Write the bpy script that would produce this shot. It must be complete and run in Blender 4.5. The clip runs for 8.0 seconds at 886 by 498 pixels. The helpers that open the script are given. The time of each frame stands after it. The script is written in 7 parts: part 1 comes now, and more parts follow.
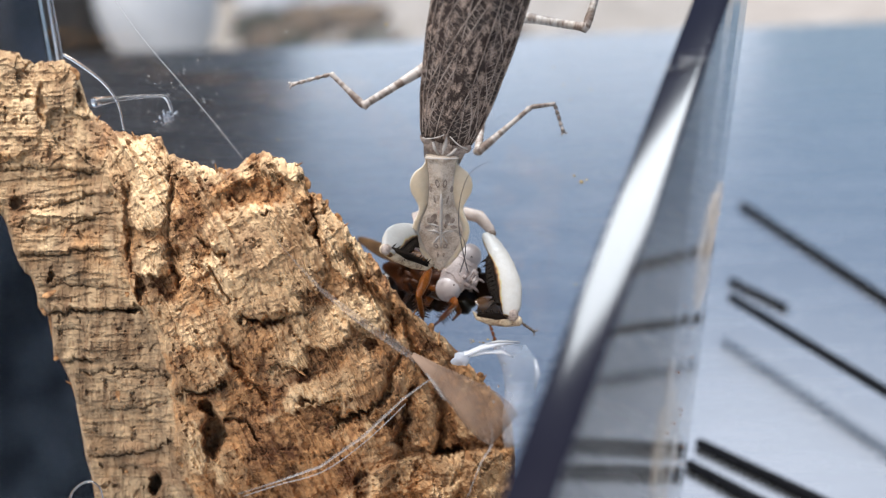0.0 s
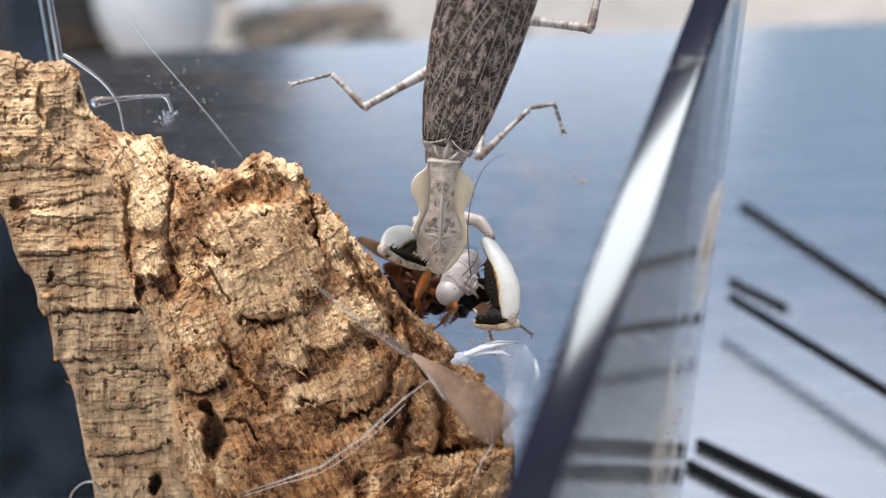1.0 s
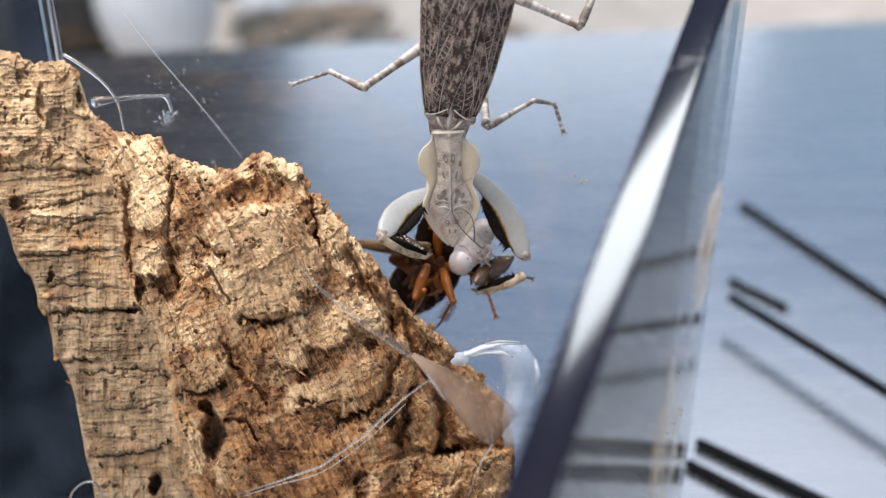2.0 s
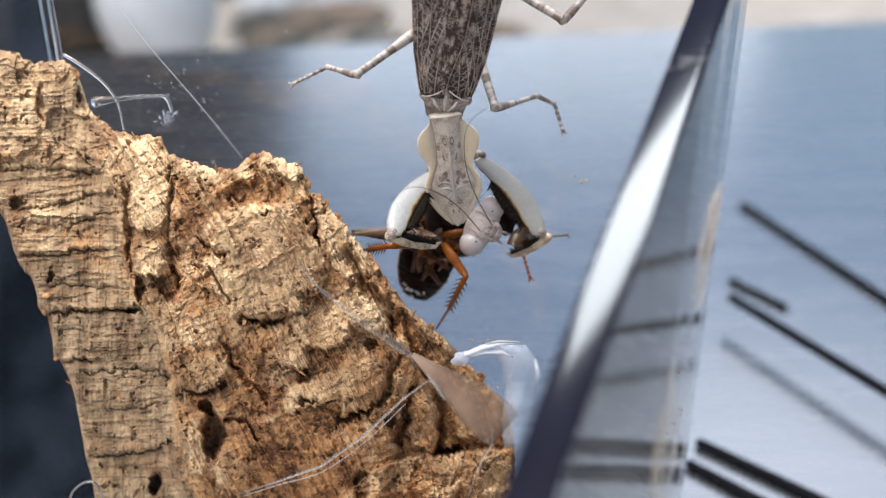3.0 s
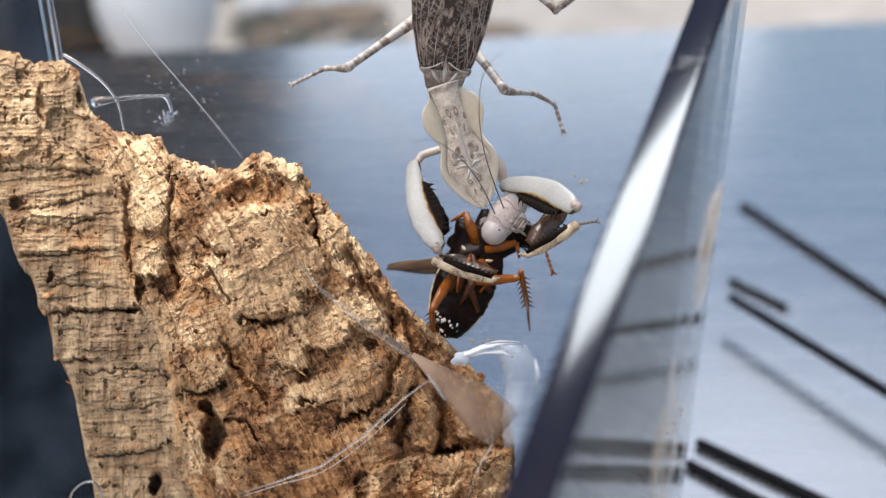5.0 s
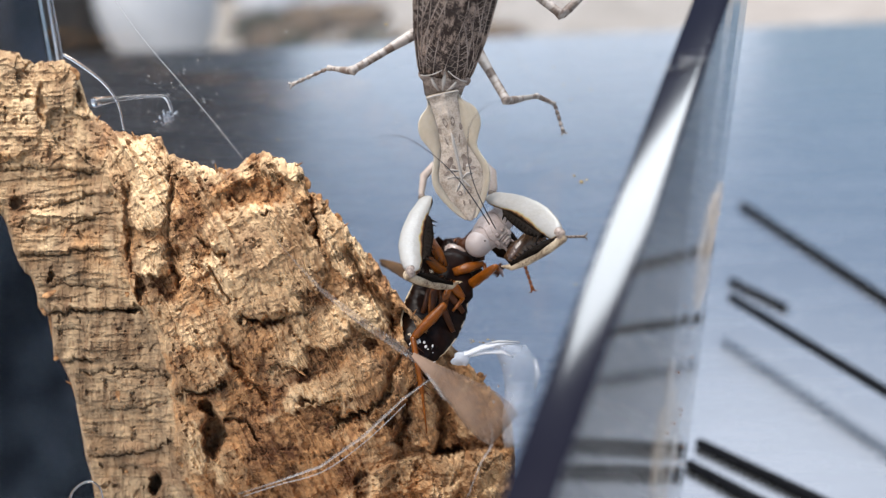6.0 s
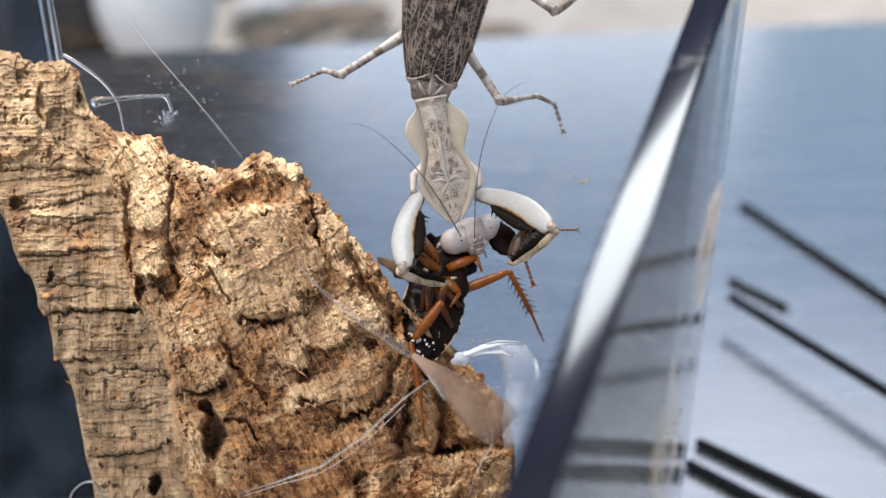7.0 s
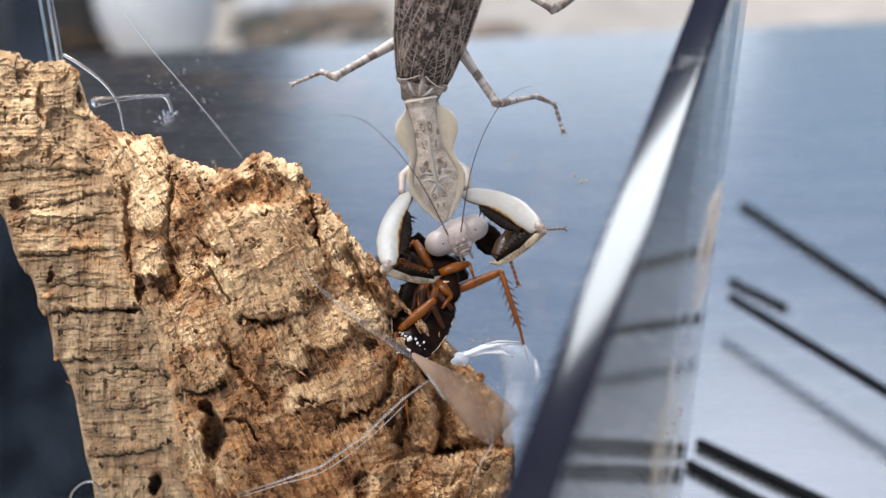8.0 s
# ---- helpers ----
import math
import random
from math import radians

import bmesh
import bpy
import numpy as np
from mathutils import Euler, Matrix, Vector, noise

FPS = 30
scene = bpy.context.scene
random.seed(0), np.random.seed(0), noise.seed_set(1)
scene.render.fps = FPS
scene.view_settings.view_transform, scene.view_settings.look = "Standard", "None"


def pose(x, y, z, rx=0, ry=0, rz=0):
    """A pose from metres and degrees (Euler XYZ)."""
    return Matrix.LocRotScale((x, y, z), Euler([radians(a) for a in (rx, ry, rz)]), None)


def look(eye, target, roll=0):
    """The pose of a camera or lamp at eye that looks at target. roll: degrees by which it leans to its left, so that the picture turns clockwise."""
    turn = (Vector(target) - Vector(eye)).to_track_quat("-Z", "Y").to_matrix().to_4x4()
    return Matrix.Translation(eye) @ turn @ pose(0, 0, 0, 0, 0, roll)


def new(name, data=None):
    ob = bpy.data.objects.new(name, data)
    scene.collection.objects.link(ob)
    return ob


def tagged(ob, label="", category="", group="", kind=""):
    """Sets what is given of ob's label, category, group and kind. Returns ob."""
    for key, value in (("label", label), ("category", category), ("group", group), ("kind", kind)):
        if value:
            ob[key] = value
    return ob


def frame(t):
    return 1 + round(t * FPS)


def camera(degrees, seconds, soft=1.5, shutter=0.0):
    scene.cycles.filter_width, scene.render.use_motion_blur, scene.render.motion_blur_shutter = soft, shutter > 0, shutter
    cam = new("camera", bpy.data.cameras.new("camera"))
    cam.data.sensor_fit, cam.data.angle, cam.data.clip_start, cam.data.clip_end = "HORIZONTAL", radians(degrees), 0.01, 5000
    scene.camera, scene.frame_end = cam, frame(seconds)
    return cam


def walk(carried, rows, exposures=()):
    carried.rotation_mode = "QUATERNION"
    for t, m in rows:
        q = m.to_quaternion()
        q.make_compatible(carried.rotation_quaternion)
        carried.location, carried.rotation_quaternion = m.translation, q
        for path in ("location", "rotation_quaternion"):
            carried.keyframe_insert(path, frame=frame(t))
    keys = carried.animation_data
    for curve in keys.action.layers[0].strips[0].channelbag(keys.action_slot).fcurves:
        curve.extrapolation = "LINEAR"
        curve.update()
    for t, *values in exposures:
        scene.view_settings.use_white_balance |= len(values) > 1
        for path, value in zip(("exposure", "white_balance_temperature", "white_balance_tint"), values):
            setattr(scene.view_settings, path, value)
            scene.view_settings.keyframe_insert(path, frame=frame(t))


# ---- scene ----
cam = camera(50, 8.0, soft=1.2, shutter=0.5)
EYE = Vector((0.0, 0.0, 0.190))
TILT = 25.0
AIM = Vector((0.0, math.cos(radians(TILT)), -math.sin(radians(TILT))))
VIEW = look(EYE, EYE + AIM)
walk(cam, [(0.0, VIEW), (8.0, VIEW)], exposures=[(0.0, 0.0), (8.0, 0.0)])
cam.data.dof.use_dof = True
cam.data.dof.focus_distance = 0.188
cam.data.dof.aperture_fstop = 9.0

# ---- world and light ----
world = bpy.data.worlds.new("sky")
scene.world = world
world.use_nodes = True
sky = world.node_tree.nodes.new("ShaderNodeTexSky")
sky.sky_type = 'NISHITA'
sky.sun_disc = False
sky.sun_elevation = radians(64)
sky.sun_rotation = radians(-128)
sky.air_density, sky.dust_density, sky.ozone_density = 1.2, 2.5, 1.8
back_node = world.node_tree.nodes["Background"]
back_node.inputs[1].default_value = 0.172
world.node_tree.links.new(sky.outputs[0], back_node.inputs[0])
sun = new("sun", bpy.data.lights.new("sun", 'SUN'))
sun.data.energy, sun.data.angle, sun.data.color = 2.75, radians(34), (1.0, 0.94, 0.885)
sun.matrix_world = look((-0.46, -0.36, 1.18), (0, 0.0, 0))
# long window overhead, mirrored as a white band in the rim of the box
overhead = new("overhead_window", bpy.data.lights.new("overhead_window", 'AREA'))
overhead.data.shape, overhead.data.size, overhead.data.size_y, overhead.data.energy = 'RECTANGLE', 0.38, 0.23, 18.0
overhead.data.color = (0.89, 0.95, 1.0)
# bright window ahead, mirrored in the steel beside the box
window_ahead = new("window_ahead", bpy.data.lights.new("window_ahead", 'AREA'))
window_ahead.data.shape, window_ahead.data.size, window_ahead.data.size_y, window_ahead.data.energy = 'RECTANGLE', 1.1, 0.7, 2.4
window_ahead.matrix_world = look((0.95, 1.75, 1.35), (0.15, 0.3, 0.0))
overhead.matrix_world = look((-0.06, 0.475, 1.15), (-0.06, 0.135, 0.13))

# ---- materials ----


def material(name, dark, light, scale=200.0, rough=0.6, metal=0.0, bump=0.0, bump_scale=0.0, mid=0.5, spread=0.25, sheen=0.0, clear=0.0,
             trans=0.0, ior=1.45, stretch=(1, 1, 1), sub=0.0, sub_radius=0.001, detail=5.0, rough_var=0.0, deep=0.0006):
    """A Principled material whose colour wanders between two colours at two scales, with fine relief."""
    m = bpy.data.materials.new(name)
    m.use_nodes = True
    n, l = m.node_tree.nodes, m.node_tree.links
    p = n["Principled BSDF"]
    co = n.new("ShaderNodeTexCoord")
    mp = n.new("ShaderNodeMapping")
    mp.inputs["Scale"].default_value = stretch
    l.new(co.outputs["Object"], mp.inputs[0])
    big, fine = n.new("ShaderNodeTexNoise"), n.new("ShaderNodeTexNoise")
    big.inputs["Scale"].default_value, fine.inputs["Scale"].default_value = scale, scale * 6.3
    big.inputs["Detail"].default_value = fine.inputs["Detail"].default_value = detail
    mixer = n.new("ShaderNodeMix")
    mixer.inputs[0].default_value = 0.4
    for t in (big, fine):
        l.new(mp.outputs[0], t.inputs["Vector"])
    l.new(big.outputs["Fac"], mixer.inputs[2])
    l.new(fine.outputs["Fac"], mixer.inputs[3])
    ramp = n.new("ShaderNodeValToRGB")
    e = ramp.color_ramp.elements
    e[0].position, e[1].position = max(0.0, mid - spread), min(1.0, mid + spread)
    e[0].color, e[1].color = (*dark, 1), (*light, 1)
    l.new(mixer.outputs[0], ramp.inputs[0])
    l.new(ramp.outputs[0], p.inputs["Base Color"])
    p.inputs["Roughness"].default_value, p.inputs["Metallic"].default_value = rough, metal
    p.inputs["Coat Weight"].default_value, p.inputs["Transmission Weight"].default_value = clear, trans
    p.inputs["IOR"].default_value = ior
    if rough_var:
        r = n.new("ShaderNodeMapRange")
        r.inputs[3].default_value, r.inputs[4].default_value = rough - rough_var, rough + rough_var
        l.new(mixer.outputs[0], r.inputs[0])
        l.new(r.outputs[0], p.inputs["Roughness"])
    if sub:
        p.inputs["Subsurface Weight"].default_value, p.inputs["Subsurface Scale"].default_value = sub, sub_radius
        p.inputs["Subsurface Radius"].default_value = (1.0, 0.8, 0.6)
    if bump:
        b, bn = n.new("ShaderNodeBump"), n.new("ShaderNodeTexNoise")
        bn.inputs["Scale"].default_value, bn.inputs["Detail"].default_value = bump_scale or scale * 4, 6.0
        b.inputs["Strength"].default_value, b.inputs["Distance"].default_value = bump, deep
        l.new(mp.outputs[0], bn.inputs["Vector"])
        l.new(bn.outputs["Fac"], b.inputs["Height"])
        l.new(b.outputs[0], p.inputs["Normal"])
    return m


def wing_material():
    """Leathery wing: brown streaks and pale mottling along it, dark windows crossed by a ladder of pale veins."""
    m = material("wing_membrane", (0.024, 0.012, 0.008), (0.36, 0.27, 0.215), scale=700, rough=0.5, bump=0.5, bump_scale=1500, mid=0.54, spread=0.06, stretch=(1.25, 0.7, 1))
    n, l = m.node_tree.nodes, m.node_tree.links
    p = n["Principled BSDF"]
    layer = p.inputs["Base Color"].links[0].from_socket
    co = n.new("ShaderNodeTexCoord")

    def over(mask, colour, under):
        mx = n.new("ShaderNodeMix")
        mx.data_type = 'RGBA'
        mx.inputs[7].default_value = (*colour, 1)
        l.new(mask, mx.inputs[0])
        l.new(under, mx.inputs[6])
        return mx.outputs[2]

    spots, r = n.new("ShaderNodeTexNoise"), n.new("ShaderNodeMapRange")
    spots.inputs["Scale"].default_value, spots.inputs["Detail"].default_value = 190, 4
    r.inputs[1].default_value, r.inputs[2].default_value = 0.52, 0.57
    l.new(co.outputs["Object"], spots.inputs["Vector"])
    l.new(spots.outputs["Fac"], r.inputs[0])
    window = r.outputs[0]
    layer = over(window, (0.026, 0.016, 0.012), layer)
    mp, vor, r = n.new("ShaderNodeMapping"), n.new("ShaderNodeTexVoronoi"), n.new("ShaderNodeMapRange")
    mp.inputs["Scale"].default_value, mp.inputs["Rotation"].default_value = (560, 1000, 500), (0, 0, radians(35))
    vor.feature = 'DISTANCE_TO_EDGE'
    vor.inputs["Scale"].default_value, vor.inputs["Randomness"].default_value = 1.0, 0.6
    r.inputs[1].default_value, r.inputs[2].default_value, r.inputs[3].default_value, r.inputs[4].default_value = 0.02, 0.09, 0.7, 0.0
    l.new(co.outputs["Object"], mp.inputs[0])
    l.new(mp.outputs[0], vor.inputs["Vector"])
    l.new(vor.outputs["Distance"], r.inputs[0])
    both = n.new("ShaderNodeMath")
    both.operation = 'MULTIPLY'
    l.new(r.outputs[0], both.inputs[0])
    l.new(window, both.inputs[1])
    layer = over(both.outputs[0], (0.3, 0.235, 0.195), layer)
    l.new(layer, p.inputs["Base Color"])
    return m


def banded_material(name, pale, dark, scale):
    """Pale cuticle with uneven dark rings along the limb."""
    m = material(name, dark, pale, scale=scale, stretch=(0.4, 1, 0.4), rough=0.5, mid=0.49, spread=0.05, bump=0.3, bump_scale=2500, detail=2.0)
    return m


def acrylic(name, rough=0.0, tint=(0.97, 0.98, 1.0)):
    m = bpy.data.materials.new(name)
    m.use_nodes = True
    p = m.node_tree.nodes["Principled BSDF"]
    p.inputs["Base Color"].default_value = (*tint, 1)
    p.inputs["Roughness"].default_value, p.inputs["Transmission Weight"].default_value, p.inputs["IOR"].default_value = rough, 1.0, 1.49
    return m


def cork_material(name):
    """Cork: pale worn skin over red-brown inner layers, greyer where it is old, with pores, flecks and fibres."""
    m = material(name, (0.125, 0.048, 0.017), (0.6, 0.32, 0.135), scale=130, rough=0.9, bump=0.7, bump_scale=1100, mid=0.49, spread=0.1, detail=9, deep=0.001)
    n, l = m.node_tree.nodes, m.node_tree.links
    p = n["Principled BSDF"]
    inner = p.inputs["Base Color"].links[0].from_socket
    co = n.new("ShaderNodeTexCoord")

    def grain(scale, detail, stretch=(1, 1, 1), turn=0.0):
        mp, t = n.new("ShaderNodeMapping"), n.new("ShaderNodeTexNoise")
        mp.inputs["Scale"].default_value, mp.inputs["Rotation"].default_value = stretch, (0, 0, radians(turn))
        t.inputs["Scale"].default_value, t.inputs["Detail"].default_value = scale, detail
        l.new(co.outputs["Object"], mp.inputs[0])
        l.new(mp.outputs[0], t.inputs["Vector"])
        return t.outputs["Fac"]

    def span(value, lo, hi, top=1.0):
        r = n.new("ShaderNodeMapRange")
        r.inputs[1].default_value, r.inputs[2].default_value, r.inputs[4].default_value = lo, hi, top
        l.new(value, r.inputs[0])
        return r.outputs[0]

    def blend(mask, under, over):
        mx = n.new("ShaderNodeMix")
        mx.data_type = 'RGBA'
        l.new(mask, mx.inputs[0])
        l.new(under, mx.inputs[6])
        if isinstance(over, tuple):
            mx.inputs[7].default_value = (*over, 1)
        else:
            l.new(over, mx.inputs[7])
        return mx.outputs[2]

    def two(value, lo, hi, dark, light):
        ramp = n.new("ShaderNodeValToRGB")
        e = ramp.color_ramp.elements
        e[0].position, e[1].position, e[0].color, e[1].color = lo, hi, (*dark, 1), (*light, 1)
        l.new(value, ramp.inputs[0])
        return ramp.outputs[0]

    def worn(key, scale):
        at, add = n.new("ShaderNodeAttribute"), n.new("ShaderNodeMath")
        at.attribute_name = key
        add.operation = 'MULTIPLY_ADD'
        add.inputs[1].default_value = 1.6
        l.new(grain(scale, 7), add.inputs[0])
        l.new(at.outputs["Fac"], add.inputs[2])
        return add.outputs[0]

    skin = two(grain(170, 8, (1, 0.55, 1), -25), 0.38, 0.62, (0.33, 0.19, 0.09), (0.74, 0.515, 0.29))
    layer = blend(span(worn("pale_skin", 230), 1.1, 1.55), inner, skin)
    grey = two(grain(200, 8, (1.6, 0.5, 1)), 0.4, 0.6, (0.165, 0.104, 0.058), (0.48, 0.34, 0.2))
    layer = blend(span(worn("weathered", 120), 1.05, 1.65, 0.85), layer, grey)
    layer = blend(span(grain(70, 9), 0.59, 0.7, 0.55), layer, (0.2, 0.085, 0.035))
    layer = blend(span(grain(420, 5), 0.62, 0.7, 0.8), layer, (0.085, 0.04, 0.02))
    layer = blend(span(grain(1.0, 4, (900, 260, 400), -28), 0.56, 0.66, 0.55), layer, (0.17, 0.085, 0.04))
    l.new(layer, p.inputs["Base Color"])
    # fibres stand out of the crumbly skin
    bump = n.new("ShaderNodeBump")
    bump.inputs["Strength"].default_value, bump.inputs["Distance"].default_value = 0.8, 0.0006
    l.new(grain(1.0, 6, (1900, 500, 900), -28), bump.inputs["Height"])
    l.new(p.inputs["Normal"].links[0].from_socket, bump.inputs["Normal"])
    l.new(bump.outputs[0], p.inputs["Normal"])
    return m


def pane_material(name, haze, colour=(0.62, 0.6, 0.58), ior=1.49):
    """Clear sheet: a mirror at grazing sight, clear head on, with a faint film of dust and dried drops."""
    m = bpy.data.materials.new(name)
    m.use_nodes = True
    n, l = m.node_tree.nodes, m.node_tree.links
    n.remove(n["Principled BSDF"])
    clear, gloss, dust = n.new("ShaderNodeBsdfTransparent"), n.new("ShaderNodeBsdfGlossy"), n.new("ShaderNodeBsdfDiffuse")
    fres, a, b = n.new("ShaderNodeFresnel"), n.new("ShaderNodeMixShader"), n.new("ShaderNodeMixShader")
    clear.inputs[0].default_value = (0.97, 0.98, 0.985, 1)
    gloss.inputs["Roughness"].default_value = 0.02
    dust.inputs[0].default_value = (*colour, 1)
    fres.inputs[0].default_value = ior
    co, t, r = n.new("ShaderNodeTexCoord"), n.new("ShaderNodeTexNoise"), n.new("ShaderNodeMapRange")
    t.inputs["Scale"].default_value, t.inputs["Detail"].default_value = 40, 6
    r.inputs[1].default_value, r.inputs[2].default_value, r.inputs[3].default_value, r.inputs[4].default_value = 0.4, 0.75, haze * 0.4, haze * 2
    l.new(co.outputs["Object"], t.inputs["Vector"])
    l.new(t.outputs["Fac"], r.inputs[0])
    l.new(fres.outputs[0], a.inputs[0])
    l.new(clear.outputs[0], a.inputs[1])
    l.new(gloss.outputs[0], a.inputs[2])
    l.new(r.outputs[0], b.inputs[0])
    l.new(a.outputs[0], b.inputs[1])
    l.new(dust.outputs[0], b.inputs[2])
    l.new(b.outputs[0], n["Material Output"].inputs[0])
    return m


STEEL = material("brushed_steel", (0.492, 0.493, 0.495), (0.622, 0.622, 0.63), scale=9, rough=0.27, metal=1.0, stretch=(1, 6, 1), rough_var=0.06)
CORK = cork_material("cork_bark")
SHIELD = material("pronotum_cuticle", (0.29, 0.225, 0.17), (0.6, 0.51, 0.42), scale=420, rough=0.42, bump=0.3, bump_scale=1500, mid=0.47, spread=0.12, sub=0.3, sub_radius=0.0015)
SHIELD_MARK = material("pronotum_markings", (0.13, 0.093, 0.07), (0.32, 0.255, 0.21), scale=900, rough=0.5, mid=0.5, spread=0.12)
HEAD_GREY = material("head_cuticle", (0.3, 0.238, 0.215), (0.46, 0.385, 0.35), scale=300, rough=0.55, bump=0.35, bump_scale=2600, sub=0.3, sub_radius=0.001)
EYE_GREY = material("compound_eye", (0.34, 0.29, 0.275), (0.43, 0.38, 0.36), scale=700, rough=0.38, sub=0.3, sub_radius=0.001)


def thigh_material():
    """Milky ivory that turns through cream and amber to black towards the toothed inner edge."""
    m = material("ivory_cuticle", (0.21, 0.198, 0.178), (0.29, 0.28, 0.263), scale=160, rough=0.42, bump=0.15, bump_scale=1200, mid=0.4, sub=0.35, sub_radius=0.0015)
    n, l = m.node_tree.nodes, m.node_tree.links
    p = n["Principled BSDF"]
    ivory = p.inputs["Base Color"].links[0].from_socket
    at, co, t, add = n.new("ShaderNodeAttribute"), n.new("ShaderNodeTexCoord"), n.new("ShaderNodeTexNoise"), n.new("ShaderNodeMath")
    at.attribute_name = "from_inner_edge"
    t.inputs["Scale"].default_value, t.inputs["Detail"].default_value = 700, 5
    add.operation = 'MULTIPLY_ADD'
    add.inputs[1].default_value = 0.3
    l.new(co.outputs["Object"], t.inputs["Vector"])
    l.new(t.outputs["Fac"], add.inputs[0])
    l.new(at.outputs["Fac"], add.inputs[2])
    ramp = n.new("ShaderNodeValToRGB")
    stops = ((0.2, (0.012, 0.007, 0.005, 1)), (0.3, (0.07, 0.028, 0.01, 1)), (0.4, (0.33, 0.18, 0.07, 1)), (0.56, (0.56, 0.47, 0.34, 1)), (0.72, (1, 1, 1, 1)))
    e = ramp.color_ramp.elements
    e[0].position, e[0].color = stops[0]
    e[1].position, e[1].color = stops[-1]
    for pos, colour in stops[1:-1]:
        e.new(pos).color = colour
    l.new(add.outputs[0], ramp.inputs[0])
    mx = n.new("ShaderNodeMix")
    mx.data_type, mx.blend_type = 'RGBA', 'DARKEN'
    mx.inputs[0].default_value = 1.0
    l.new(ivory, mx.inputs[6])
    l.new(ramp.outputs[0], mx.inputs[7])
    l.new(mx.outputs[2], p.inputs["Base Color"])
    return m


IVORY = thigh_material()
COXA = material("coxa_cuticle", (0.27, 0.21, 0.175), (0.44, 0.37, 0.325), scale=300, rough=0.45, bump=0.2, bump_scale=1500, sub=0.3, sub_radius=0.001)
CREASE = material("head_crease", (0.17, 0.125, 0.11), (0.3, 0.245, 0.225), scale=900, rough=0.6)
JET = material("black_cuticle", (0.003, 0.0025, 0.002), (0.014, 0.009, 0.006), scale=500, rough=0.6, bump=0.6, bump_scale=2500)
JET.node_tree.nodes["Principled BSDF"].inputs["Specular IOR Level"].default_value = 0.06
LEG_BAND = banded_material("banded_leg", (0.4, 0.35, 0.31), (0.15, 0.105, 0.08), 180)
DUSK_CLAW = material("claw_cuticle", (0.06, 0.045, 0.035), (0.22, 0.16, 0.12), scale=800, rough=0.5)
WING = wing_material()
WING_ROOT = material("wing_root", (0.09, 0.06, 0.048), (0.4, 0.325, 0.275), scale=420, rough=0.5, mid=0.48, spread=0.12)
ANTENNA = material("antenna_cuticle", (0.05, 0.045, 0.05), (0.12, 0.1, 0.1), scale=900, rough=0.5)
ROACH_DARK = material("prey_abdomen", (0.0025, 0.0013, 0.001), (0.013, 0.0042, 0.0016), scale=330, rough=0.3, clear=0.0, mid=0.52, spread=0.15)
ROACH_DARK.node_tree.nodes["Principled BSDF"].inputs["Specular IOR Level"].default_value = 0.13
ROACH_BROWN = material("prey_thorax", (0.014, 0.005, 0.002), (0.085, 0.026, 0.007), scale=300, rough=0.34, clear=0.0)
ROACH_BROWN.node_tree.nodes["Principled BSDF"].inputs["Specular IOR Level"].default_value = 0.25
ROACH_AMBER = material("prey_leg_cuticle", (0.065, 0.014, 0.0008), (0.28, 0.08, 0.004), scale=330, rough=0.3, clear=0.1, bump=0.3, bump_scale=1500)
ROACH_AMBER.node_tree.nodes["Principled BSDF"].inputs["Specular IOR Level"].default_value = 0.35
ROACH_WING = material("prey_wing", (0.03, 0.014, 0.006), (0.15, 0.085, 0.04), scale=240, rough=0.35, clear=0.1)
WET_SHARD = material("wet_wing_case", (0.012, 0.006, 0.004), (0.11, 0.055, 0.024), scale=500, rough=0.16, clear=0.8, bump=0.3, bump_scale=1200)
SHIN = material("mottled_shin", (0.1, 0.05, 0.025), (0.52, 0.42, 0.29), scale=420, rough=0.4, mid=0.47, spread=0.1)
ROACH_CREAM = material("prey_cream", (0.4, 0.29, 0.16), (0.62, 0.5, 0.33), scale=400, rough=0.35, clear=0.3)
FLESH = material("chewed_flesh", (0.2, 0.12, 0.09), (0.5, 0.42, 0.37), scale=700, rough=0.2, clear=0.7, bump=0.6, bump_scale=2500)
SPECK_WHITE = material("white_speck", (0.4, 0.38, 0.36), (0.75, 0.74, 0.72), scale=900, rough=0.25, clear=0.5)
CLEAR = pane_material("clear_acrylic", 0.006)
DUSTY = pane_material("dusty_acrylic", 0.08)
SMEARED = pane_material("smeared_acrylic", 0.024, (0.42, 0.52, 0.68))
FILM = acrylic("thin_film", 0.12, (0.96, 0.96, 0.97))
GLUE = acrylic("dried_glue", 0.2, (0.97, 0.98, 1.0))
MARGIN = material("thin_margin", (0.38, 0.32, 0.25), (0.51, 0.44, 0.355), scale=200, rough=0.4, sub=0.5, sub_radius=0.002)
PALE_RIDGE = material("pale_ridge", (0.38, 0.34, 0.3), (0.5, 0.46, 0.42), scale=500, rough=0.45)
STAIN = material("dried_stain", (0.1, 0.035, 0.02), (0.3, 0.16, 0.09), scale=600, rough=0.7)
SMEAR = pane_material("yellow_smear", 0.13, (0.95, 0.76, 0.58), 1.0001)
TAN_FILM = pane_material("tan_film", 0.7, (0.27, 0.185, 0.135), 1.06)
FAINT_FILM = pane_material("faint_film", 0.055, (0.72, 0.68, 0.64), 1.1)
BLUE_FILM = pane_material("bluish_film", 0.33, (0.58, 0.63, 0.71), 1.25)
HEM = pane_material("pale_hem", 0.42, (0.82, 0.84, 0.88), 1.3)
HAZE_FILM = pane_material("hazy_film", 0.17, (0.72, 0.68, 0.64), 1.12)
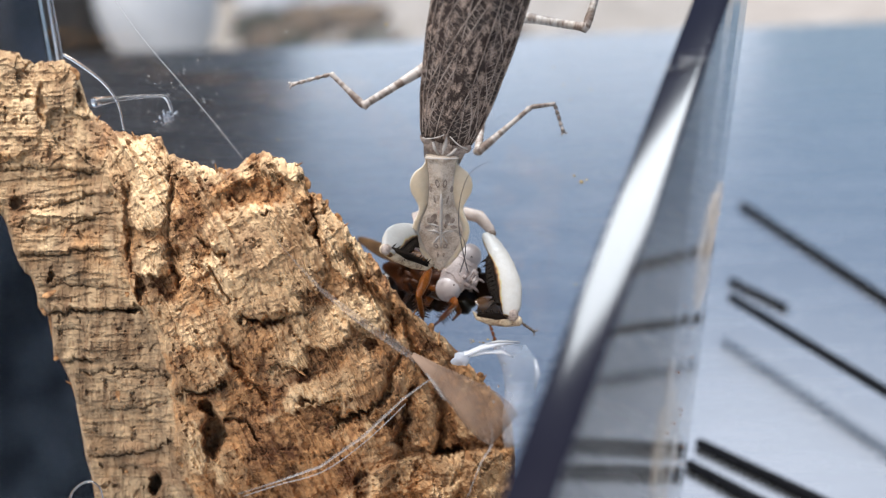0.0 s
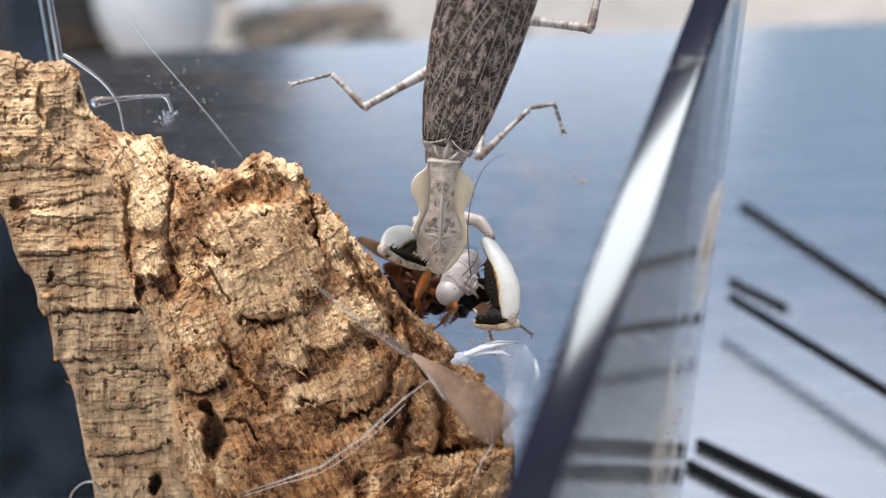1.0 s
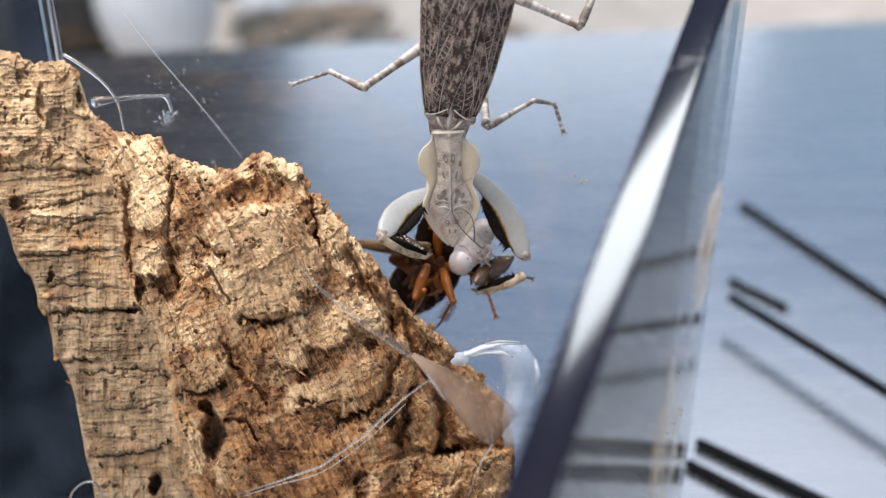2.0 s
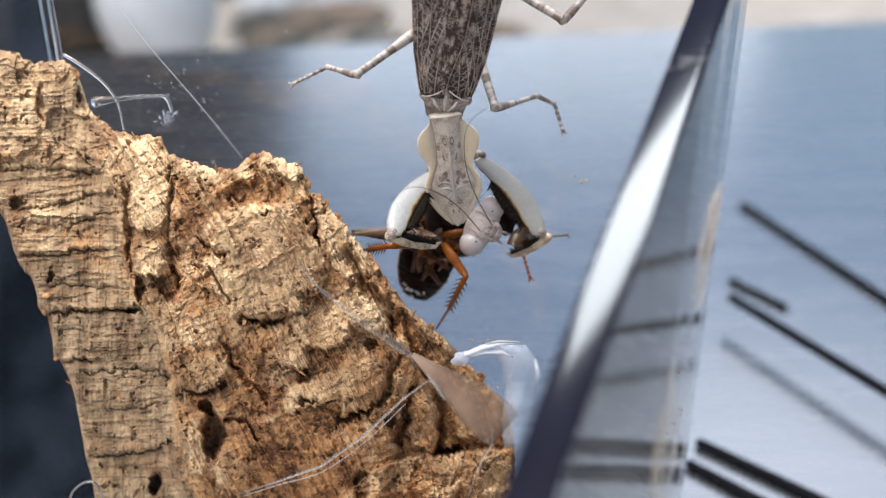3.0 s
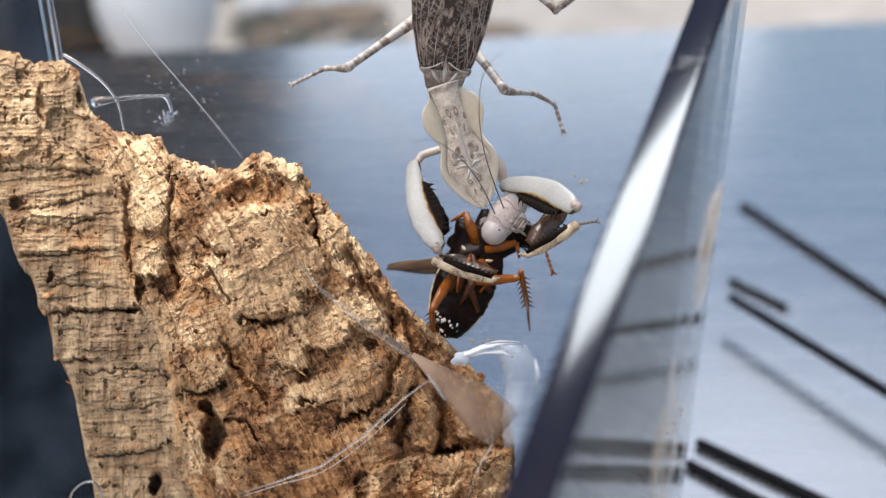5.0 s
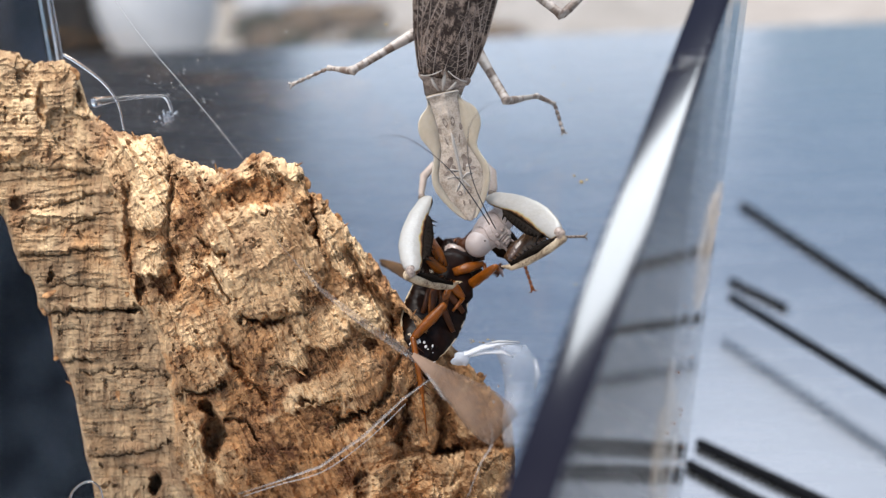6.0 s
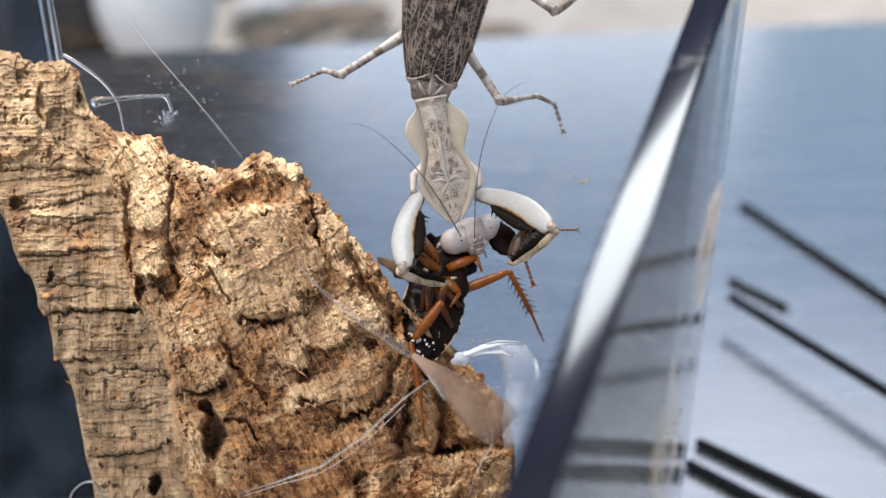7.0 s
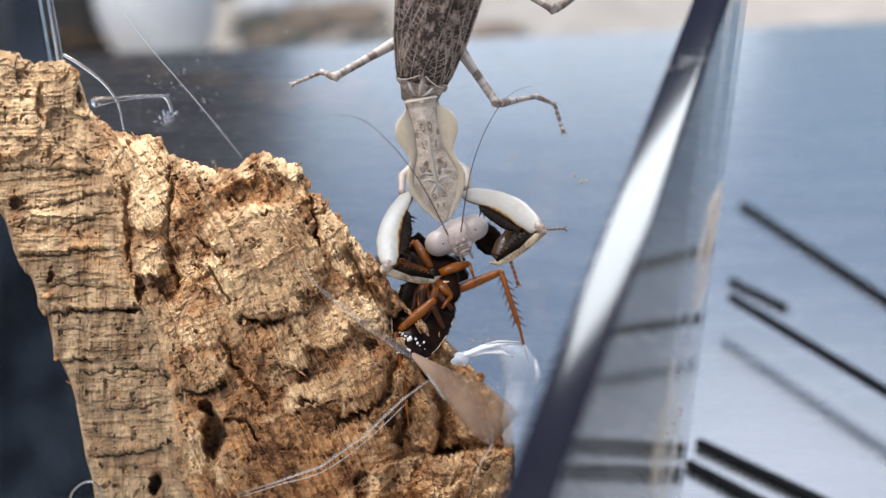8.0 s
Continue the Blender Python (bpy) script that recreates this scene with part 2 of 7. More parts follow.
EDGE = material("polished_edge", (0.004, 0.004, 0.009), (0.009, 0.009, 0.016), scale=30, rough=0.11)
EDGE.node_tree.nodes["Principled BSDF"].inputs["Specular IOR Level"].default_value = 0.18
SILK = material("silk", (0.3, 0.3, 0.3), (0.48, 0.48, 0.48), scale=900, rough=0.4)
ROD = material("black_rod", (0.003, 0.0035, 0.0045), (0.008, 0.008, 0.01), scale=120, rough=0.6)
ROD.node_tree.nodes["Principled BSDF"].inputs["Specular IOR Level"].default_value = 0.06
GRIT = material("grit", (0.1, 0.06, 0.03), (0.6, 0.45, 0.2), scale=900, rough=0.8)
GROUND = material("pale_gravel", (0.3, 0.25, 0.2), (0.72, 0.66, 0.58), scale=5, rough=0.95, bump=0.5, bump_scale=40)
STONE_WHITE = material("white_stone", (0.5, 0.52, 0.54), (0.72, 0.73, 0.75), scale=6, rough=0.7, bump=0.4, bump_scale=30)
STONE_BROWN = material("brown_stone", (0.1, 0.07, 0.045), (0.3, 0.22, 0.15), scale=9, rough=0.9, bump=0.5, bump_scale=40)
STONE_DARK = material("dark_stone", (0.015, 0.012, 0.01), (0.06, 0.048, 0.038), scale=9, rough=0.9, bump=0.5, bump_scale=40)
# emission of the panel added to brighten the tabletop
GLOW_PANEL = bpy.data.materials.new("glow_panel")
GLOW_PANEL.use_nodes = True
GLOW_PANEL.node_tree.nodes["Principled BSDF"].inputs["Emission Color"].default_value = (0.76, 0.88, 1.05, 1)
GLOW_PANEL.node_tree.nodes["Principled BSDF"].inputs["Emission Strength"].default_value = 0.95
LEAF = material("dull_leaf", (0.03, 0.04, 0.02), (0.1, 0.11, 0.07), scale=20, rough=0.6)
WALL_DARK = material("dark_boards", (0.006, 0.009, 0.014), (0.014, 0.018, 0.026), scale=3, rough=0.8, bump=0.4, bump_scale=20)
FOOT_DARK = material("table_leg_paint", (0.05, 0.05, 0.055), (0.09, 0.09, 0.1), scale=20, rough=0.5)

# ---- mesh helpers ----
MM = 0.001


def part(name, bm, mat, parent=None, label="", smooth=True, at=None):
    """Links a bmesh as one mesh object, under a thing or a part."""
    me = bpy.data.meshes.new(name)
    bmesh.ops.recalc_face_normals(bm, faces=bm.faces)
    bm.to_mesh(me)
    bm.free()
    for q in me.polygons:
        q.use_smooth = smooth
    me.materials.append(mat)
    ob = new(name, me)
    if parent is not None:
        ob.parent = parent
    if at is not None:
        ob.matrix_basis = at
    if label:
        ob["label"] = label
    return ob


def spot(name, m=Matrix()):
    ob = new(name)
    ob.empty_display_size = 0.005
    ob.matrix_basis = m
    return ob


def tube(bm, pts, radii, seg=10, flat=1.0, up=(0, 0, 1)):
    """A closed tapering tube through pts; flat squashes it across the up direction."""
    pts = [Vector(p) for p in pts]
    rings = []
    for i, p in enumerate(pts):
        way = (pts[min(i + 1, len(pts) - 1)] - pts[max(i - 1, 0)]).normalized()
        ref = Vector(up)
        if abs(way.dot(ref)) > 0.97:
            ref = Vector((1, 0, 0))
        side = way.cross(ref).normalized()
        top = side.cross(way).normalized()
        r = radii[i]
        rings.append([bm.verts.new(p + side * (r * math.cos(a)) + top * (r * flat * math.sin(a)))
                      for a in (2 * math.pi * k / seg for k in range(seg))])
    for a, b in zip(rings, rings[1:]):
        for k in range(seg):
            bm.faces.new((a[k], a[(k + 1) % seg], b[(k + 1) % seg], b[k]))
    for ring in (rings[0], rings[-1]):
        c = bm.verts.new(sum((v.co for v in ring), Vector()) / seg)
        for k in range(seg):
            bm.faces.new((ring[k], ring[(k + 1) % seg], c))
    return bm


def blob(bm, centre, size, turn=None, seg=16, rough=0.0, freq=800.0):
    """A rounded lump, with an uneven skin where rough is set."""
    made = bmesh.ops.create_uvsphere(bm, u_segments=seg, v_segments=max(6, seg // 2 + 2), radius=1.0)["verts"]
    for v in made:
        p = Vector((v.co.x * size[0], v.co.y * size[1], v.co.z * size[2]))
        if rough:
            p *= 1 + rough * noise.noise(Vector(centre) * 333 + p * freq)
        if turn is not None:
            p = turn @ p
        v.co = Vector(centre) + p
    return bm


def box(bm, lo, hi, bevel=0.0):
    made = bmesh.ops.create_cube(bm, size=1.0)["verts"]
    for v in made:
        v.co = Vector([lo[i] + (v.co[i] + 0.5) * (hi[i] - lo[i]) for i in range(3)])
    if bevel:
        edges = list({e for v in made for e in v.link_edges})
        bmesh.ops.bevel(bm, geom=edges, offset=bevel, segments=2, affect='EDGES')
    return bm


def loft(bm, rows, closed=True):
    """Skins rows of points, each row one ring."""
    rings = [[bm.verts.new(p) for p in row] for row in rows]
    n = len(rings[0])
    for a, b in zip(rings, rings[1:]):
        for k in range(n if closed else n - 1):
            bm.faces.new((a[k], a[(k + 1) % n], b[(k + 1) % n], b[k]))
    if closed:
        bm.faces.new(rings[0])
        bm.faces.new(rings[-1])
    return bm


# ---- the sheet on which the mantis hangs: u to the right, v up the slope, w out towards the open front, in millimetres ----
REACH = 0.190
SHEET = VIEW @ Matrix.Translation((0, 0, -REACH))


def on(u, v, w=0.0):
    """A point of the sheet; w lifts it along the line of sight."""
    k = 1 - w * MM / REACH
    return Vector((u * MM * k, v * MM * k, w * MM))


def world_at(u, v, w=0.0):
    return SHEET @ on(u, v, w)


def reach_out(row, length, w, lean):
    """Start and end of a limb of true length (mm); what the row's span lacks leans it out (lean 1) or in (lean -1)."""
    t, u1, v1, u2, v2 = row
    lean = lean(t) if callable(lean) else lean
    a, end = on(u1, v1, w), w
    for k in range(4):
        d = ((on(u2, v2, end) - a).xy.length) / MM
        end = w + lean * math.sqrt(max(0.0, length * length - min(d, length) ** 2))
    return a, on(u2, v2, end), end


def stance(rows, length, w, lean=1.0):
    """Rows for walk(): a limb from (u1, v1) towards (u2, v2); w is one depth, or one for each row."""
    out = []
    for i, row in enumerate(rows):
        a, b, end = reach_out(row, length, w[i] if isinstance(w, list) else w, lean)
        way = (b - a).normalized()
        face = Vector((0, 0, 1)) - way * way.z
        if face.length < 1e-4:
            face = Vector((0, 1, 0))
        face.normalize()
        m = Matrix((way.cross(face), way, face)).transposed().to_4x4()
        m.translation = a
        out.append((row[0], m))
    return out


def far_end(rows, length, w, lean=1.0):
    """The depth at which a limb ends, row by row."""
    return [reach_out(row, length, w[i] if isinstance(w, list) else w, lean)[2] for i, row in enumerate(rows)]


def near_end(rows, length, w, lean=1.0):
    """The depth at which a limb must start to end at w."""
    turned = [(t, c, d, a, b) for t, a, b, c, d in rows]
    return far_end(turned, length, w, -lean)

# ---- setting: ground, table, far clutter ----
bm = bmesh.new()
bmesh.ops.create_grid(bm, x_segments=60, y_segments=60, size=60)
for v in bm.verts:
    v.co.z = -0.75 + 0.03 * noise.noise(v.co * 0.7)
tagged(part("ground", bm, GROUND), "pale gravel ground beyond the steel table", "ground", kind="structure")
bm = bmesh.new()
box(bm, (-16.0, 5.2, -0.8), (-0.88, 5.35, 4.4))
tagged(part("wall_north", bm, WALL_DARK, smooth=False), "dark boarded wall behind the gravel", "wall", kind="structure")

# added glowing panel, out of view, that lights up the far steel
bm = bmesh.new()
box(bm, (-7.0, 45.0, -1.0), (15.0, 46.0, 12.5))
tagged(part("backdrop", bm, GLOW_PANEL, smooth=False), "added glowing panel beyond the gravel, mirrored in the steel", "backdrop", kind="structure")


def steel_table():
    t = spot("steel_table")
    bm = bmesh.new()
    box(bm, (-1.1, -0.7, -0.03), (1.3, 0.0, 0.0), 0.004)
    for v in bm.verts:
        if v.co.y > -0.35:
            v.co.y += 0.855 + 0.185 * v.co.x
    part("tabletop", bm, STEEL, t, "brushed steel top with soft reflections", smooth=False)
    for x in (-1.0, 1.2):
        for y in (-0.6, 0.52):
            bm = bmesh.new()
            box(bm, (x - 0.025, y - 0.025, -0.76), (x + 0.025, y + 0.025, -0.031), 0.004)
            part("leg", bm, FOOT_DARK, t)
    return tagged(t, "blue-grey brushed steel table with blurred reflections", "table")


steel_table()


def stone(x, y, size, mat, label, sunk=0.6):
    bm = bmesh.new()
    blob(bm, (0, 0, size[2] * sunk), size, seg=24, rough=0.16, freq=2.5)
    ob = part("stone", bm, mat, at=Matrix.Translation((x, y, -0.75)))
    return tagged(ob, label, "stone", "stones beyond the table")



stone(-1.05, 3.55, (0.22, 0.2, 0.3), STONE_WHITE, "large rounded white stone on the gravel", 0.97)
stone(-0.66, 3.75, (0.13, 0.12, 0.10), STONE_BROWN, "brown stone on the gravel")
stone(-1.74, 3.5, (0.24, 0.3, 0.4), STONE_DARK, "dark brown boulder beside the white stone")
stone(-1.46, 3.75, (0.2, 0.2, 0.42), STONE_DARK, "dark brown boulder beside the white stone")
stone(-2.1, 3.9, (0.35, 0.3, 0.4), STONE_DARK, "dark brown boulder beside the white stone")
stone(-0.02, 3.55, (0.13, 0.14, 0.06), STONE_BROWN, "flat brown stone on the gravel")
stone(0.25, 4.1, (0.14, 0.12, 0.06), STONE_BROWN, "flat brown stone on the gravel")
stone(-0.44, 4.55, (0.2, 0.16, 0.07), STONE_BROWN, "flat brown stone on the gravel")
stone(-0.62, 4.35, (0.12, 0.12, 0.08), STONE_BROWN, "brown stone on the gravel")
stone(-0.84, 4.75, (0.17, 0.14, 0.1), STONE_WHITE, "pale flat stone on the gravel")
stone(-0.52, 4.95, (0.14, 0.12, 0.08), STONE_WHITE, "pale flat stone on the gravel")


def low_shrub(x, y, r):
    t = spot("low_shrub", Matrix.Translation((x, y, -0.75)))
    bm = bmesh.new()
    for k in range(9):
        a = k * 2.4
        tube(bm, [(0, 0, 0), (0.4 * r * math.cos(a), 0.4 * r * math.sin(a), 0.4 * r), (r * math.cos(a), r * math.sin(a), 0.7 * r)], [0.012, 0.009, 0.003], seg=5)
    part("stem", bm, STONE_BROWN, t)
    bm = bmesh.new()
    for k in range(260):
        d = Vector((random.gauss(0, 1), random.gauss(0, 1), abs(random.gauss(0, 1)))).normalized() * r * random.uniform(0.5, 1.05)
        d.z *= 0.7
        q, w = Euler((random.uniform(-1, 1), random.uniform(-1, 1), random.uniform(0, 6))).to_matrix(), random.uniform(0.02, 0.04)
        bm.faces.new([bm.verts.new(d + q @ Vector(c)) for c in ((-w, 0, 0), (0, -w * 0.4, 0.004), (w, 0, 0), (0, w * 0.4, 0.004))])
    tagged(part("foliage", bm, LEAF, t), kind="stuff")
    return tagged(t, "low dull green shrub growing in the gravel", "shrub", "shrubs beyond the table")


low_shrub(-0.55, 3.6, 0.2)
low_shrub(-0.3, 3.8, 0.17)
low_shrub(-0.8, 4.3, 0.17)
low_shrub(-1.35, 4.0, 0.25)

# ---- cork bark ----
rng = np.random.default_rng(7)
LATTICE = rng.random((256, 256))


def value_noise(x, y):
    xi, yi = np.floor(x).astype(int), np.floor(y).astype(int)
    fx, fy = x - xi, y - yi
    fx, fy = fx * fx * (3 - 2 * fx), fy * fy * (3 - 2 * fy)
    a, b = LATTICE[xi % 256, yi % 256], LATTICE[(xi + 1) % 256, yi % 256]
    c, d = LATTICE[xi % 256, (yi + 1) % 256], LATTICE[(xi + 1) % 256, (yi + 1) % 256]
    return (a * (1 - fx) + b * fx) * (1 - fy) + (c * (1 - fx) + d * fx) * fy


def fractal(x, y, octaves=4, gain=0.5):
    s, amp, tot = 0, 1.0, 0.0
    for k in range(octaves):
        s = s + amp * value_noise(x * 2 ** k + 17.3 * k, y * 2 ** k + 9.1 * k)
        tot += amp
        amp *= gain
    return s / tot


def cells(x, y, seed=0):
    """Scattered cells: distance to their borders, a value of each cell, and a facet that leans its own way in each."""
    xi, yi = np.floor(x).astype(int), np.floor(y).astype(int)
    f1, f2, val, facet = np.full(x.shape, 9.0), np.full(x.shape, 9.0), np.zeros(x.shape), np.zeros(x.shape)
    for dx in (-1, 0, 1):
        for dy in (-1, 0, 1):
            cx, cy = xi + dx, yi + dy
            px = cx + LATTICE[(cx + seed) % 256, cy % 256]
            py = cy + LATTICE[cx % 256, (cy + 91 + seed) % 256]
            d = np.hypot(px - x, py - y)
            v = LATTICE[(cx + 40 + seed) % 256, (cy + 13) % 256]
            lx, ly = LATTICE[(cx + 77) % 256, (cy + seed) % 256] - 0.5, LATTICE[(cx + seed + 5) % 256, (cy + 140) % 256] - 0.75
            near = d < f1
            f2 = np.where(near, f1, np.minimum(f2, d))
            val = np.where(near, v, val)
            facet = np.where(near, lx * (x - px) + ly * (y - py), facet)
            f1 = np.where(near, d, f1)
    return f2 - f1, val, facet


def ease(x, lo, hi):
    k = np.clip((x - lo) / (hi - lo), 0, 1)
    return k * k * (3 - 2 * k)


# crest of the bark and its underside, as u and v in millimetres
CREST_U = [-97, -88.6, -85.2, -81.8, -76.2, -73.3, -70.5, -66, -61.5, -56.4, -54.7, -50.2, -45.1, -41.1, -38.9, -36.0, -32.1, -28.1, -27, -23.1, -18, -15.1, -10.6,
           -7.2, -3.8, 0.7, 5.2, 10.8, 13.7, 14.5]
CREST_V = [41, 39.9, 39.4, 37.2, 38, 35.7, 27.8, 23.3, 22.9, 22.1, 18.8, 17.6, 15.9, 15.9, 18.2, 19.5, 18.2, 16.2, 12, 9.2, 2.4, -1.0, -6.7,
           -11.8, -14.6, -18.4, -22.9, -29.3, -33.8, -41]
UNDER_U = [-97, -88.6, -87, -85.8, -83.6, -81.8, -80.7, -78.4, -77.9, -76.2, -73.9, -72.8, -71.6, -69.9, -62]
UNDER_V = [14, 6.3, 4.6, -1, -4.4, -6.7, -12.3, -14, -21.4, -23, -28.1, -33.8, -40.6, -46.2, -114]
# where the flat older face meets the bulging one: a pale, worn rib
RIB = [(-69.6, 23.3), (-69.2, 14.8), (-66.6, 6.9), (-65.4, -1.0), (-64.0, -7.8), (-58.3, -16.8), (-55.5, -28.1), (-54.7, -39.4), (-50.7, -50.7)]

# torn plates of the outer bark: centre, half sizes, slant, how far they stand out, how much more their lower lip does, how pale their skin is
UPPER_PLATES = [
    (-62.4, 13.9, 7.0, 10.4, 4, 4.2, 0.1, 0.95), (-58.3, -1.7, 3.7, 3.5, 0, 4.6, 0.3, 1.0), (-49.0, 7.8, 5.9, 9.0, 0, 1.6, 0.2, 0.35), (-50.4, 16.2, 7.0, 2.7, -8, 2.2, -0.2, 0.8),
    (-31.5, 16.8, 5.0, 2.9, -12, 3.0, 0.2, 0.8), (-36.4, 0.1, 11.3, 10.4, 16, 4.4, -0.25, 1.0), (-35.5, -9.2, 7.0, 4.1, 4, 2.6, 0.7, 1.0), (-45.2, -2.6, 2.4, 3.1, -30, 3.2, 0.5, 1.0),
    (-21.0, 3.3, 3.4, 9.5, 24, 2.0, 0.1, 0.85), (-85.9, 25.5, 5.2, 7.0, 0, 2.2, 0.3, 0.9), (-77.3, 32.9, 4.7, 5.7, 5, 2.0, -0.1, 0.8), (-77.9, 17.6, 5.9, 3.8, 4, 1.5, 0.3, 0.95)]
MIDDLE_PLATES = [
    (-26.4, -16.6, 7.5, 3.6, 12, 2.4, 0.5, 0.85), (-31.4, -21.6, 4.3, 2.7, 16, 2.2, 0.6, 0.9), (-25.5, -27.9, 7.0, 3.1, 20, 3.0, 0.6, 0.95), (-38.9, -19.3, 3.8, 4.3, -24, 1.2, 0.3, 0.4),
    (-49.0, -24.7, 6.0, 3.4, 30, 2.8, 0.6, 0.9), (-15.7, -26.1, 5.3, 6.8, -4, 4.0, 0.1, 0.7), (-8.1, -22.5, 2.3, 7.5, -4, 4.6, 0.1, 0.6), (-16.3, -11.8, 5.0, 4.5, -24, 2.2, 0.3, 0.8),
    (-46.6, -14.4, 7.0, 4.5, 4, 1.2, 0.3, 0.6), (-54.7, -14.6, 2.9, 6.1, 14, 1.0, 0.0, 0.7), (-2.8, -15.6, 6.6, 1.5, -41, 3.6, 0.0, 0.95), (-2.1, -20.0, 4.3, 2.5, -40, 0.6, 0.2, 0.3)]
# paleness is cut on some of the lowest plates, painting in shade there
LOWER_PLATES = [
    (-14.7, -39.7, 5.0, 5.9, 24, 3.6, 0.2, 0.6), (-4.4, -33.6, 2.8, 5.9, 8, 6.4, 0.1, 0.6), (4.3, -33.8, 1.8, 5.2, 16, 5.0, 0.1, 0.8), (-51.0, -39.4, 3.1, 5.7, 12, 3.0, 0.2, 0.85),
    (4.6, -45.6, 9.5, 4.6, 6, 4.6, 0.0, 0.9), (-41.5, -43.5, 3.1, 5.0, -6, 3.2, 0.2, 0.6), (-32.1, -37.9, 9.5, 5.0, 14, 2.0, 0.5, 0.1), (-25.3, -45.3, 7.5, 3.6, 28, 1.8, 0.4, 0.1), (-36.6, -32.0, 4.5, 2.7, 16, 1.6, 0.5, 0.5)]
# torn cracks: half width and depth, then the way they run
CRACKS = [
    (0.25, 2.6, [(-27.0, 12.5), (-26.2, 8.0), (-25.3, 4.6), (-24.6, 1.0)]), (1.0, 4.2, [(-19.1, -0.8), (-16.7, -4.6), (-12.9, -10.1), (-9.3, -15.5)]), (0.6, 4.0, [(-10.6, -13.4), (-9.3, -20.2), (-10.4, -28.1), (-14.0, -31.8), (-19.9, -34.5)]),
    (0.7, 3.6, [(-8.1, -13.0), (-5.2, -20.2), (-3.6, -25.2)]), (0.7, 3.4, [(-6.4, -28.1), (-7.5, -33.8), (-9.7, -38.9)]), (1.1, 4.5, [(-1.4, -28.1), (0.0, -33.8), (-0.7, -39.4)]), (0.55, 2.8, [(-43.6, -18.9), (-41.7, -23.1), (-38.9, -26.4), (-35.3, -29.7)])]
THIN_CRACKS = [
    (0.3, 2.2, [(-49.6, -3.1), (-46.2, -5.3), (-42.0, -10.3)]), (0.5, 2.4, [(-48.5, 1.8), (-46.2, -0.5), (-43.8, -1.7)]), (0.7, 2.4, [(-55.1, -0.6), (-51.8, -1.0)]), (0.6, 2.6, [(-53.8, -2.4), (-52.7, -6.7)]),
    (0.55, 3.0, [(-52.2, -29.0), (-47.0, -28.1), (-43.2, -26.3)]), (0.4, 2.2, [(-43.4, -33.6), (-39.8, -34.9), (-37.2, -38.3)]), (0.4, 2.2, [(-34.6, -24.3), (-27.3, -23.6)]), (0.45, 2.4, [(-28.7, -31.1), (-20.8, -29.7), (-20.6, -34.7)]),
    (0.6, 2.6, [(-40.2, -14.1), (-31.5, -14.8)]), (0.8, 2.6, [(-63.2, 12.0), (-62.6, 2.4), (-61.9, -4.6)]), (0.3, 1.2, [(-54.5, 15.9), (-54.7, 6.9), (-54.4, 0.1)])]
# level ledges of the older face, broken off along their lower lips
LEDGES = [
    (1.0, [(-84.6, 7.8), (-78.4, 8.5), (-69.2, 11.2)]), (1.0, [(-81.8, 4.9), (-75.0, 4.4), (-66.6, 7.8)]), (1.5, [(-85.2, -1.6), (-77.3, -1.2), (-66.6, 0.3)]), (2.4, [(-79.8, -13.0), (-73.9, -12.1), (-60.3, -12.5)]), (2.0, [(-78.2, -22.7), (-71.6, -22.0), (-70.5, -22.5)]),
    (1.2, [(-67.1, -31.8), (-61.5, -31.8), (-55.6, -30.6)]), (1.5, [(-72.8, -41.0), (-62.6, -40.8), (-54.5, -38.8)]), (1.2, [(-71.6, -24.7), (-62.6, -23.8), (-55.8, -24.7)]), (0.9, [(-84.1, -7.2), (-75.0, -6.7), (-64.3, -8.0)]), (1.2, [(-88.6, 15.9), (-81.8, 16.4), (-70.5, 15.5)])]


def ledges(u, v, freq, slope, warp, wf, deep, seed):
    """Overhanging ledges: each swells downwards and breaks off at its lower lip."""
    phase = (v + slope * u) * freq + warp * (fractal(u * wf + seed, v * wf * 1.4 + seed, 4) - 0.5)
    step = np.floor(phase).astype(int)
    saw = phase - step
    size = LATTICE[(step + 31 * seed) % 256, (seed * 7) % 256]
    return deep * (0.35 + size) * (1 - saw) * ease(saw, 0.0, 0.07)


def shingles(x, y, freq, wide, deep, seed):
    """Layers that overlap like shingles: x across the fibres, y along them; each swells towards its torn lower lip."""
    frayed = fractal(x * 0.9 + seed, y * 0.05 + seed, 3, 0.6) - 0.5
    drift = fractal(x * 0.05 + 2 * seed, y * 0.05 + seed, 3) - 0.5
    column = np.floor(x * wide + 1.6 * drift + 0.35 * frayed + 0.25 * seed).astype(int)
    phase = y * freq + 2.2 * drift + 0.28 * frayed + LATTICE[(column * 7 + seed) % 256, (seed * 5) % 256]
    step = np.floor(phase).astype(int)
    saw = phase - step
    size = LATTICE[(step + 31 * seed) % 256, (column * 3 + seed) % 256]
    return deep * size * (1 - saw) * ease(saw, 0.0, 0.1)


def off_line(u, v, pts):
    """Distance to a bent line, and how far below (+) or above (-) it a point lies."""
    best, below = np.full(u.shape, 1e3), np.zeros(u.shape)
    for (a, b), (c, d) in zip(pts, pts[1:]):
        x, y = c - a, d - b
        t = np.clip(((u - a) * x + (v - b) * y) / (x * x + y * y), 0, 1)
        du, dv = u - a - t * x, v - b - t * y
        dist = np.hypot(du, dv)
        near = dist < best
        best, below = np.where(near, dist, best), np.where(near, -dv, below)
    return best, below


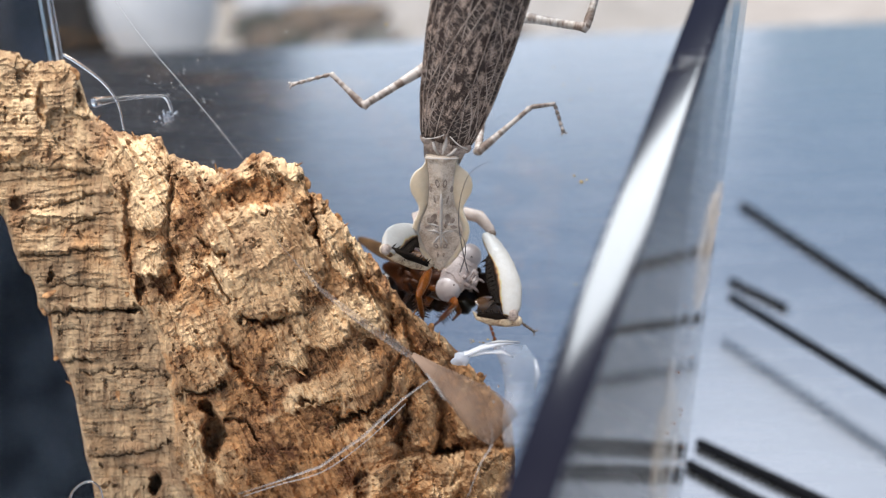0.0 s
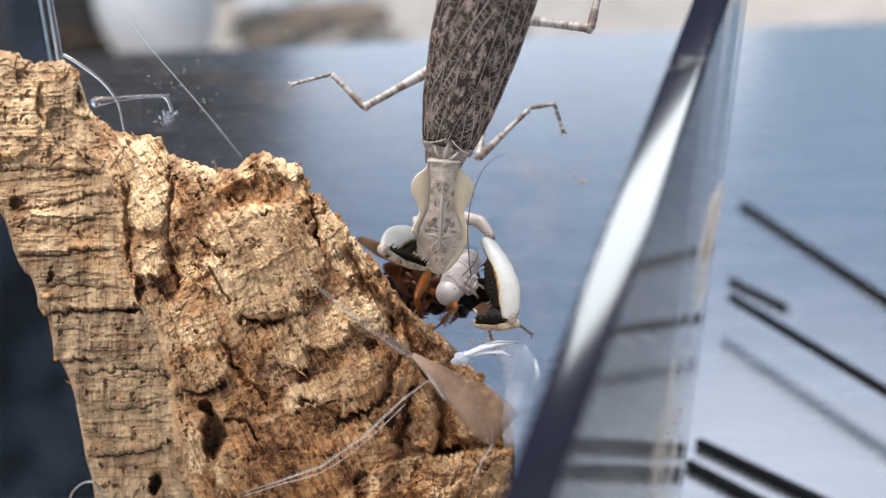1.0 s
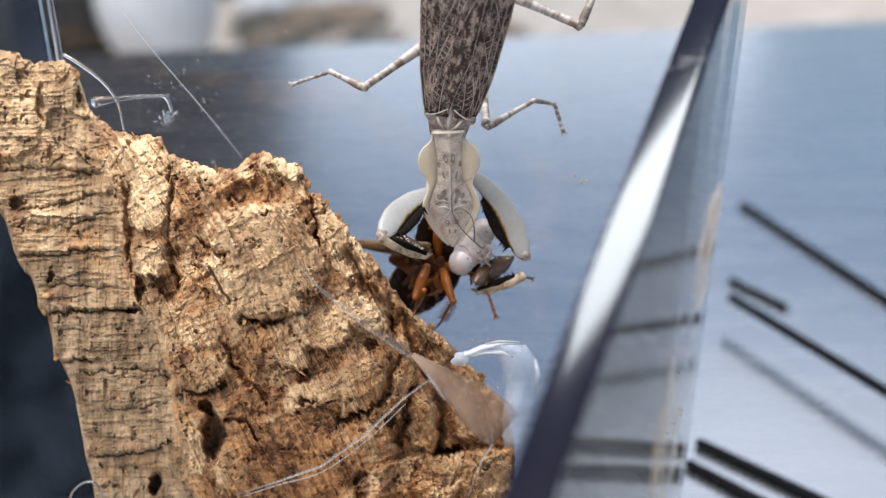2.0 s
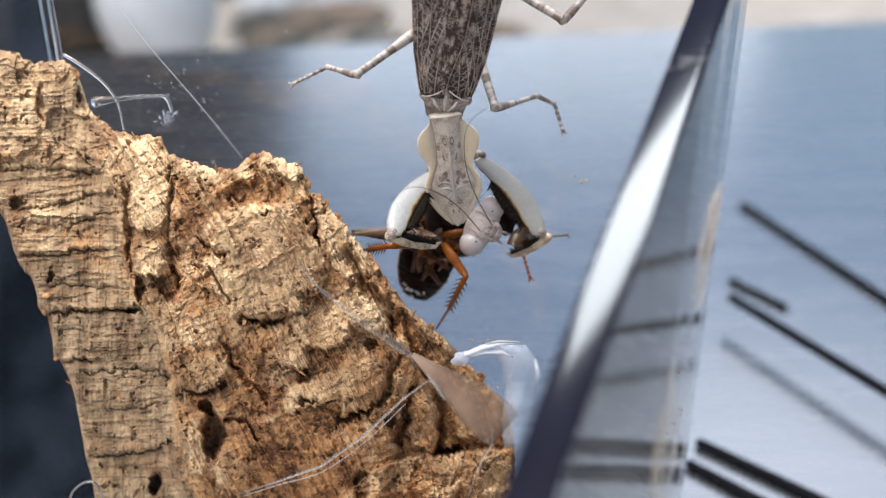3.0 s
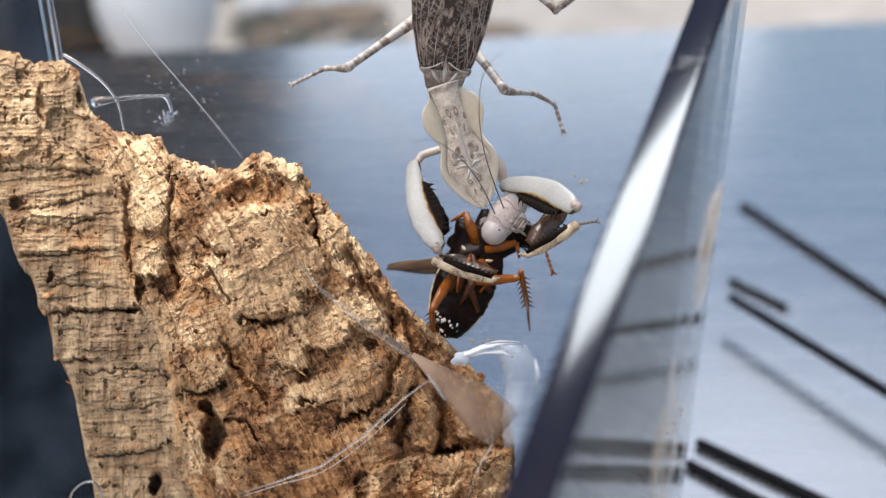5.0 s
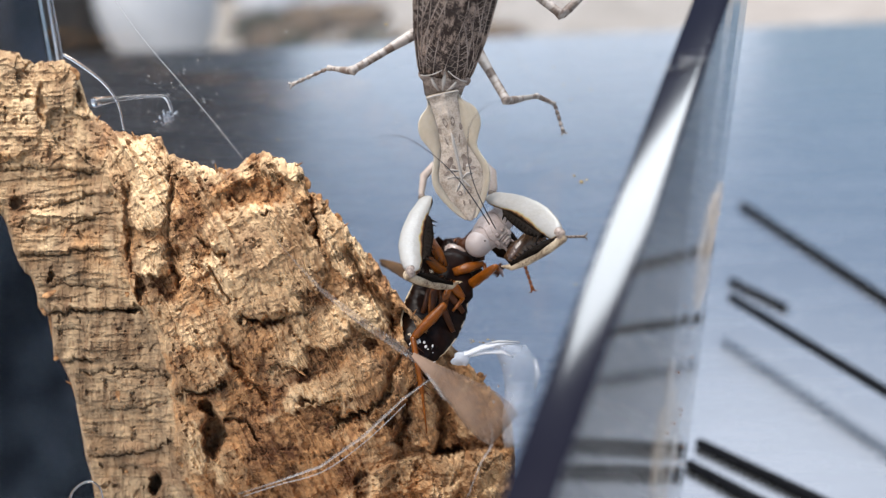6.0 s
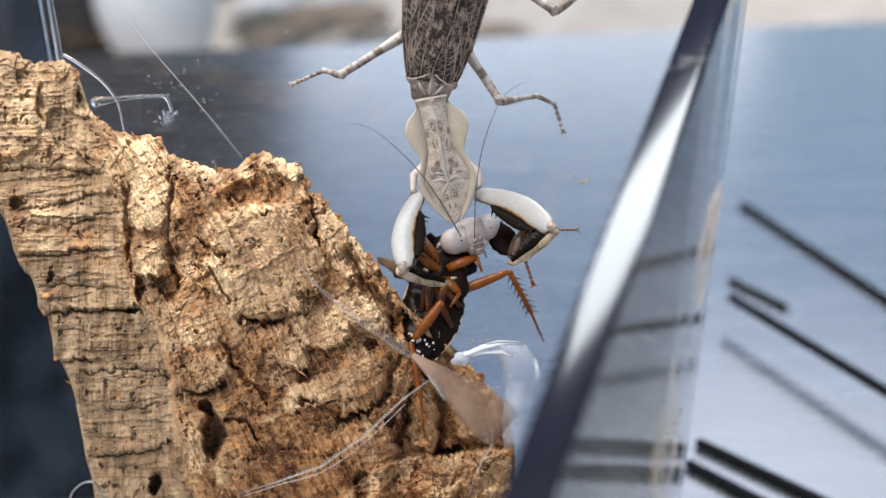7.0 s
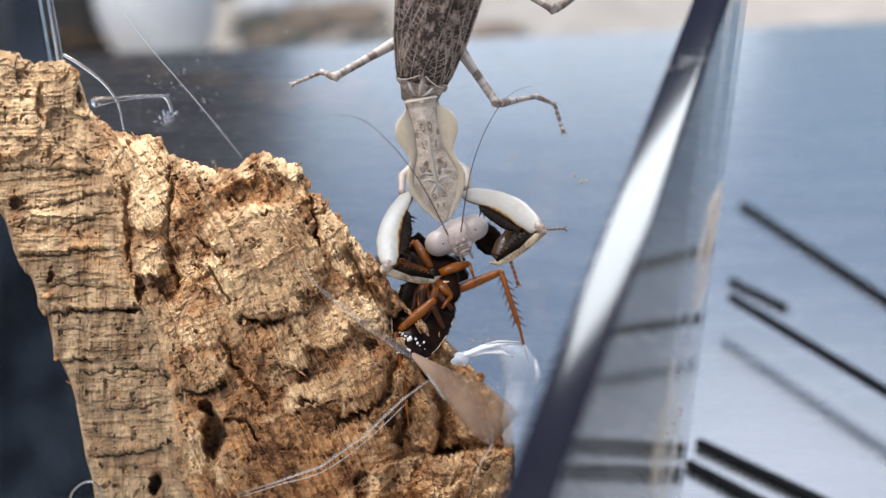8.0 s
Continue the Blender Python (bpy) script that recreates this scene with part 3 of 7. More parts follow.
def bark_relief(u, v):
    """Height of the bark's front over the sheet, in millimetres, how pale its skin is, and how weathered."""
    warp = 9 * (fractal(u * 0.07, v * 0.07, 4) - 0.5)
    torn = fractal(u * 0.3 + 50, v * 0.3 + 8, 5, 0.62) - 0.5
    # ragged outlines for every plate and crack
    uu = u + 2.4 * (fractal(u * 0.35 + 90, v * 0.35 + 31, 4, 0.6) - 0.5)
    vv = v + 2.4 * (fractal(u * 0.35 + 12, v * 0.35 + 77, 4, 0.6) - 0.5)
    # the fibres slant, and tear plates off in fringes
    slant = 0.5
    du, dv = u * math.cos(slant) + v * math.sin(slant), v * math.cos(slant) - u * math.sin(slant)
    fringe = fractal(du * 0.8 + 7, dv * 0.07 + 3, 3, 0.6) - 0.5
    vv = vv + 3.0 * fringe
    fold = np.interp(vv, [p[1] for p in RIB[::-1]], [p[0] for p in RIB[::-1]])
    right = ease(uu, fold - 0.2, fold + 2.6)
    # older, flatter face: level bands that break off at their lower lips, with upright fibres
    _, val2, facet2 = cells(u * 0.07 + 0.4 * torn, v * 0.3 + 0.5 * torn + warp * 0.05, 90)
    left_face = -6.0 + 0.13 * (u + 72) - 0.0028 * np.clip(v - 4, 0, 40) ** 2 - 0.0042 * np.clip(v - 4, -56, 0) ** 2 + 0.8 * (val2 - 0.5) + 0.8 * facet2
    left_face += ledges(u, v, 0.17, 0.06, 2.4, 0.05, 0.5, 3) + ledges(u, v, 0.42, -0.03, 3.2, 0.07, 0.3, 9)
    for deep, pts in LEDGES:
        dist, below = off_line(uu * 0.3 + u * 0.7, vv * 0.6 + v * 0.4, pts)
        left_face += 0.6 * deep * np.where(below < 0, 0.8 * np.exp(-(dist / 1.6) ** 2), -0.5 * np.exp(-dist / 1.5)) - 0.7 * deep * np.exp(-(dist / 0.35) ** 2)
    upright = np.abs(2 * value_noise(u * 1.7 + warp * 0.15 + 1.0 * torn, v * 0.1 + 11) - 1)
    level = np.abs(2 * fractal(u * 0.06 + 4, v * 1.1 + 0.8 * torn + 3, 4, 0.6) - 1)
    left_face += 0.32 * (upright - 0.5) + 0.62 * (level - 0.4) + 1.2 * (fractal(u * 0.12, v * 0.2, 4) - 0.5)
    # bulging face
    across = (u + 27) / 38
    right_face = 7.5 - 7.5 * np.clip(across, -1, 2.2) ** 2 - 0.0042 * np.clip(v + 6, 0, 30) ** 2 - 0.0095 * np.clip(v + 6, -48, 0) ** 2
    right_face += shingles(du, dv, 0.075, 0.07, 0.8, 11) + 0.3 * shingles(du, dv, 0.22, 0.13, 0.9, 23)
    _, val, facet = cells(du * 0.16 + 0.4 * torn, dv * 0.13 + 0.4 * torn + warp * 0.03, 5)
    _, val2, facet2 = cells(du * 0.4 + 0.6 * torn, dv * 0.26 + 0.6 * torn, 60)
    plates, skin = np.zeros(u.shape), 0.42 * np.ones(u.shape)
    for pu, pv, ru, rv, turn, high, tip, pale in UPPER_PLATES + MIDDLE_PLATES + LOWER_PLATES:
        c, s = math.cos(radians(turn)), math.sin(radians(turn))
        x, y = ((uu - pu) * c + (vv - pv) * s) / ru, (-(uu - pu) * s + (vv - pv) * c) / rv
        r = (np.abs(x) ** 5 + np.abs(y) ** 5) ** 0.2 + 0.3 * torn
        soft = 0.3 / min(ru, rv) + 0.5 * ease(y, -0.2, 0.8)
        there = 1 - ease(r, 1.0 - soft, 1.0 + 0.3 / min(ru, rv))
        crown = 0.62 * high * (1 - tip * y - 0.15 * x * x)
        plates = plates * (1 - there) + np.maximum(crown, plates * 0.4 + 0.6 * crown) * there
        skin = skin * (1 - there) + pale * there
    on_plate = ease(plates, 0.2, 1.2)
    calm = 1 - 0.65 * on_plate
    right_face += plates + (1 - 0.4 * on_plate) * (0.7 * shingles(du, dv, 0.22, 0.13, 0.9, 23) + shingles(du, dv, 0.55, 0.3, 0.5, 37)) + calm * (0.9 * (val - 0.5) + 1.4 * facet + 0.4 * (val2 - 0.5) + 0.7 * facet2) + 2.0 * (fractal(u * 0.06 + 2, v * 0.06 + 7, 2) - 0.5)
    # layers of cork that flake off one over the other
    layer = right_face / 1.1 + 0.7 * torn + 0.9 * fringe
    peel = 1.1 * (np.floor(layer) + ease(layer - np.floor(layer), 0.7, 0.97) - 0.7 * torn - 0.9 * fringe)
    right_face = 0.6 * right_face + 0.4 * peel
    ribs = np.abs(2 * value_noise(du * 0.54 + warp * 0.22 + 0.8 * torn, dv * 0.035 + 60) - 1)
    fibre = np.abs(2 * value_noise(du * 1.9 + warp * 0.4 + 1.2 * torn, dv * 0.12 + 33) - 1)
    right_face += (0.5 + 0.5 * on_plate) * 1.45 * (ribs - 0.5) + 0.75 * (fibre - 0.5) + 1.0 * (fractal(u * 0.14 + 9, v * 0.14, 4, 0.55) - 0.5)
    w = left_face * (1 - right) + right_face * right
    skin = np.where(right > 0.5, skin, 0.75 + 0.5 * (fractal(u * 0.1 + 3, v * 0.22 + 4, 3) - 0.5))
    # the two high plates of the older face
    upper = ease(v, 14, 20) * (1 - right)
    w = w + upper * (plates * 0.9 + 2.2 * (val - 0.5) + 1.4 * facet)
    # worn pale rib between the faces
    dist, below = off_line(uu * 0.5 + u * 0.5, v, RIB)
    rib = np.exp(-(dist / 1.3) ** 2) * ease(-v, -17, -8)
    w = w * (1 - 0.5 * rib) + 0.5 * rib * (left_face + 2.2) + 0.9 * rib
    skin = np.maximum(skin, 0.95 * rib)
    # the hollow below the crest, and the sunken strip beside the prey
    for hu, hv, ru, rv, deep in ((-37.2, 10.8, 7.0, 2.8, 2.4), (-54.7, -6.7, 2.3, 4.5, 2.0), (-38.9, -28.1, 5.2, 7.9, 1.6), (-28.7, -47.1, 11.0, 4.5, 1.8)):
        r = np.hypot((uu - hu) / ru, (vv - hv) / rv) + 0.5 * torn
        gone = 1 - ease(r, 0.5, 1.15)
        # hollows turn red-brown; in the lowest one this stands in for shade
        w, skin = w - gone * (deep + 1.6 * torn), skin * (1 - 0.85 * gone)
    split = np.interp(v, [-50, -40, -26, -13, 0, 8], [-13, -10.5, -9, -10.5, -16.5, -21]) + 2.6 * (fractal(v * 0.2, v * 0 + 2.5, 4) - 0.5)
    w = w - 3.4 * ease(u, split, split + 1.5)
    for wide, deep, pts in CRACKS + THIN_CRACKS:
        dist, below = off_line(uu, vv, pts)
        w = w - 1.15 * deep * np.exp(-(dist / wide) ** 2) - 0.25 * deep * np.exp(-dist / (2.2 * wide))
    # a ledge that juts out low down
    pockets = ease(fractal(u * 0.22 + 80, v * 0.22 + 14, 4, 0.6), 0.56, 0.66)
    brink = np.interp(u, [-22, -15, -5, 13], [49, 44.5, 40.5, 39])
    low = ease(-v - brink + 2.5 * (fractal(u * 0.2, u * 0 + 4.5, 3) - 0.5), 0.0, 1.2) * ease(u, -24, -18)
    w = w + low * (4.2 + 0.008 * ((v + 6) ** 2 - (brink - 6) ** 2) + 0.12 * (-v - brink) + 4.0 * (fractal(u * 0.3 + 3, v * 0.3, 5, 0.65) - 0.5) + 1.5 * facet2 + shingles(dv, -du, 0.22, 0.15, 2.2, 51) - 1.4 * pockets)
    skin = np.maximum(skin, 0.8 * low * (1 - pockets))
    # worm holes and rotted pockets
    for hu, hv, ru, rv, deep in ((-71.6, 32.0, 1.9, 5.2, 4.5), (-80.5, 28.6, 1.3, 4.2, 2.5), (-81.8, 36.5, 2.2, 1.4, 2.0), (-47.2, -31.5, 1.7, 2.1, 8), (-45.9, -37.2, 2.5, 5.8, 10), (-57.5, -46.9, 1.5, 3.1, 7), (-16.3, -47.6, 2.0, 3.8, 6), (-23.6, 7.6, 1.0, 1.4, 3.5), (-60.1, -8.0, 1.5, 3.2, 5),
                                 (-61.9, -12.1, 2.0, 1.1, 4), (-14.6, -19.1, 1.8, 1.0, 3.5), (-78.4, -5.3, 1.0, 0.8, 2.5), (0.7, -40.1, 4.3, 0.8, 6), (-85.2, 8.9, 1.6, 1.0, 3), (-65.1, 10.1, 1.1, 0.9, 2.5), (-35.5, 6.9, 0.9, 0.5, 2), (-10.6, -33.8, 1.1, 1.6, 3)):
        r = np.hypot((uu - hu) / ru, (vv - hv) / rv)
        w = w - deep * (1 - ease(r, 0.55, 1.05))
    # pores and crumbs
    pore = ease(fractal(u * 0.55 + 40, v * 0.55, 3, 0.6), 0.7, 0.76)
    crumb = 1 - np.abs(2 * fractal(u * 0.7 + 12, v * 0.8 + 3, 4, 0.6) - 1)
    rough = 1 - 0.45 * skin
    w = w - 0.9 * pore + rough * (0.5 * (crumb - 0.8) + 0.7 * (fractal(u * 0.9, v * 0.9, 4, 0.6) - 0.5)) + 0.3 * (fractal(u * 2.9, v * 2.9, 3, 0.7) - 0.5)
    old = (1 - right) * (0.42 + 0.5 * ease(-v, -5, 18)) + right * 0.12 * ease(fractal(u * 0.05 + 61, v * 0.05 + 5, 3), 0.45, 0.6)
    skin = skin * (1 - 0.22 * right * ease(u - 0.6 * v, -22, 12))
    return w, np.clip(skin, 0, 1), np.clip(old, 0, 1)


def cork_bark():
    cols, rows = 800, 840
    cu = np.linspace(-97, 14.5, cols)
    ragged = (2.6 + 1.4 * ease(cu, -28, -18) - 2.6 * ease(cu, -11, -7) * (1 - ease(cu, 3, 8))) * (fractal(cu * 0.55, cu * 0 + 1.5, 5, 0.6) - 0.5)
    crest = np.interp(cu, CREST_U, CREST_V) + ragged
    under = np.where(cu < -62, np.interp(cu, UNDER_U, UNDER_V) + 4.0 * (fractal(cu * 0.75, cu * 0 + 7.5, 5, 0.6) - 0.5), -114.0)
    r = np.linspace(0, 1, rows)[None, :]
    U = np.repeat(cu[:, None], rows, 1)
    low, high = r / 0.08, (r - 0.08) / 0.92
    V = np.where(r < 0.08, -114.0 + 62.0 * low, -52.0 + (crest + 52.0)[:, None] * high)
    V = np.maximum(V, under[:, None])
    front, skin, old = bark_relief(U, V)
    # round the rim off towards the back
    rim = np.minimum(np.minimum(crest[:, None] - V, V - under[:, None]), np.minimum(U + 97, 14.5 - U))
    front = front - 3.0 * np.exp(-np.maximum(rim, 0) / 0.9)

    def lay(name, U, V, W, parent):
        k = 1 - W * MM / REACH
        pts = np.stack((U * MM * k, V * MM * k, W * MM), -1).reshape(-1, 3)
        a, b = U.shape
        idx = np.arange(a * b).reshape(a, b)
        f = np.stack((idx[:-1, :-1], idx[1:, :-1], idx[1:, 1:], idx[:-1, 1:]), -1).reshape(-1, 4)
        me = bpy.data.meshes.new(name)
        me.vertices.add(len(pts))
        me.vertices.foreach_set("co", pts.ravel())
        me.loops.add(f.size)
        me.loops.foreach_set("vertex_index", f.ravel())
        me.polygons.add(len(f))
        me.polygons.foreach_set("loop_start", np.arange(len(f)) * 4)
        me.update(calc_edges=True)
        me.materials.append(CORK)
        ob = new(name, me)
        ob.parent = parent
        return me, pts

    t = spot("cork_bark", SHEET)
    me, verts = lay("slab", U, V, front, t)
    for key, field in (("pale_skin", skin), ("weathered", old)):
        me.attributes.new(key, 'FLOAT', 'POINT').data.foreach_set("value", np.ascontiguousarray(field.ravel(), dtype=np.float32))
    # the hidden underside, and the broken rim that joins it to the front
    s = (slice(None, None, 8), slice(None, None, 8))
    lay("underside", U[s], V[s], np.minimum(front[s] - 3.5, front[s] * 0.25 - 7.5), t)
    ring = np.concatenate((np.stack((np.arange(cols), 0 * np.arange(cols))), np.stack((np.full(rows, cols - 1), np.arange(rows))),
                           np.stack((np.arange(cols)[::-1], np.full(cols, rows - 1))), np.stack((0 * np.arange(rows), np.arange(rows)[::-1]))), 1)
    ru, rv, rw = U[ring[0], ring[1]], V[ring[0], ring[1]], front[ring[0], ring[1]]
    lay("broken_rim", np.stack((ru, ru, ru)), np.stack((rv, rv - 0.15, rv)), np.stack((rw, rw - 1.8, np.minimum(rw - 3.5, rw * 0.25 - 7.5))), t)
    # loose flakes and splinters that stand off the surface
    kinds = []
    for k in range(6):
        long, wide = (1.0, 0.55) if k < 3 else (1.0, 0.16)
        bm = blob(bmesh.new(), (0, 0, 0), (wide * MM, long * MM, 0.18 * MM), seg=10, rough=0.55, freq=900 + 170 * k)
        fm = bpy.data.meshes.new("flake")
        bm.to_mesh(fm)
        bm.free()
        fm.materials.append(CORK)
        kinds.append(fm)
    for k in range(90):
        i, j = int(rng.integers(20, cols - 20)), int(rng.integers(int(rows * 0.15), rows - 6))
        if k % 3 == 0:
            j = rows - 8
        o = new("flake", kinds[k % 6])
        o.parent = t
        q = rng.uniform(0.5, 1.7)
        o.matrix_basis = Matrix.Translation(verts[i * rows + j]) @ pose(0, 0, 0, rng.uniform(-35, 35), rng.uniform(-35, 35), rng.uniform(-60, 60)) @ Matrix.Diagonal((q, q, q, 1))
    return tagged(t, "rough tan cork bark slab with ledges, cracks and worm holes", "bark")


cork_bark()

# ---- clear box ----
CORNER = Vector((0.0592, 0.192, 0.0))
SIDE = Vector((0.4156, 0.9095, 0.0)).normalized()
BACK = Vector((-0.990, 0.139, 0.0)).normalized()
THICK = 0.0013
FLOOR_TOP = 0.006


def plate(bm, base, way, length, z0, z_near, z_far, out):
    """An upright sheet from base along way; its top runs from z_near to z_far."""
    p = [base, base + way * length]
    tops = (z_near, z_far)
    vs = []
    for q, top in zip(p, tops):
        for o in (0.0, THICK):
            for z in (z0, top):
                vs.append(bm.verts.new((q.x + out.x * o, q.y + out.y * o, z)))
    for f in ((0, 1, 3, 2), (4, 6, 7, 5), (0, 4, 5, 1), (2, 3, 7, 6), (1, 5, 7, 3), (0, 2, 6, 4)):
        bm.faces.new([vs[i] for i in f])
    return bm


def edge_strip(t):
    """Thick polished rim along the sloping top of the side panel."""
    a, b = Vector((0.0096, 0.0795, 0.124)), Vector((0.043, 0.1526, 0.162))
    run = (b - a).normalized()
    a, b = a - run * 0.03, b + run * 0.03
    flat = (Vector((0, 0, 1)) - run * run.z).normalized()
    side = run.cross(flat)
    rows = []
    for p in (a, a + run * 0.001, b - run * 0.001, b):
        rows.append([p + side * (x * MM) + flat * (z * MM) for x, z in ((-2.9, 0.9), (-3.05, 1.25), (-3.0, 1.327), (-2.6, 1.361), (-2.0, 1.406), (-1.4, 1.442), (-0.8, 1.469), (-0.2, 1.488), (0.4, 1.498), (1.0, 1.5), (2.3, 1.5), (2.38, 1.48), (2.4, 1.2), (2.3, 0.9), (0, 0.3))])
    bm = loft(bmesh.new(), rows)
    return part("edge_strip", bm, EDGE, t, "dark glossy rounded rim strip")


def glue_smear(t):
    """Cloudy smear of glue across the rim where two lengths of it meet."""
    bm = bmesh.new()
    for k in range(34):
        x, y = random.gauss(0, 1), random.gauss(0, 1)
        p = world_at(49.2 + 1.7 * x, 37.0 + 1.0 * y + 0.2 * x, 51.2 + 0.4 * random.gauss(0, 1))
        blob(bm, p, (random.uniform(0.2, 0.6) * MM, random.uniform(0.2, 0.5) * MM, random.uniform(0.15, 0.35) * MM), seg=8, rough=0.6, freq=1500)
    part("glue_smear", bm, HAZE_FILM, t, "cloudy smear of dried glue")


def clear_box():
    t = spot("acrylic_box")
    right_out = Vector((SIDE.y, -SIDE.x, 0))
    back_out = Vector((-BACK.y, BACK.x, 0)) * -1
    depth, width = 0.150, 0.150
    near = CORNER - SIDE * depth
    left = CORNER + BACK * width
    TOP_BACK, TOP_FRONT = 0.1805, 0.1095
    bm = plate(bmesh.new(), near, SIDE, depth, FLOOR_TOP, TOP_FRONT, TOP_BACK, right_out)
    a = part("side_panel", bm, DUSTY, t, smooth=False)
    bm = plate(bmesh.new(), CORNER + SIDE * 0.0002, BACK, width, FLOOR_TOP, TOP_BACK, TOP_BACK, back_out)
    b = part("back_panel", bm, CLEAR, t, smooth=False)
    bm = plate(bmesh.new(), left - SIDE * depth, SIDE, depth - 0.0002, FLOOR_TOP, TOP_FRONT, TOP_BACK, -right_out)
    c = part("side_panel", bm, SMEARED, t, smooth=False)
    bm = plate(bmesh.new(), near, BACK, width, FLOOR_TOP, TOP_FRONT, TOP_FRONT, -back_out)
    d = part("front_panel", bm, CLEAR, t, smooth=False)
    for o in (a, b, c, d):
        o.visible_shadow = False
    bm = bmesh.new()
    quad = [near + right_out * THICK, CORNER + right_out * THICK, left - right_out * THICK, left - SIDE * depth - right_out * THICK]
    lo = [bm.verts.new((q.x, q.y, 0.0005)) for q in quad]
    hi = [bm.verts.new((q.x, q.y, FLOOR_TOP - 0.0003)) for q in quad]
    bm.faces.new(hi)
    bm.faces.new(lo[::-1])
    for i in range(4):
        bm.faces.new((lo[i], lo[(i + 1) % 4], hi[(i + 1) % 4], hi[i]))
    e = part("floor_panel", bm, CLEAR, t, smooth=False)
    e.visible_shadow = False
    edge_strip(t)
    glue_smear(t)
    return tagged(t, "clear acrylic box with sloping sides standing on the table", "box")


clear_box()


def rod(a, b, r):
    a, b = Vector((*a, r)), Vector((*b, r))
    run = (b - a).normalized()
    bm = tube(bmesh.new(), [a, a + run * r * 0.6, b - run * r * 0.6, b], [r * 0.6, r, r, r * 0.6], seg=12)
    return tagged(part("rod", bm, ROD), "thin black steel rod lying on the table", "rod", "rods on the table")


def bent_rod(a, b, r, high):
    """A rod held off the table, bent down to it at its outer end."""
    a, b = Vector((*a, high)), Vector((*b, high))
    run = (b - a).normalized()
    c = b + run * 0.02
    bm = tube(bmesh.new(), [a, a + run * r * 0.6, b, b + run * 0.012 + Vector((0, 0, -0.001)), c + Vector((0, 0, -0.004)), Vector((c.x, c.y, 0.0)) + run * 0.003], [r * 0.6, r, r, r, r, r], seg=12)
    return tagged(part("rod", bm, ROD), "thin black steel rod, bent down to the table", "rod", "rods on the table")


rod((0.156, 0.461), (0.225, 0.225), 0.0015)
bent_rod((0.1151, 0.3381), (0.189, 0.190), 0.0019, 0.0112)
rod((0.126, 0.373), (0.143, 0.347), 0.0013)
rod((0.083, 0.255), (0.135, 0.205), 0.0016)
rod((0.077, 0.244), (0.115, 0.205), 0.0016)

# ---- mantis ----
mantis = tagged(spot("praying_mantis", SHEET), "grey mottled praying mantis gripping its prey head down", "mantis")


SHIELD_S = [0, 0.06, 0.09, 0.13, 0.18, 0.24, 0.30, 0.36, 0.42, 0.46, 0.52, 0.58, 0.65, 0.72, 0.8, 0.88, 0.95, 1.0]
SHIELD_W = [3.2, 3.3, 3.8, 5.2, 6.0, 6.3, 6.1, 5.3, 4.6, 4.5, 5.0, 5.7, 6.0, 5.7, 4.8, 3.6, 2.2, 0.9]
CORE_S = [0, 0.1, 0.25, 0.4, 0.5, 0.58, 0.66, 0.8, 0.92, 1.0]
CORE_W = [3.1, 2.95, 2.6, 2.9, 3.9, 4.7, 5.0, 3.8, 2.0, 0.5]
LONG = 26.4


def core_z(x, s):
    """Height of the shield's middle over its margin, in millimetres."""
    half = float(np.interp(s, CORE_S, CORE_W))
    k = max(0.0, 1 - (x / half) ** 2)
    rim = 0.35 * math.exp(-((s - 0.02) / 0.02) ** 2)
    return (1.15 - 0.6 * s) * k ** 0.7 + 0.3 * math.exp(-(x / 0.4) ** 2) * (1 - s) + rim + 0.3 * noise.noise(Vector((x * 0.6, s * 16, 1))) * k


def pronotum_mesh():
    """Raised middle of the shield."""
    rows, n = [], 18
    for s in np.linspace(0, 1, 72):
        half = float(np.interp(s, CORE_S, CORE_W))
        xs = [half * math.sin(math.pi * (k / n - 0.5)) for k in range(n + 1)]
        top = [(x * MM, s * LONG * MM, core_z(x, s) * MM) for x in xs]
        low = [(x * MM, s * LONG * MM, -0.9 * max(0, 1 - (x / half) ** 2) * MM - 0.0002) for x in xs[::-1]]
        rows.append(top + low)
    return loft(bmesh.new(), rows)


def mark_mesh(x0, s0, a, b, turn, hole=0.0):
    """A flat mark of uneven outline that lies on the shield's skin; hole leaves a ring."""
    bm = bmesh.new()
    rings = []
    for q in (hole, 0.5 + hole / 2, 1.0):
        ring = []
        for k in range(16):
            ang = 2 * math.pi * k / 16
            r = q * (1 + 0.3 * noise.noise(Vector((math.cos(ang) * 1.5 + x0, math.sin(ang) * 1.5 + s0 * 30, 2))))
            px, py = a * r * math.cos(ang), b * r * math.sin(ang)
            c, d = math.cos(radians(turn)), math.sin(radians(turn))
            x, y = x0 + px * c - py * d, s0 * LONG + px * d + py * c
            ring.append(bm.verts.new((x * MM, y * MM, (core_z(x, y / LONG) + 0.05) * MM)))
        rings.append(ring)
    for u, v in zip(rings, rings[1:]):
        for k in range(16):
            bm.faces.new((u[k], u[(k + 1) % 16], v[(k + 1) % 16], v[k]))
    if not hole:
        bmesh.ops.remove_doubles(bm, verts=bm.verts, dist=1e-7)
    return bm


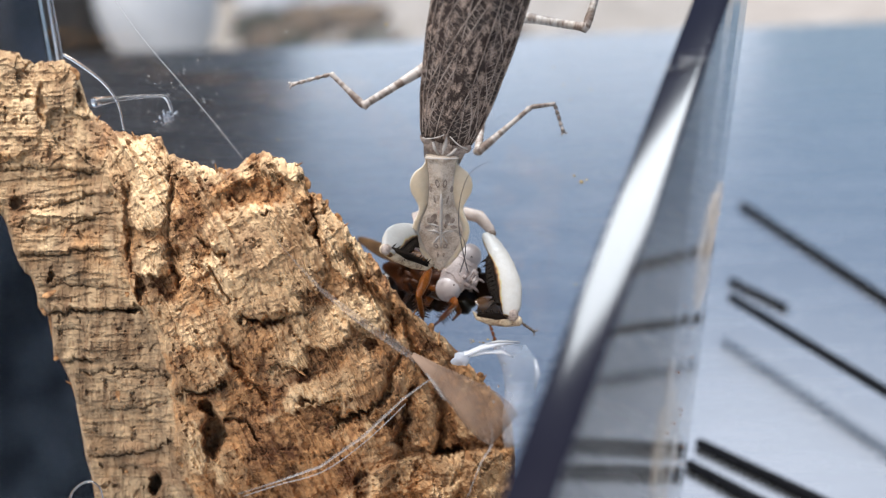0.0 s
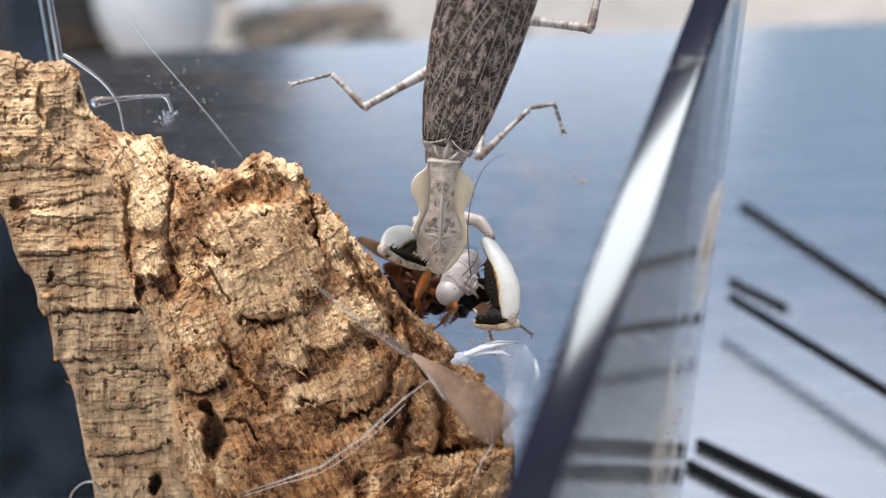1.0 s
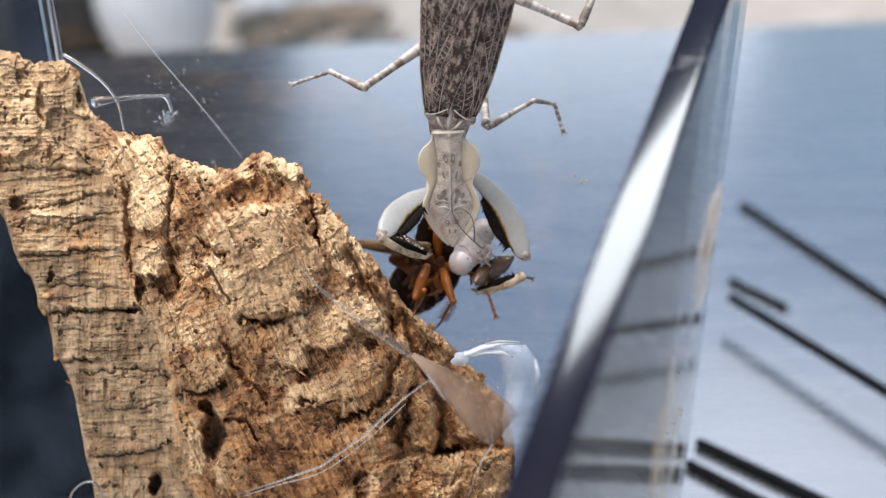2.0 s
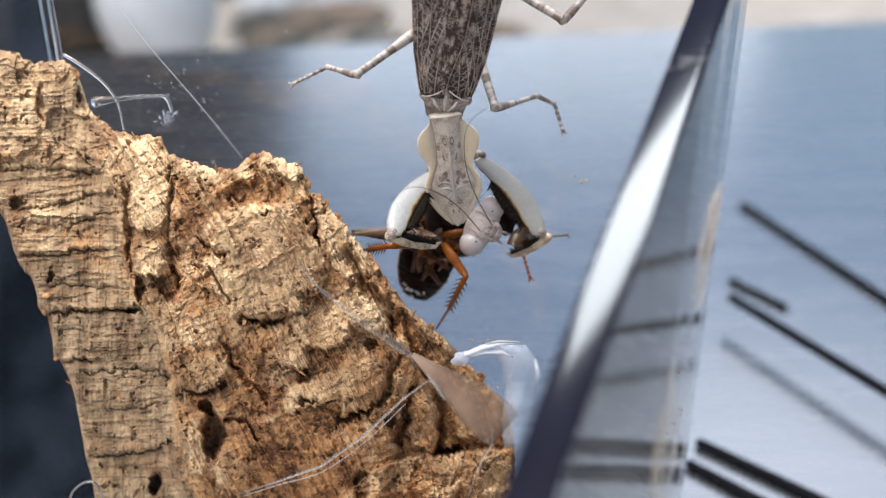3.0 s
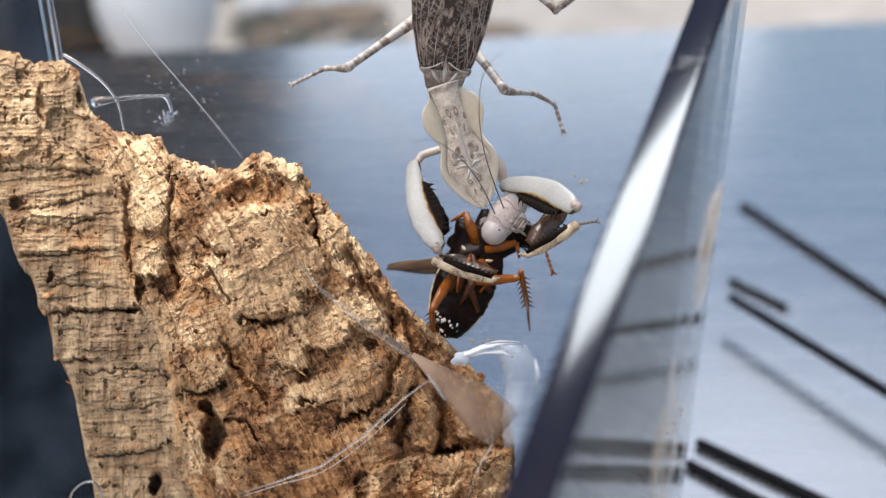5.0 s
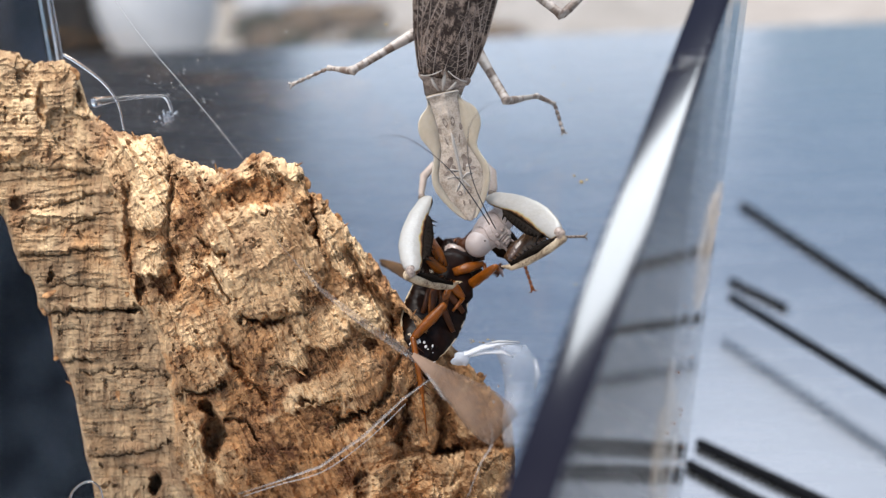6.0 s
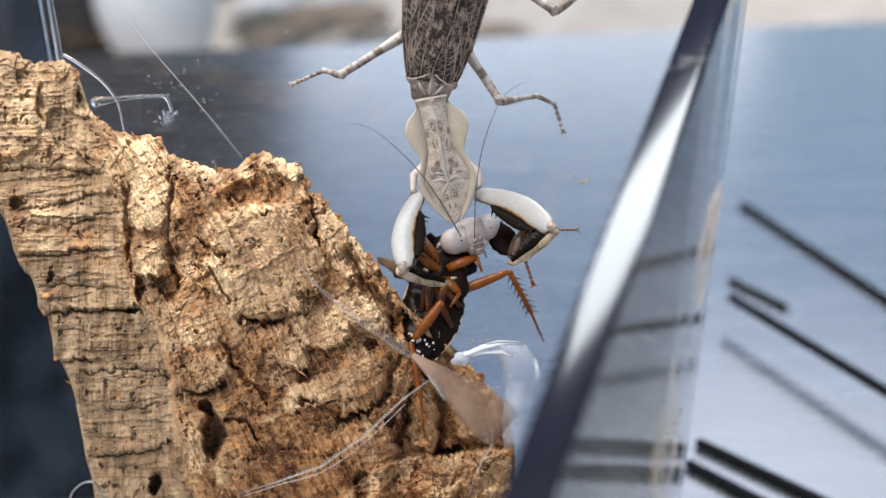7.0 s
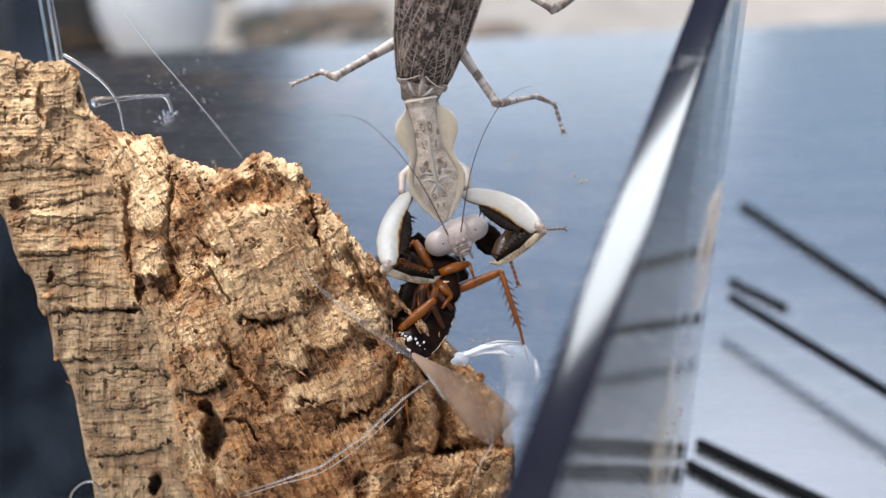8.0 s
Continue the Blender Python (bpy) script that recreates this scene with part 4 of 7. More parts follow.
pronotum = part("pronotum", pronotum_mesh(), SHIELD, mantis, "grey-beige shield with brown markings and pale margins")
for side in (-1, 1):
    rows = []
    for s in np.linspace(0.0, 0.99, 60):
        w, c = float(np.interp(s, SHIELD_S, SHIELD_W)), float(np.interp(s, CORE_S, CORE_W))
        w = max(w, c + 0.15)
        up = 0.25 * math.sin(math.pi * s * 2)
        ring = [(c - 0.5, 0.3), (c * 0.5 + w * 0.5, 0.3 + up), (w - 0.3, 0.32 + up), (w, 0.2 + up), (w - 0.3, 0.02 + up), (c * 0.5 + w * 0.5, 0.0 + up), (c - 0.5, -0.1)]
        rows.append([(side * x * MM, s * LONG * MM, z * MM) for x, z in ring])
    part("margin", loft(bmesh.new(), rows), MARGIN, pronotum, "thin pale beige flared margin")
for side in (-1, 1):
    for x0, s0, a, b, turn, hole in ((0.75, 0.22, 0.4, 1.0, 8, 0.6), (2.1, 0.275, 0.33, 0.7, 0, 0), (1.5, 0.52, 0.55, 1.1, -20, 0), (2.3, 0.545, 0.5, 0.7, 30, 0), (1.0, 0.575, 0.35, 0.9, 10, 0),
                                     (2.6, 0.6, 0.7, 0.35, 20, 0), (0.95, 0.77, 0.5, 0.6, 15, 0.35), (0.6, 0.85, 0.2, 0.6, 0, 0), (1.3, 0.36, 0.16, 0.9, 14, 0)):
        part("marking", mark_mesh(side * x0, s0, a, b, side * turn, hole), SHIELD_MARK, pronotum)
    for pts in (((0.2, 0.655), (1.3, 0.63), (2.7, 0.64)), ((0.2, 0.67), (1.0, 0.72), (1.5, 0.75)), ((0.3, 0.6), (1.4, 0.58), (2.6, 0.57))):
        path = [(side * x * MM, s * LONG * MM, (core_z(x, s) + 0.02) * MM) for x, s in pts]
        part("pale_ridge", tube(bmesh.new(), path, [0.16 * MM, 0.26 * MM, 0.1 * MM], seg=8), PALE_RIDGE, pronotum)
path = [(0, s * LONG * MM, (core_z(0, s) - 0.02) * MM) for s in np.linspace(0.3, 0.78, 12)]
part("pale_ridge", tube(bmesh.new(), path, [0.12 * MM] + [0.3 * MM] * 8 + [0.25 * MM, 0.2 * MM, 0.1 * MM], seg=8), PALE_RIDGE, pronotum)
path = [(3.3 * math.sin(a) * MM, (0.15 + 0.3 * (1 - math.cos(a))) * MM, (0.35 + 1.1 * math.cos(a)) * MM) for a in np.linspace(-1.4, 1.4, 15)]
part("collar_rim", tube(bmesh.new(), path, [0.17 * MM] * 15, seg=8), PALE_RIDGE, pronotum)

thorax = part("thorax", tube(bmesh.new(), [(0, -0.0034, -0.0018), (0, 0.0, -0.001), (0, 0.004, -0.0018), (0, 0.012, -0.003), (0, 0.03, -0.004), (0, 0.055, -0.004), (0, 0.066, -0.004)],
                            [0.0036, 0.0043, 0.005, 0.0052, 0.0062, 0.005, 0.001], seg=20, flat=0.5), WING_ROOT, mantis, "pale furry wing root and abdomen")


def forewing_mesh(side):
    """A leathery wing folded flat over the back, arched, with thickness."""
    bm, rows, n = bmesh.new(), [], 12
    for s in np.linspace(0, 1, 40):
        y = 1.6 + 62 * s
        outer = float(np.interp(y, [1.6, 3, 10, 22, 35, 50, 60, 63.6], [4.8, 5.5, 7.1, 8.5, 9.1, 7.7, 4.4, 1.0]))
        inner = float(np.interp(y, [1.6, 6, 14, 30, 63], [-0.4, 0.4, 2.6, 4.0, 2.0]))
        top, low = [], []
        for k in range(n + 1):
            x = outer - (outer + inner) * k / n
            z = 1.0 - 0.035 * x * x + (0.3 if side < 0 else 0.0) + 0.08 * noise.noise(Vector((x * 0.8, y * 0.15, side)))
            z += 0.1 * math.sin(x * 5 + y * 0.5)
            top.append((side * x * MM, y * MM, z * MM))
            low.append((side * x * MM, y * MM, (z - 0.22) * MM))
        rows.append(top + low[::-1])
    return loft(bm, rows)


for side in (-1, 1):
    wing = part("forewing", forewing_mesh(side), WING, thorax, "brown and white netted wing")
    for k in range(6):
        path = []
        for y in np.linspace(2.5, 52, 26):
            outer = float(np.interp(y, [1.6, 3, 10, 22, 35, 50, 60, 63.6], [4.8, 5.5, 7.1, 8.5, 9.1, 7.7, 4.4, 1.0]))
            inner = float(np.interp(y, [1.6, 6, 14, 30, 63], [-0.4, 0.4, 2.6, 4.0, 2.0]))
            x = outer - (outer + inner) * (0.02, 0.1, 0.2, 0.34, 0.6, 0.99)[k]
            z = 1.06 - 0.035 * x * x + (0.3 if side < 0 else 0.0)
            path.append((side * x * MM, y * MM, z * MM))
        part("vein", tube(bmesh.new(), path, [0.085 * MM] * 26, seg=6), WING_ROOT, wing)
    # ladders of short rungs that cross the wing aslant
    for k in range(52):
        lane, step = k // 26, k % 26
        y = 4.0 + 1.15 * step + 9.0 * lane
        outer = float(np.interp(y, [1.6, 3, 10, 22, 35, 50, 60, 63.6], [4.8, 5.5, 7.1, 8.5, 9.1, 7.7, 4.4, 1.0]))
        mid = outer * (0.78 - 0.034 * step) if lane else outer * (0.6 - 0.03 * step)
        path = []
        for q in (-1, 0, 1):
            x = mid + 0.75 * q
            path.append((side * x * MM, (y + 0.6 * q) * MM, (1.07 - 0.035 * x * x + (0.3 if side < 0 else 0.0)) * MM))
        part("cross_vein", tube(bmesh.new(), path, [0.05 * MM, 0.075 * MM, 0.05 * MM], seg=5), WING_ROOT, wing)
    for first in (2, 6, 11, 20):
        path = []
        for s in np.linspace(0, 1, 14):
            y = first + 24 * s
            outer = float(np.interp(y, [1.6, 3, 10, 22, 35, 50, 60, 63.6], [4.8, 5.5, 7.1, 8.5, 9.1, 7.7, 4.4, 1.0]))
            x = outer * (0.82 - 1.05 * s)
            path.append((side * x * MM, y * MM, (1.06 - 0.035 * x * x + (0.3 if side < 0 else 0.0)) * MM))
        part("branch_vein", tube(bmesh.new(), path, [0.1 * MM] * 14, seg=6), WING_ROOT, wing)
for side in (-1, 1):
    part("wing_joint", blob(bmesh.new(), (side * 3.5 * MM, 1.3 * MM, 0.0 * MM), (1.7 * MM, 1.3 * MM, 0.6 * MM), seg=14, rough=0.25, freq=900), WING_ROOT, thorax)
part("scutellum", blob(bmesh.new(), (0, 0.9 * MM, 0.75 * MM), (0.5 * MM, 2.3 * MM, 0.5 * MM), seg=14, rough=0.15), PALE_RIDGE, thorax)
for side in (-1, 1):
    path = [(side * x * MM, y * MM, z * MM) for x, y, z in ((0.6, 3.4, 1.25), (1.8, 2.5, 1.2), (3.2, 1.7, 0.9), (4.5, 1.4, 0.45))]
    part("wing_hem", tube(bmesh.new(), path, [0.12 * MM, 0.15 * MM, 0.16 * MM, 0.2 * MM], seg=8), PALE_RIDGE, thorax)
    path = [(side * x * MM, y * MM, z * MM) for x, y, z in ((0.7, -1.2, 0.8), (1.8, 0.1, 0.95), (2.4, 1.2, 0.9))]
    part("root_ridge", tube(bmesh.new(), path, [0.2 * MM, 0.35 * MM, 0.2 * MM], seg=8), PALE_RIDGE, thorax)
    # raised dark lumps whose colour puts shade into the root's recesses
    part("root_dark_patch", blob(bmesh.new(), (side * 1.3 * MM, 0.9 * MM, 0.75 * MM), (0.5 * MM, 0.9 * MM, 0.3 * MM), seg=10, rough=0.3), SHIELD_MARK, thorax)
    part("root_dark_patch", blob(bmesh.new(), (side * 3.0 * MM, -0.2 * MM, 0.3 * MM), (0.9 * MM, 0.7 * MM, 0.3 * MM), seg=10, rough=0.4), SHIELD_MARK, thorax)

# head: built along +Y from eye to eye, the mouth on its +X side
head = part("head", tube(bmesh.new(), [(0.3 * MM, -0.2 * MM, 0), (0.2 * MM, 1.6 * MM, 0), (0.1 * MM, 3.2 * MM, 0), (-0.1 * MM, 5 * MM, 0), (0.1 * MM, 6.8 * MM, 0), (0.2 * MM, 8.4 * MM, 0), (0.3 * MM, 10.2 * MM, 0)],
                         [1.8 * MM, 2.75 * MM, 3.15 * MM, 3.3 * MM, 3.15 * MM, 2.75 * MM, 1.8 * MM], seg=24, flat=0.78), HEAD_GREY, mantis, "wide pale grey head")
for y0 in (0.9, 9.2):
    part("eye", blob(bmesh.new(), (0.1 * MM, y0 * MM, 0.1 * MM), (2.75 * MM, 2.95 * MM, 2.45 * MM), seg=24), EYE_GREY, head, "pale grey bulging eye with a tiny dark point")
    part("pupil_point", blob(bmesh.new(), (0.6 * MM, (y0 + (0.6 if y0 < 1 else -0.4)) * MM, 2.5 * MM), (0.16 * MM, 0.2 * MM, 0.1 * MM), seg=8), JET, head)
part("face_plate", blob(bmesh.new(), (2.5 * MM, 5 * MM, -0.2 * MM), (2.4 * MM, 2.3 * MM, 1.5 * MM), seg=18, rough=0.12), HEAD_GREY, head)
for y0 in (4.0, 6.0):
    part("mouth_palp", tube(bmesh.new(), [(4.0 * MM, y0 * MM, 0.3 * MM), (5.2 * MM, (y0 * 1.15 - 0.75) * MM, 0.5 * MM), (6.0 * MM, (y0 * 1.25 - 1.2) * MM, -0.2 * MM)],
                            [0.32 * MM, 0.28 * MM, 0.12 * MM], seg=8), CREASE, head)
for y0 in (4.3, 5.8):
    part("antenna_socket", blob(bmesh.new(), (1.7 * MM, y0 * MM, 2.15 * MM), (0.5 * MM, 0.5 * MM, 0.4 * MM), seg=12, rough=0.2), CREASE, head)
for a, b in (((-2.6, 3.0), (2.2, 2.9)), ((-2.6, 7.1), (2.2, 7.3)), ((-1.4, 4.4), (1.2, 4.3)), ((-1.4, 5.7), (1.2, 5.8))):
    pts = [(x, a[1] + (b[1] - a[1]) * k / 8 + 0.35 * math.sin(k * 0.8), 0) for k, x in ((k, a[0] + (b[0] - a[0]) * k / 8) for k in range(9))]
    path = [(x * MM, y * MM, (2.5 * math.sqrt(max(0.05, 1 - ((x + 0.05) / 3.25) ** 2)) - 0.03) * MM) for x, y, z in pts]
    part("crease", tube(bmesh.new(), path, [0.03 * MM] + [0.07 * MM] * 7 + [0.03 * MM], seg=6), CREASE, head)
for k, (x, y, w, h) in enumerate(((2.5, 5, 1.7, 0.35), (3.1, 5, 1.5, 0.3), (3.7, 5, 1.25, 0.35), (2.9, 3.3, 0.5, 0.8), (2.9, 6.7, 0.5, 0.8), (4.3, 5, 0.9, 0.4))):
    part("mouth_fold", blob(bmesh.new(), (x * MM, y * MM, (1.45 - 0.3 * abs(x - 2.5)) * MM), (h * MM, w * MM, 0.5 * MM), seg=14, rough=0.35, freq=1100 + 90 * k), CREASE if k % 2 else HEAD_GREY, head)


def antenna_mesh(length, bend):
    """A whip that bows to one side and hooks back at its tip."""
    pts = []
    for s in np.linspace(0, 1, 30):
        hook = max(0.0, s - 0.72) / 0.28
        pts.append(((bend * math.sin(math.pi * min(1, s * 0.85)) - 0.5 * bend * hook ** 2) * MM, (s * length - 3.0 * hook ** 2) * MM, 0.4 * bend * s * (1 - s) * MM))
    return tube(bmesh.new(), pts, [(0.14 - 0.1 * s) * MM for s in np.linspace(0, 1, 30)], seg=6)


antenna_right = part("antenna", antenna_mesh(37, -4.5), ANTENNA, mantis)
antenna_left = part("antenna", antenna_mesh(37, 4.0), ANTENNA, mantis)


THIGH_S = [0, 0.04, 0.12, 0.3, 0.5, 0.7, 0.88, 0.96, 1]
THIGH_W = [1.7, 2.7, 3.4, 4.0, 4.7, 5.0, 4.3, 3.2, 1.5]


def femur_mesh(side, lo, hi, thick, first=0.0, last=1.0):
    """Grasping thigh as a flattened blade with a bowed back; lo and hi are the distances from its inner edge, in millimetres."""
    rows, n = [], 16
    for s in np.linspace(first, last, 70):
        full = float(np.interp(s, THIGH_S, THIGH_W))
        end = math.sin(math.pi * (s - first) / (last - first)) ** 0.5 if first > 0 else 1.0
        inner = 1.5 * math.sin(math.pi * s) - full / 2 - 1.1
        x0, x1 = inner + (full if hi is None else hi), inner + lo * end
        mid, half = (x0 + x1) / 2, max(abs(x1 - x0) / 2, 0.05)
        wave = 0.14 * noise.noise(Vector((s * 9, side, lo)))
        ring = []
        for k in range(2 * n):
            a = math.pi * k / n
            z = thick * (0.55 + 0.45 * min(1, full / 3.8)) * math.copysign(abs(math.sin(a)) ** 0.72, math.sin(a)) * (1 - 0.25 * math.cos(a))
            ring.append((side * (mid + (half + wave) * math.cos(a)) * MM, s * 20.8 * MM, z * MM))
        rows.append(ring)
    bm = loft(bmesh.new(), rows)
    layer = bm.verts.layers.float.new("from_inner_edge")
    for q in bm.verts:
        c = q.co / MM
        s = c.y / 20.8
        d = side * c.x - (1.5 * math.sin(math.pi * s) - float(np.interp(s, THIGH_S, THIGH_W)) / 2 - 1.1) + 0.3 * noise.noise(c * 0.9)
        reach = math.sin(math.pi * min(1, max(0, (s - 0.16) / 0.8)))
        q[layer] = min(1.0, 0.32 * max(0.0, d) / max(0.25, reach))
    return bm


def foreleg(side):
    f = part("fore_femur", femur_mesh(side, 0.0, None, 0.95), IVORY, mantis, "ivory white grasping thigh with a black toothed inner edge")
    part("black_inner_edge", femur_mesh(side, -1.9, 0.3, 0.6, 0.26, 0.84), JET, f)
    for k in range(22):
        s = 0.29 + 0.025 * k
        x = 1.5 * math.sin(math.pi * s) - float(np.interp(s, THIGH_S, THIGH_W)) / 2 - 1.7
        q = 1.0 if k % 3 else 1.6
        a = Vector((side * x * MM, s * 20.8 * MM, (0.5 if k % 2 else 0.0) * MM))
        part("spine", tube(bmesh.new(), [a, a + Vector((-side * q * MM, 0.35 * q * MM, 0.15 * MM))], [0.32 * MM, 0.03 * MM], seg=6), JET, f)
    part("knee_joint", blob(bmesh.new(), (-side * 0.8 * MM, 20.3 * MM, 0.0), (1.15 * MM, 1.4 * MM, 0.95 * MM), seg=14, rough=0.25, freq=900), WING_ROOT, f)
    t = part("fore_tibia", tube(bmesh.new(), [(0, -0.4 * MM, 0), (0, 0, 0), (side * 0.3 * MM, 4 * MM, 0), (side * 0.3 * MM, 9 * MM, 0), (side * -0.1 * MM, 12.4 * MM, 0), (side * -1.2 * MM, 14 * MM, 0)],
                                [0.7 * MM, 1.0 * MM, 1.15 * MM, 1.05 * MM, 0.7 * MM, 0.1 * MM], seg=12, flat=0.8), SHIN, mantis, "cream shin with a row of black teeth")
    part("black_inner_edge", tube(bmesh.new(), [(-side * 0.55 * MM, 1.5 * MM, 0.25 * MM), (-side * 0.5 * MM, 6 * MM, 0.3 * MM), (-side * 0.5 * MM, 12 * MM, 0.2 * MM)],
                                  [0.5 * MM, 0.85 * MM, 0.45 * MM], seg=10), JET, t)
    for k in range(11):
        a = Vector((-side * 0.9 * MM, (2.0 + 1.0 * k) * MM, (0.3 if k % 2 else 0.0) * MM))
        part("spine", tube(bmesh.new(), [a, a + Vector((-side * 1.05 * MM, 0.4 * MM, 0.1 * MM))], [0.24 * MM, 0.03 * MM], seg=6), JET, t)
    c = part("fore_coxa", tube(bmesh.new(), [(0, -1 * MM, 0), (side * 1.3 * MM, 2.5 * MM, 0), (side * 2.0 * MM, 6 * MM, 0), (side * 0.6 * MM, 9.6 * MM, 0), (0, 10.8 * MM, 0)],
                               [q * (1.0 if side < 0 else 0.62) * MM for q in (1.1, 1.35, 1.4, 1.0, 0.5)], seg=14, flat=0.7), COXA, mantis)
    part("joint", blob(bmesh.new(), (0, 10.4 * MM, 0), (0.8 * MM, 0.9 * MM, 0.8 * MM), seg=12, rough=0.2), DUSK_CLAW, c)
    return f, t, c


fore_right, tibia_right, coxa_right = foreleg(-1)
fore_left, tibia_left, coxa_left = foreleg(1)


def tarsus_mesh(length, r):
    bm = bmesh.new()
    for k in range(5):
        a, b = length * k / 5, length * (k + 0.9) / 5
        tube(bm, [(0, a * MM, 0), (0, (a + b) / 2 * MM, 0), (0, b * MM, 0)], [r * 0.55 * MM, r * 0.75 * MM, r * MM], seg=8)
    for side in (-1, 1):
        tube(bm, [(0, length * 0.98 * MM, 0), (side * 0.5 * MM, (length + 0.6) * MM, 0), (side * 0.9 * MM, (length + 0.5) * MM, -0.3 * MM)], [r * 0.6 * MM, r * 0.4 * MM, 0.05 * MM], seg=6)
    return bm


def shank(length, r0, r1, knob):
    return tube(bmesh.new(), [(0, -knob * 0.5 * MM, 0), (0, 0, 0), (0, length * 0.15 * MM, 0), (0, length * 0.6 * MM, 0), (0, (length - knob) * MM, 0), (0, length * MM, 0), (0, (length + knob * 0.4) * MM, 0)],
                [r0 * 0.5 * MM, r0 * MM, r0 * 1.1 * MM, r1 * MM, r1 * 0.95 * MM, r1 * 1.25 * MM, r1 * 0.6 * MM], seg=10)


tarsus_right = part("fore_tarsus", tarsus_mesh(4.6, 0.34), DUSK_CLAW, mantis)
mid_femur_left = part("mid_femur", shank(21.2, 1.25, 0.85, 1.0), LEG_BAND, mantis, "pale leg with brown rings")
mid_tibia_left = part("mid_tibia", shank(9.4, 0.75, 0.55, 0.7), LEG_BAND, mantis)
mid_tarsus_left = part("mid_tarsus", tarsus_mesh(9.2, 0.5), LEG_BAND, mantis)
mid_femur_right = part("mid_femur", shank(19.0, 1.3, 0.9, 1.0), LEG_BAND, mantis)
mid_tibia_right = part("mid_tibia", shank(14.4, 0.8, 0.55, 0.8), LEG_BAND, mantis)
ankle_right = part("mid_ankle", shank(5.3, 0.5, 0.45, 0.5), LEG_BAND, mantis)
mid_tarsus_right = part("mid_tarsus", tarsus_mesh(6.2, 0.5), LEG_BAND, mantis)
hind_femur = part("hind_femur", shank(24.6, 1.4, 0.95, 1.2), LEG_BAND, mantis)
hind_tibia = part("hind_tibia", shank(13.0, 0.85, 0.6, 0.9), LEG_BAND, mantis)

# ---- prey: built along +Y from the head end to the tip of the abdomen, belly towards +Z ----
prey = tagged(spot("cockroach"), "half-eaten dark brown cockroach with amber legs, held by the mantis", "cockroach")
ABDOMEN_Y, ABDOMEN_R = (9, 11, 15, 19, 23, 25.6, 26.6), (4.6, 5.9, 6.4, 6.0, 4.7, 2.9, 0.8)


def abdomen_mesh():
    """Overlapping belly plates, each a little wider at its hind edge, with a dented surface."""
    ys = np.linspace(9, 26.6, 54)
    r = np.interp(ys, ABDOMEN_Y, ABDOMEN_R) * (0.985 + 0.04 * ((ys - 9) / 2.1 % 1.0) ** 3)
    bm = tube(bmesh.new(), [(0, y * MM, 0) for y in ys], [q * MM for q in r], seg=40, flat=0.42)
    bm.normal_update()
    for v in bm.verts:
        v.co += v.normal * (0.35 * noise.noise(v.co * 420) + 0.2 * noise.noise(v.co * 1300)) * MM
    return bm


body = part("abdomen", abdomen_mesh(), ROACH_DARK, prey, "glossy near-black abdomen with pale flecks")
for k in range(7):
    y, x = 12.5 + 1.6 * k, (-1) ** k * (2.0 + 2.0 * random.random())
    bm = blob(bmesh.new(), (x * MM, y * MM, (2.4 - 0.05 * x * x - 0.01 * (y - 16) ** 2) * MM), (0.7 * MM, 0.32 * MM, 0.18 * MM), Euler((0, 0, (-1) ** k * 0.5)).to_matrix(), seg=8, rough=0.7, freq=1100)
    part("pale_fleck", bm, ROACH_CREAM if k % 2 else SHIN, body)
# white lumps at the tip stand in for wet glints as well as crumbs
for k in range(34):
    x, y = random.uniform(-3.0, 3.0), random.uniform(22.6, 26.6)
    z = 0.42 * math.sqrt(max(0.3, float(np.interp(y, ABDOMEN_Y, ABDOMEN_R)) ** 2 - x * x))
    part("crumb_glint", blob(bmesh.new(), (x * MM, (y - 0.15 * abs(x)) * MM, z * MM), (random.uniform(0.14, 0.4) * MM, random.uniform(0.16, 0.6) * MM, 0.3 * MM), seg=8, rough=0.9, freq=1500), SPECK_WHITE if k % 3 else JET, body)
for side in (-1, 1):
    path = [(side * float(np.interp(y, [9, 11, 15, 19, 23, 25.6], [4.6, 5.9, 6.4, 6.0, 4.7, 2.9])) * 0.985 * MM, y * MM, 0.35 * MM) for y in np.linspace(10, 25, 14)]
    part("pale_margin", tube(bmesh.new(), path, [0.1 * MM] + [(0.2 if side > 0 else 0.13) * MM] * 12 + [0.08 * MM], seg=6), ROACH_CREAM, body)
for side, y0, y1 in ((-1, 8.5, 15.5), (1, 9.0, 17.0), (-1, 11, 19)):
    bm = tube(bmesh.new(), [(side * 1.6 * MM, y0 * MM, 2.3 * MM), (side * 1.2 * MM, (y0 * 0.5 + y1 * 0.5) * MM, 3.0 * MM), (side * 0.5 * MM, y1 * MM, 2.7 * MM)], [0.6 * MM, 0.85 * MM, 0.3 * MM], seg=12, flat=0.6)
    part("leg_base", bm, ROACH_AMBER if y0 < 9 else ROACH_BROWN, body)
for pts, r in ((((1.2, 8.5), (-2.0, 12.0), (-5.6, 14.2)), 0.85), (((1.0, 11.0), (-1.6, 15.5), (-4.8, 19.0)), 0.8), (((0.4, 9.0), (2.4, 12.5), (2.2, 17.5)), 0.7)):
    bm = tube(bmesh.new(), [(x * MM, y * MM, (2.9 - 0.03 * x * x) * MM) for x, y in pts], [0.5 * r * MM, r * MM, 0.6 * r * MM], seg=12, flat=0.6)
    part("folded_leg", bm, ROACH_BROWN, body)
chest = part("thorax", blob(bmesh.new(), (0, 5.6 * MM, 0), (6.6 * MM, 6.4 * MM, 2.3 * MM), seg=32, rough=0.55, freq=330), ROACH_DARK, prey)
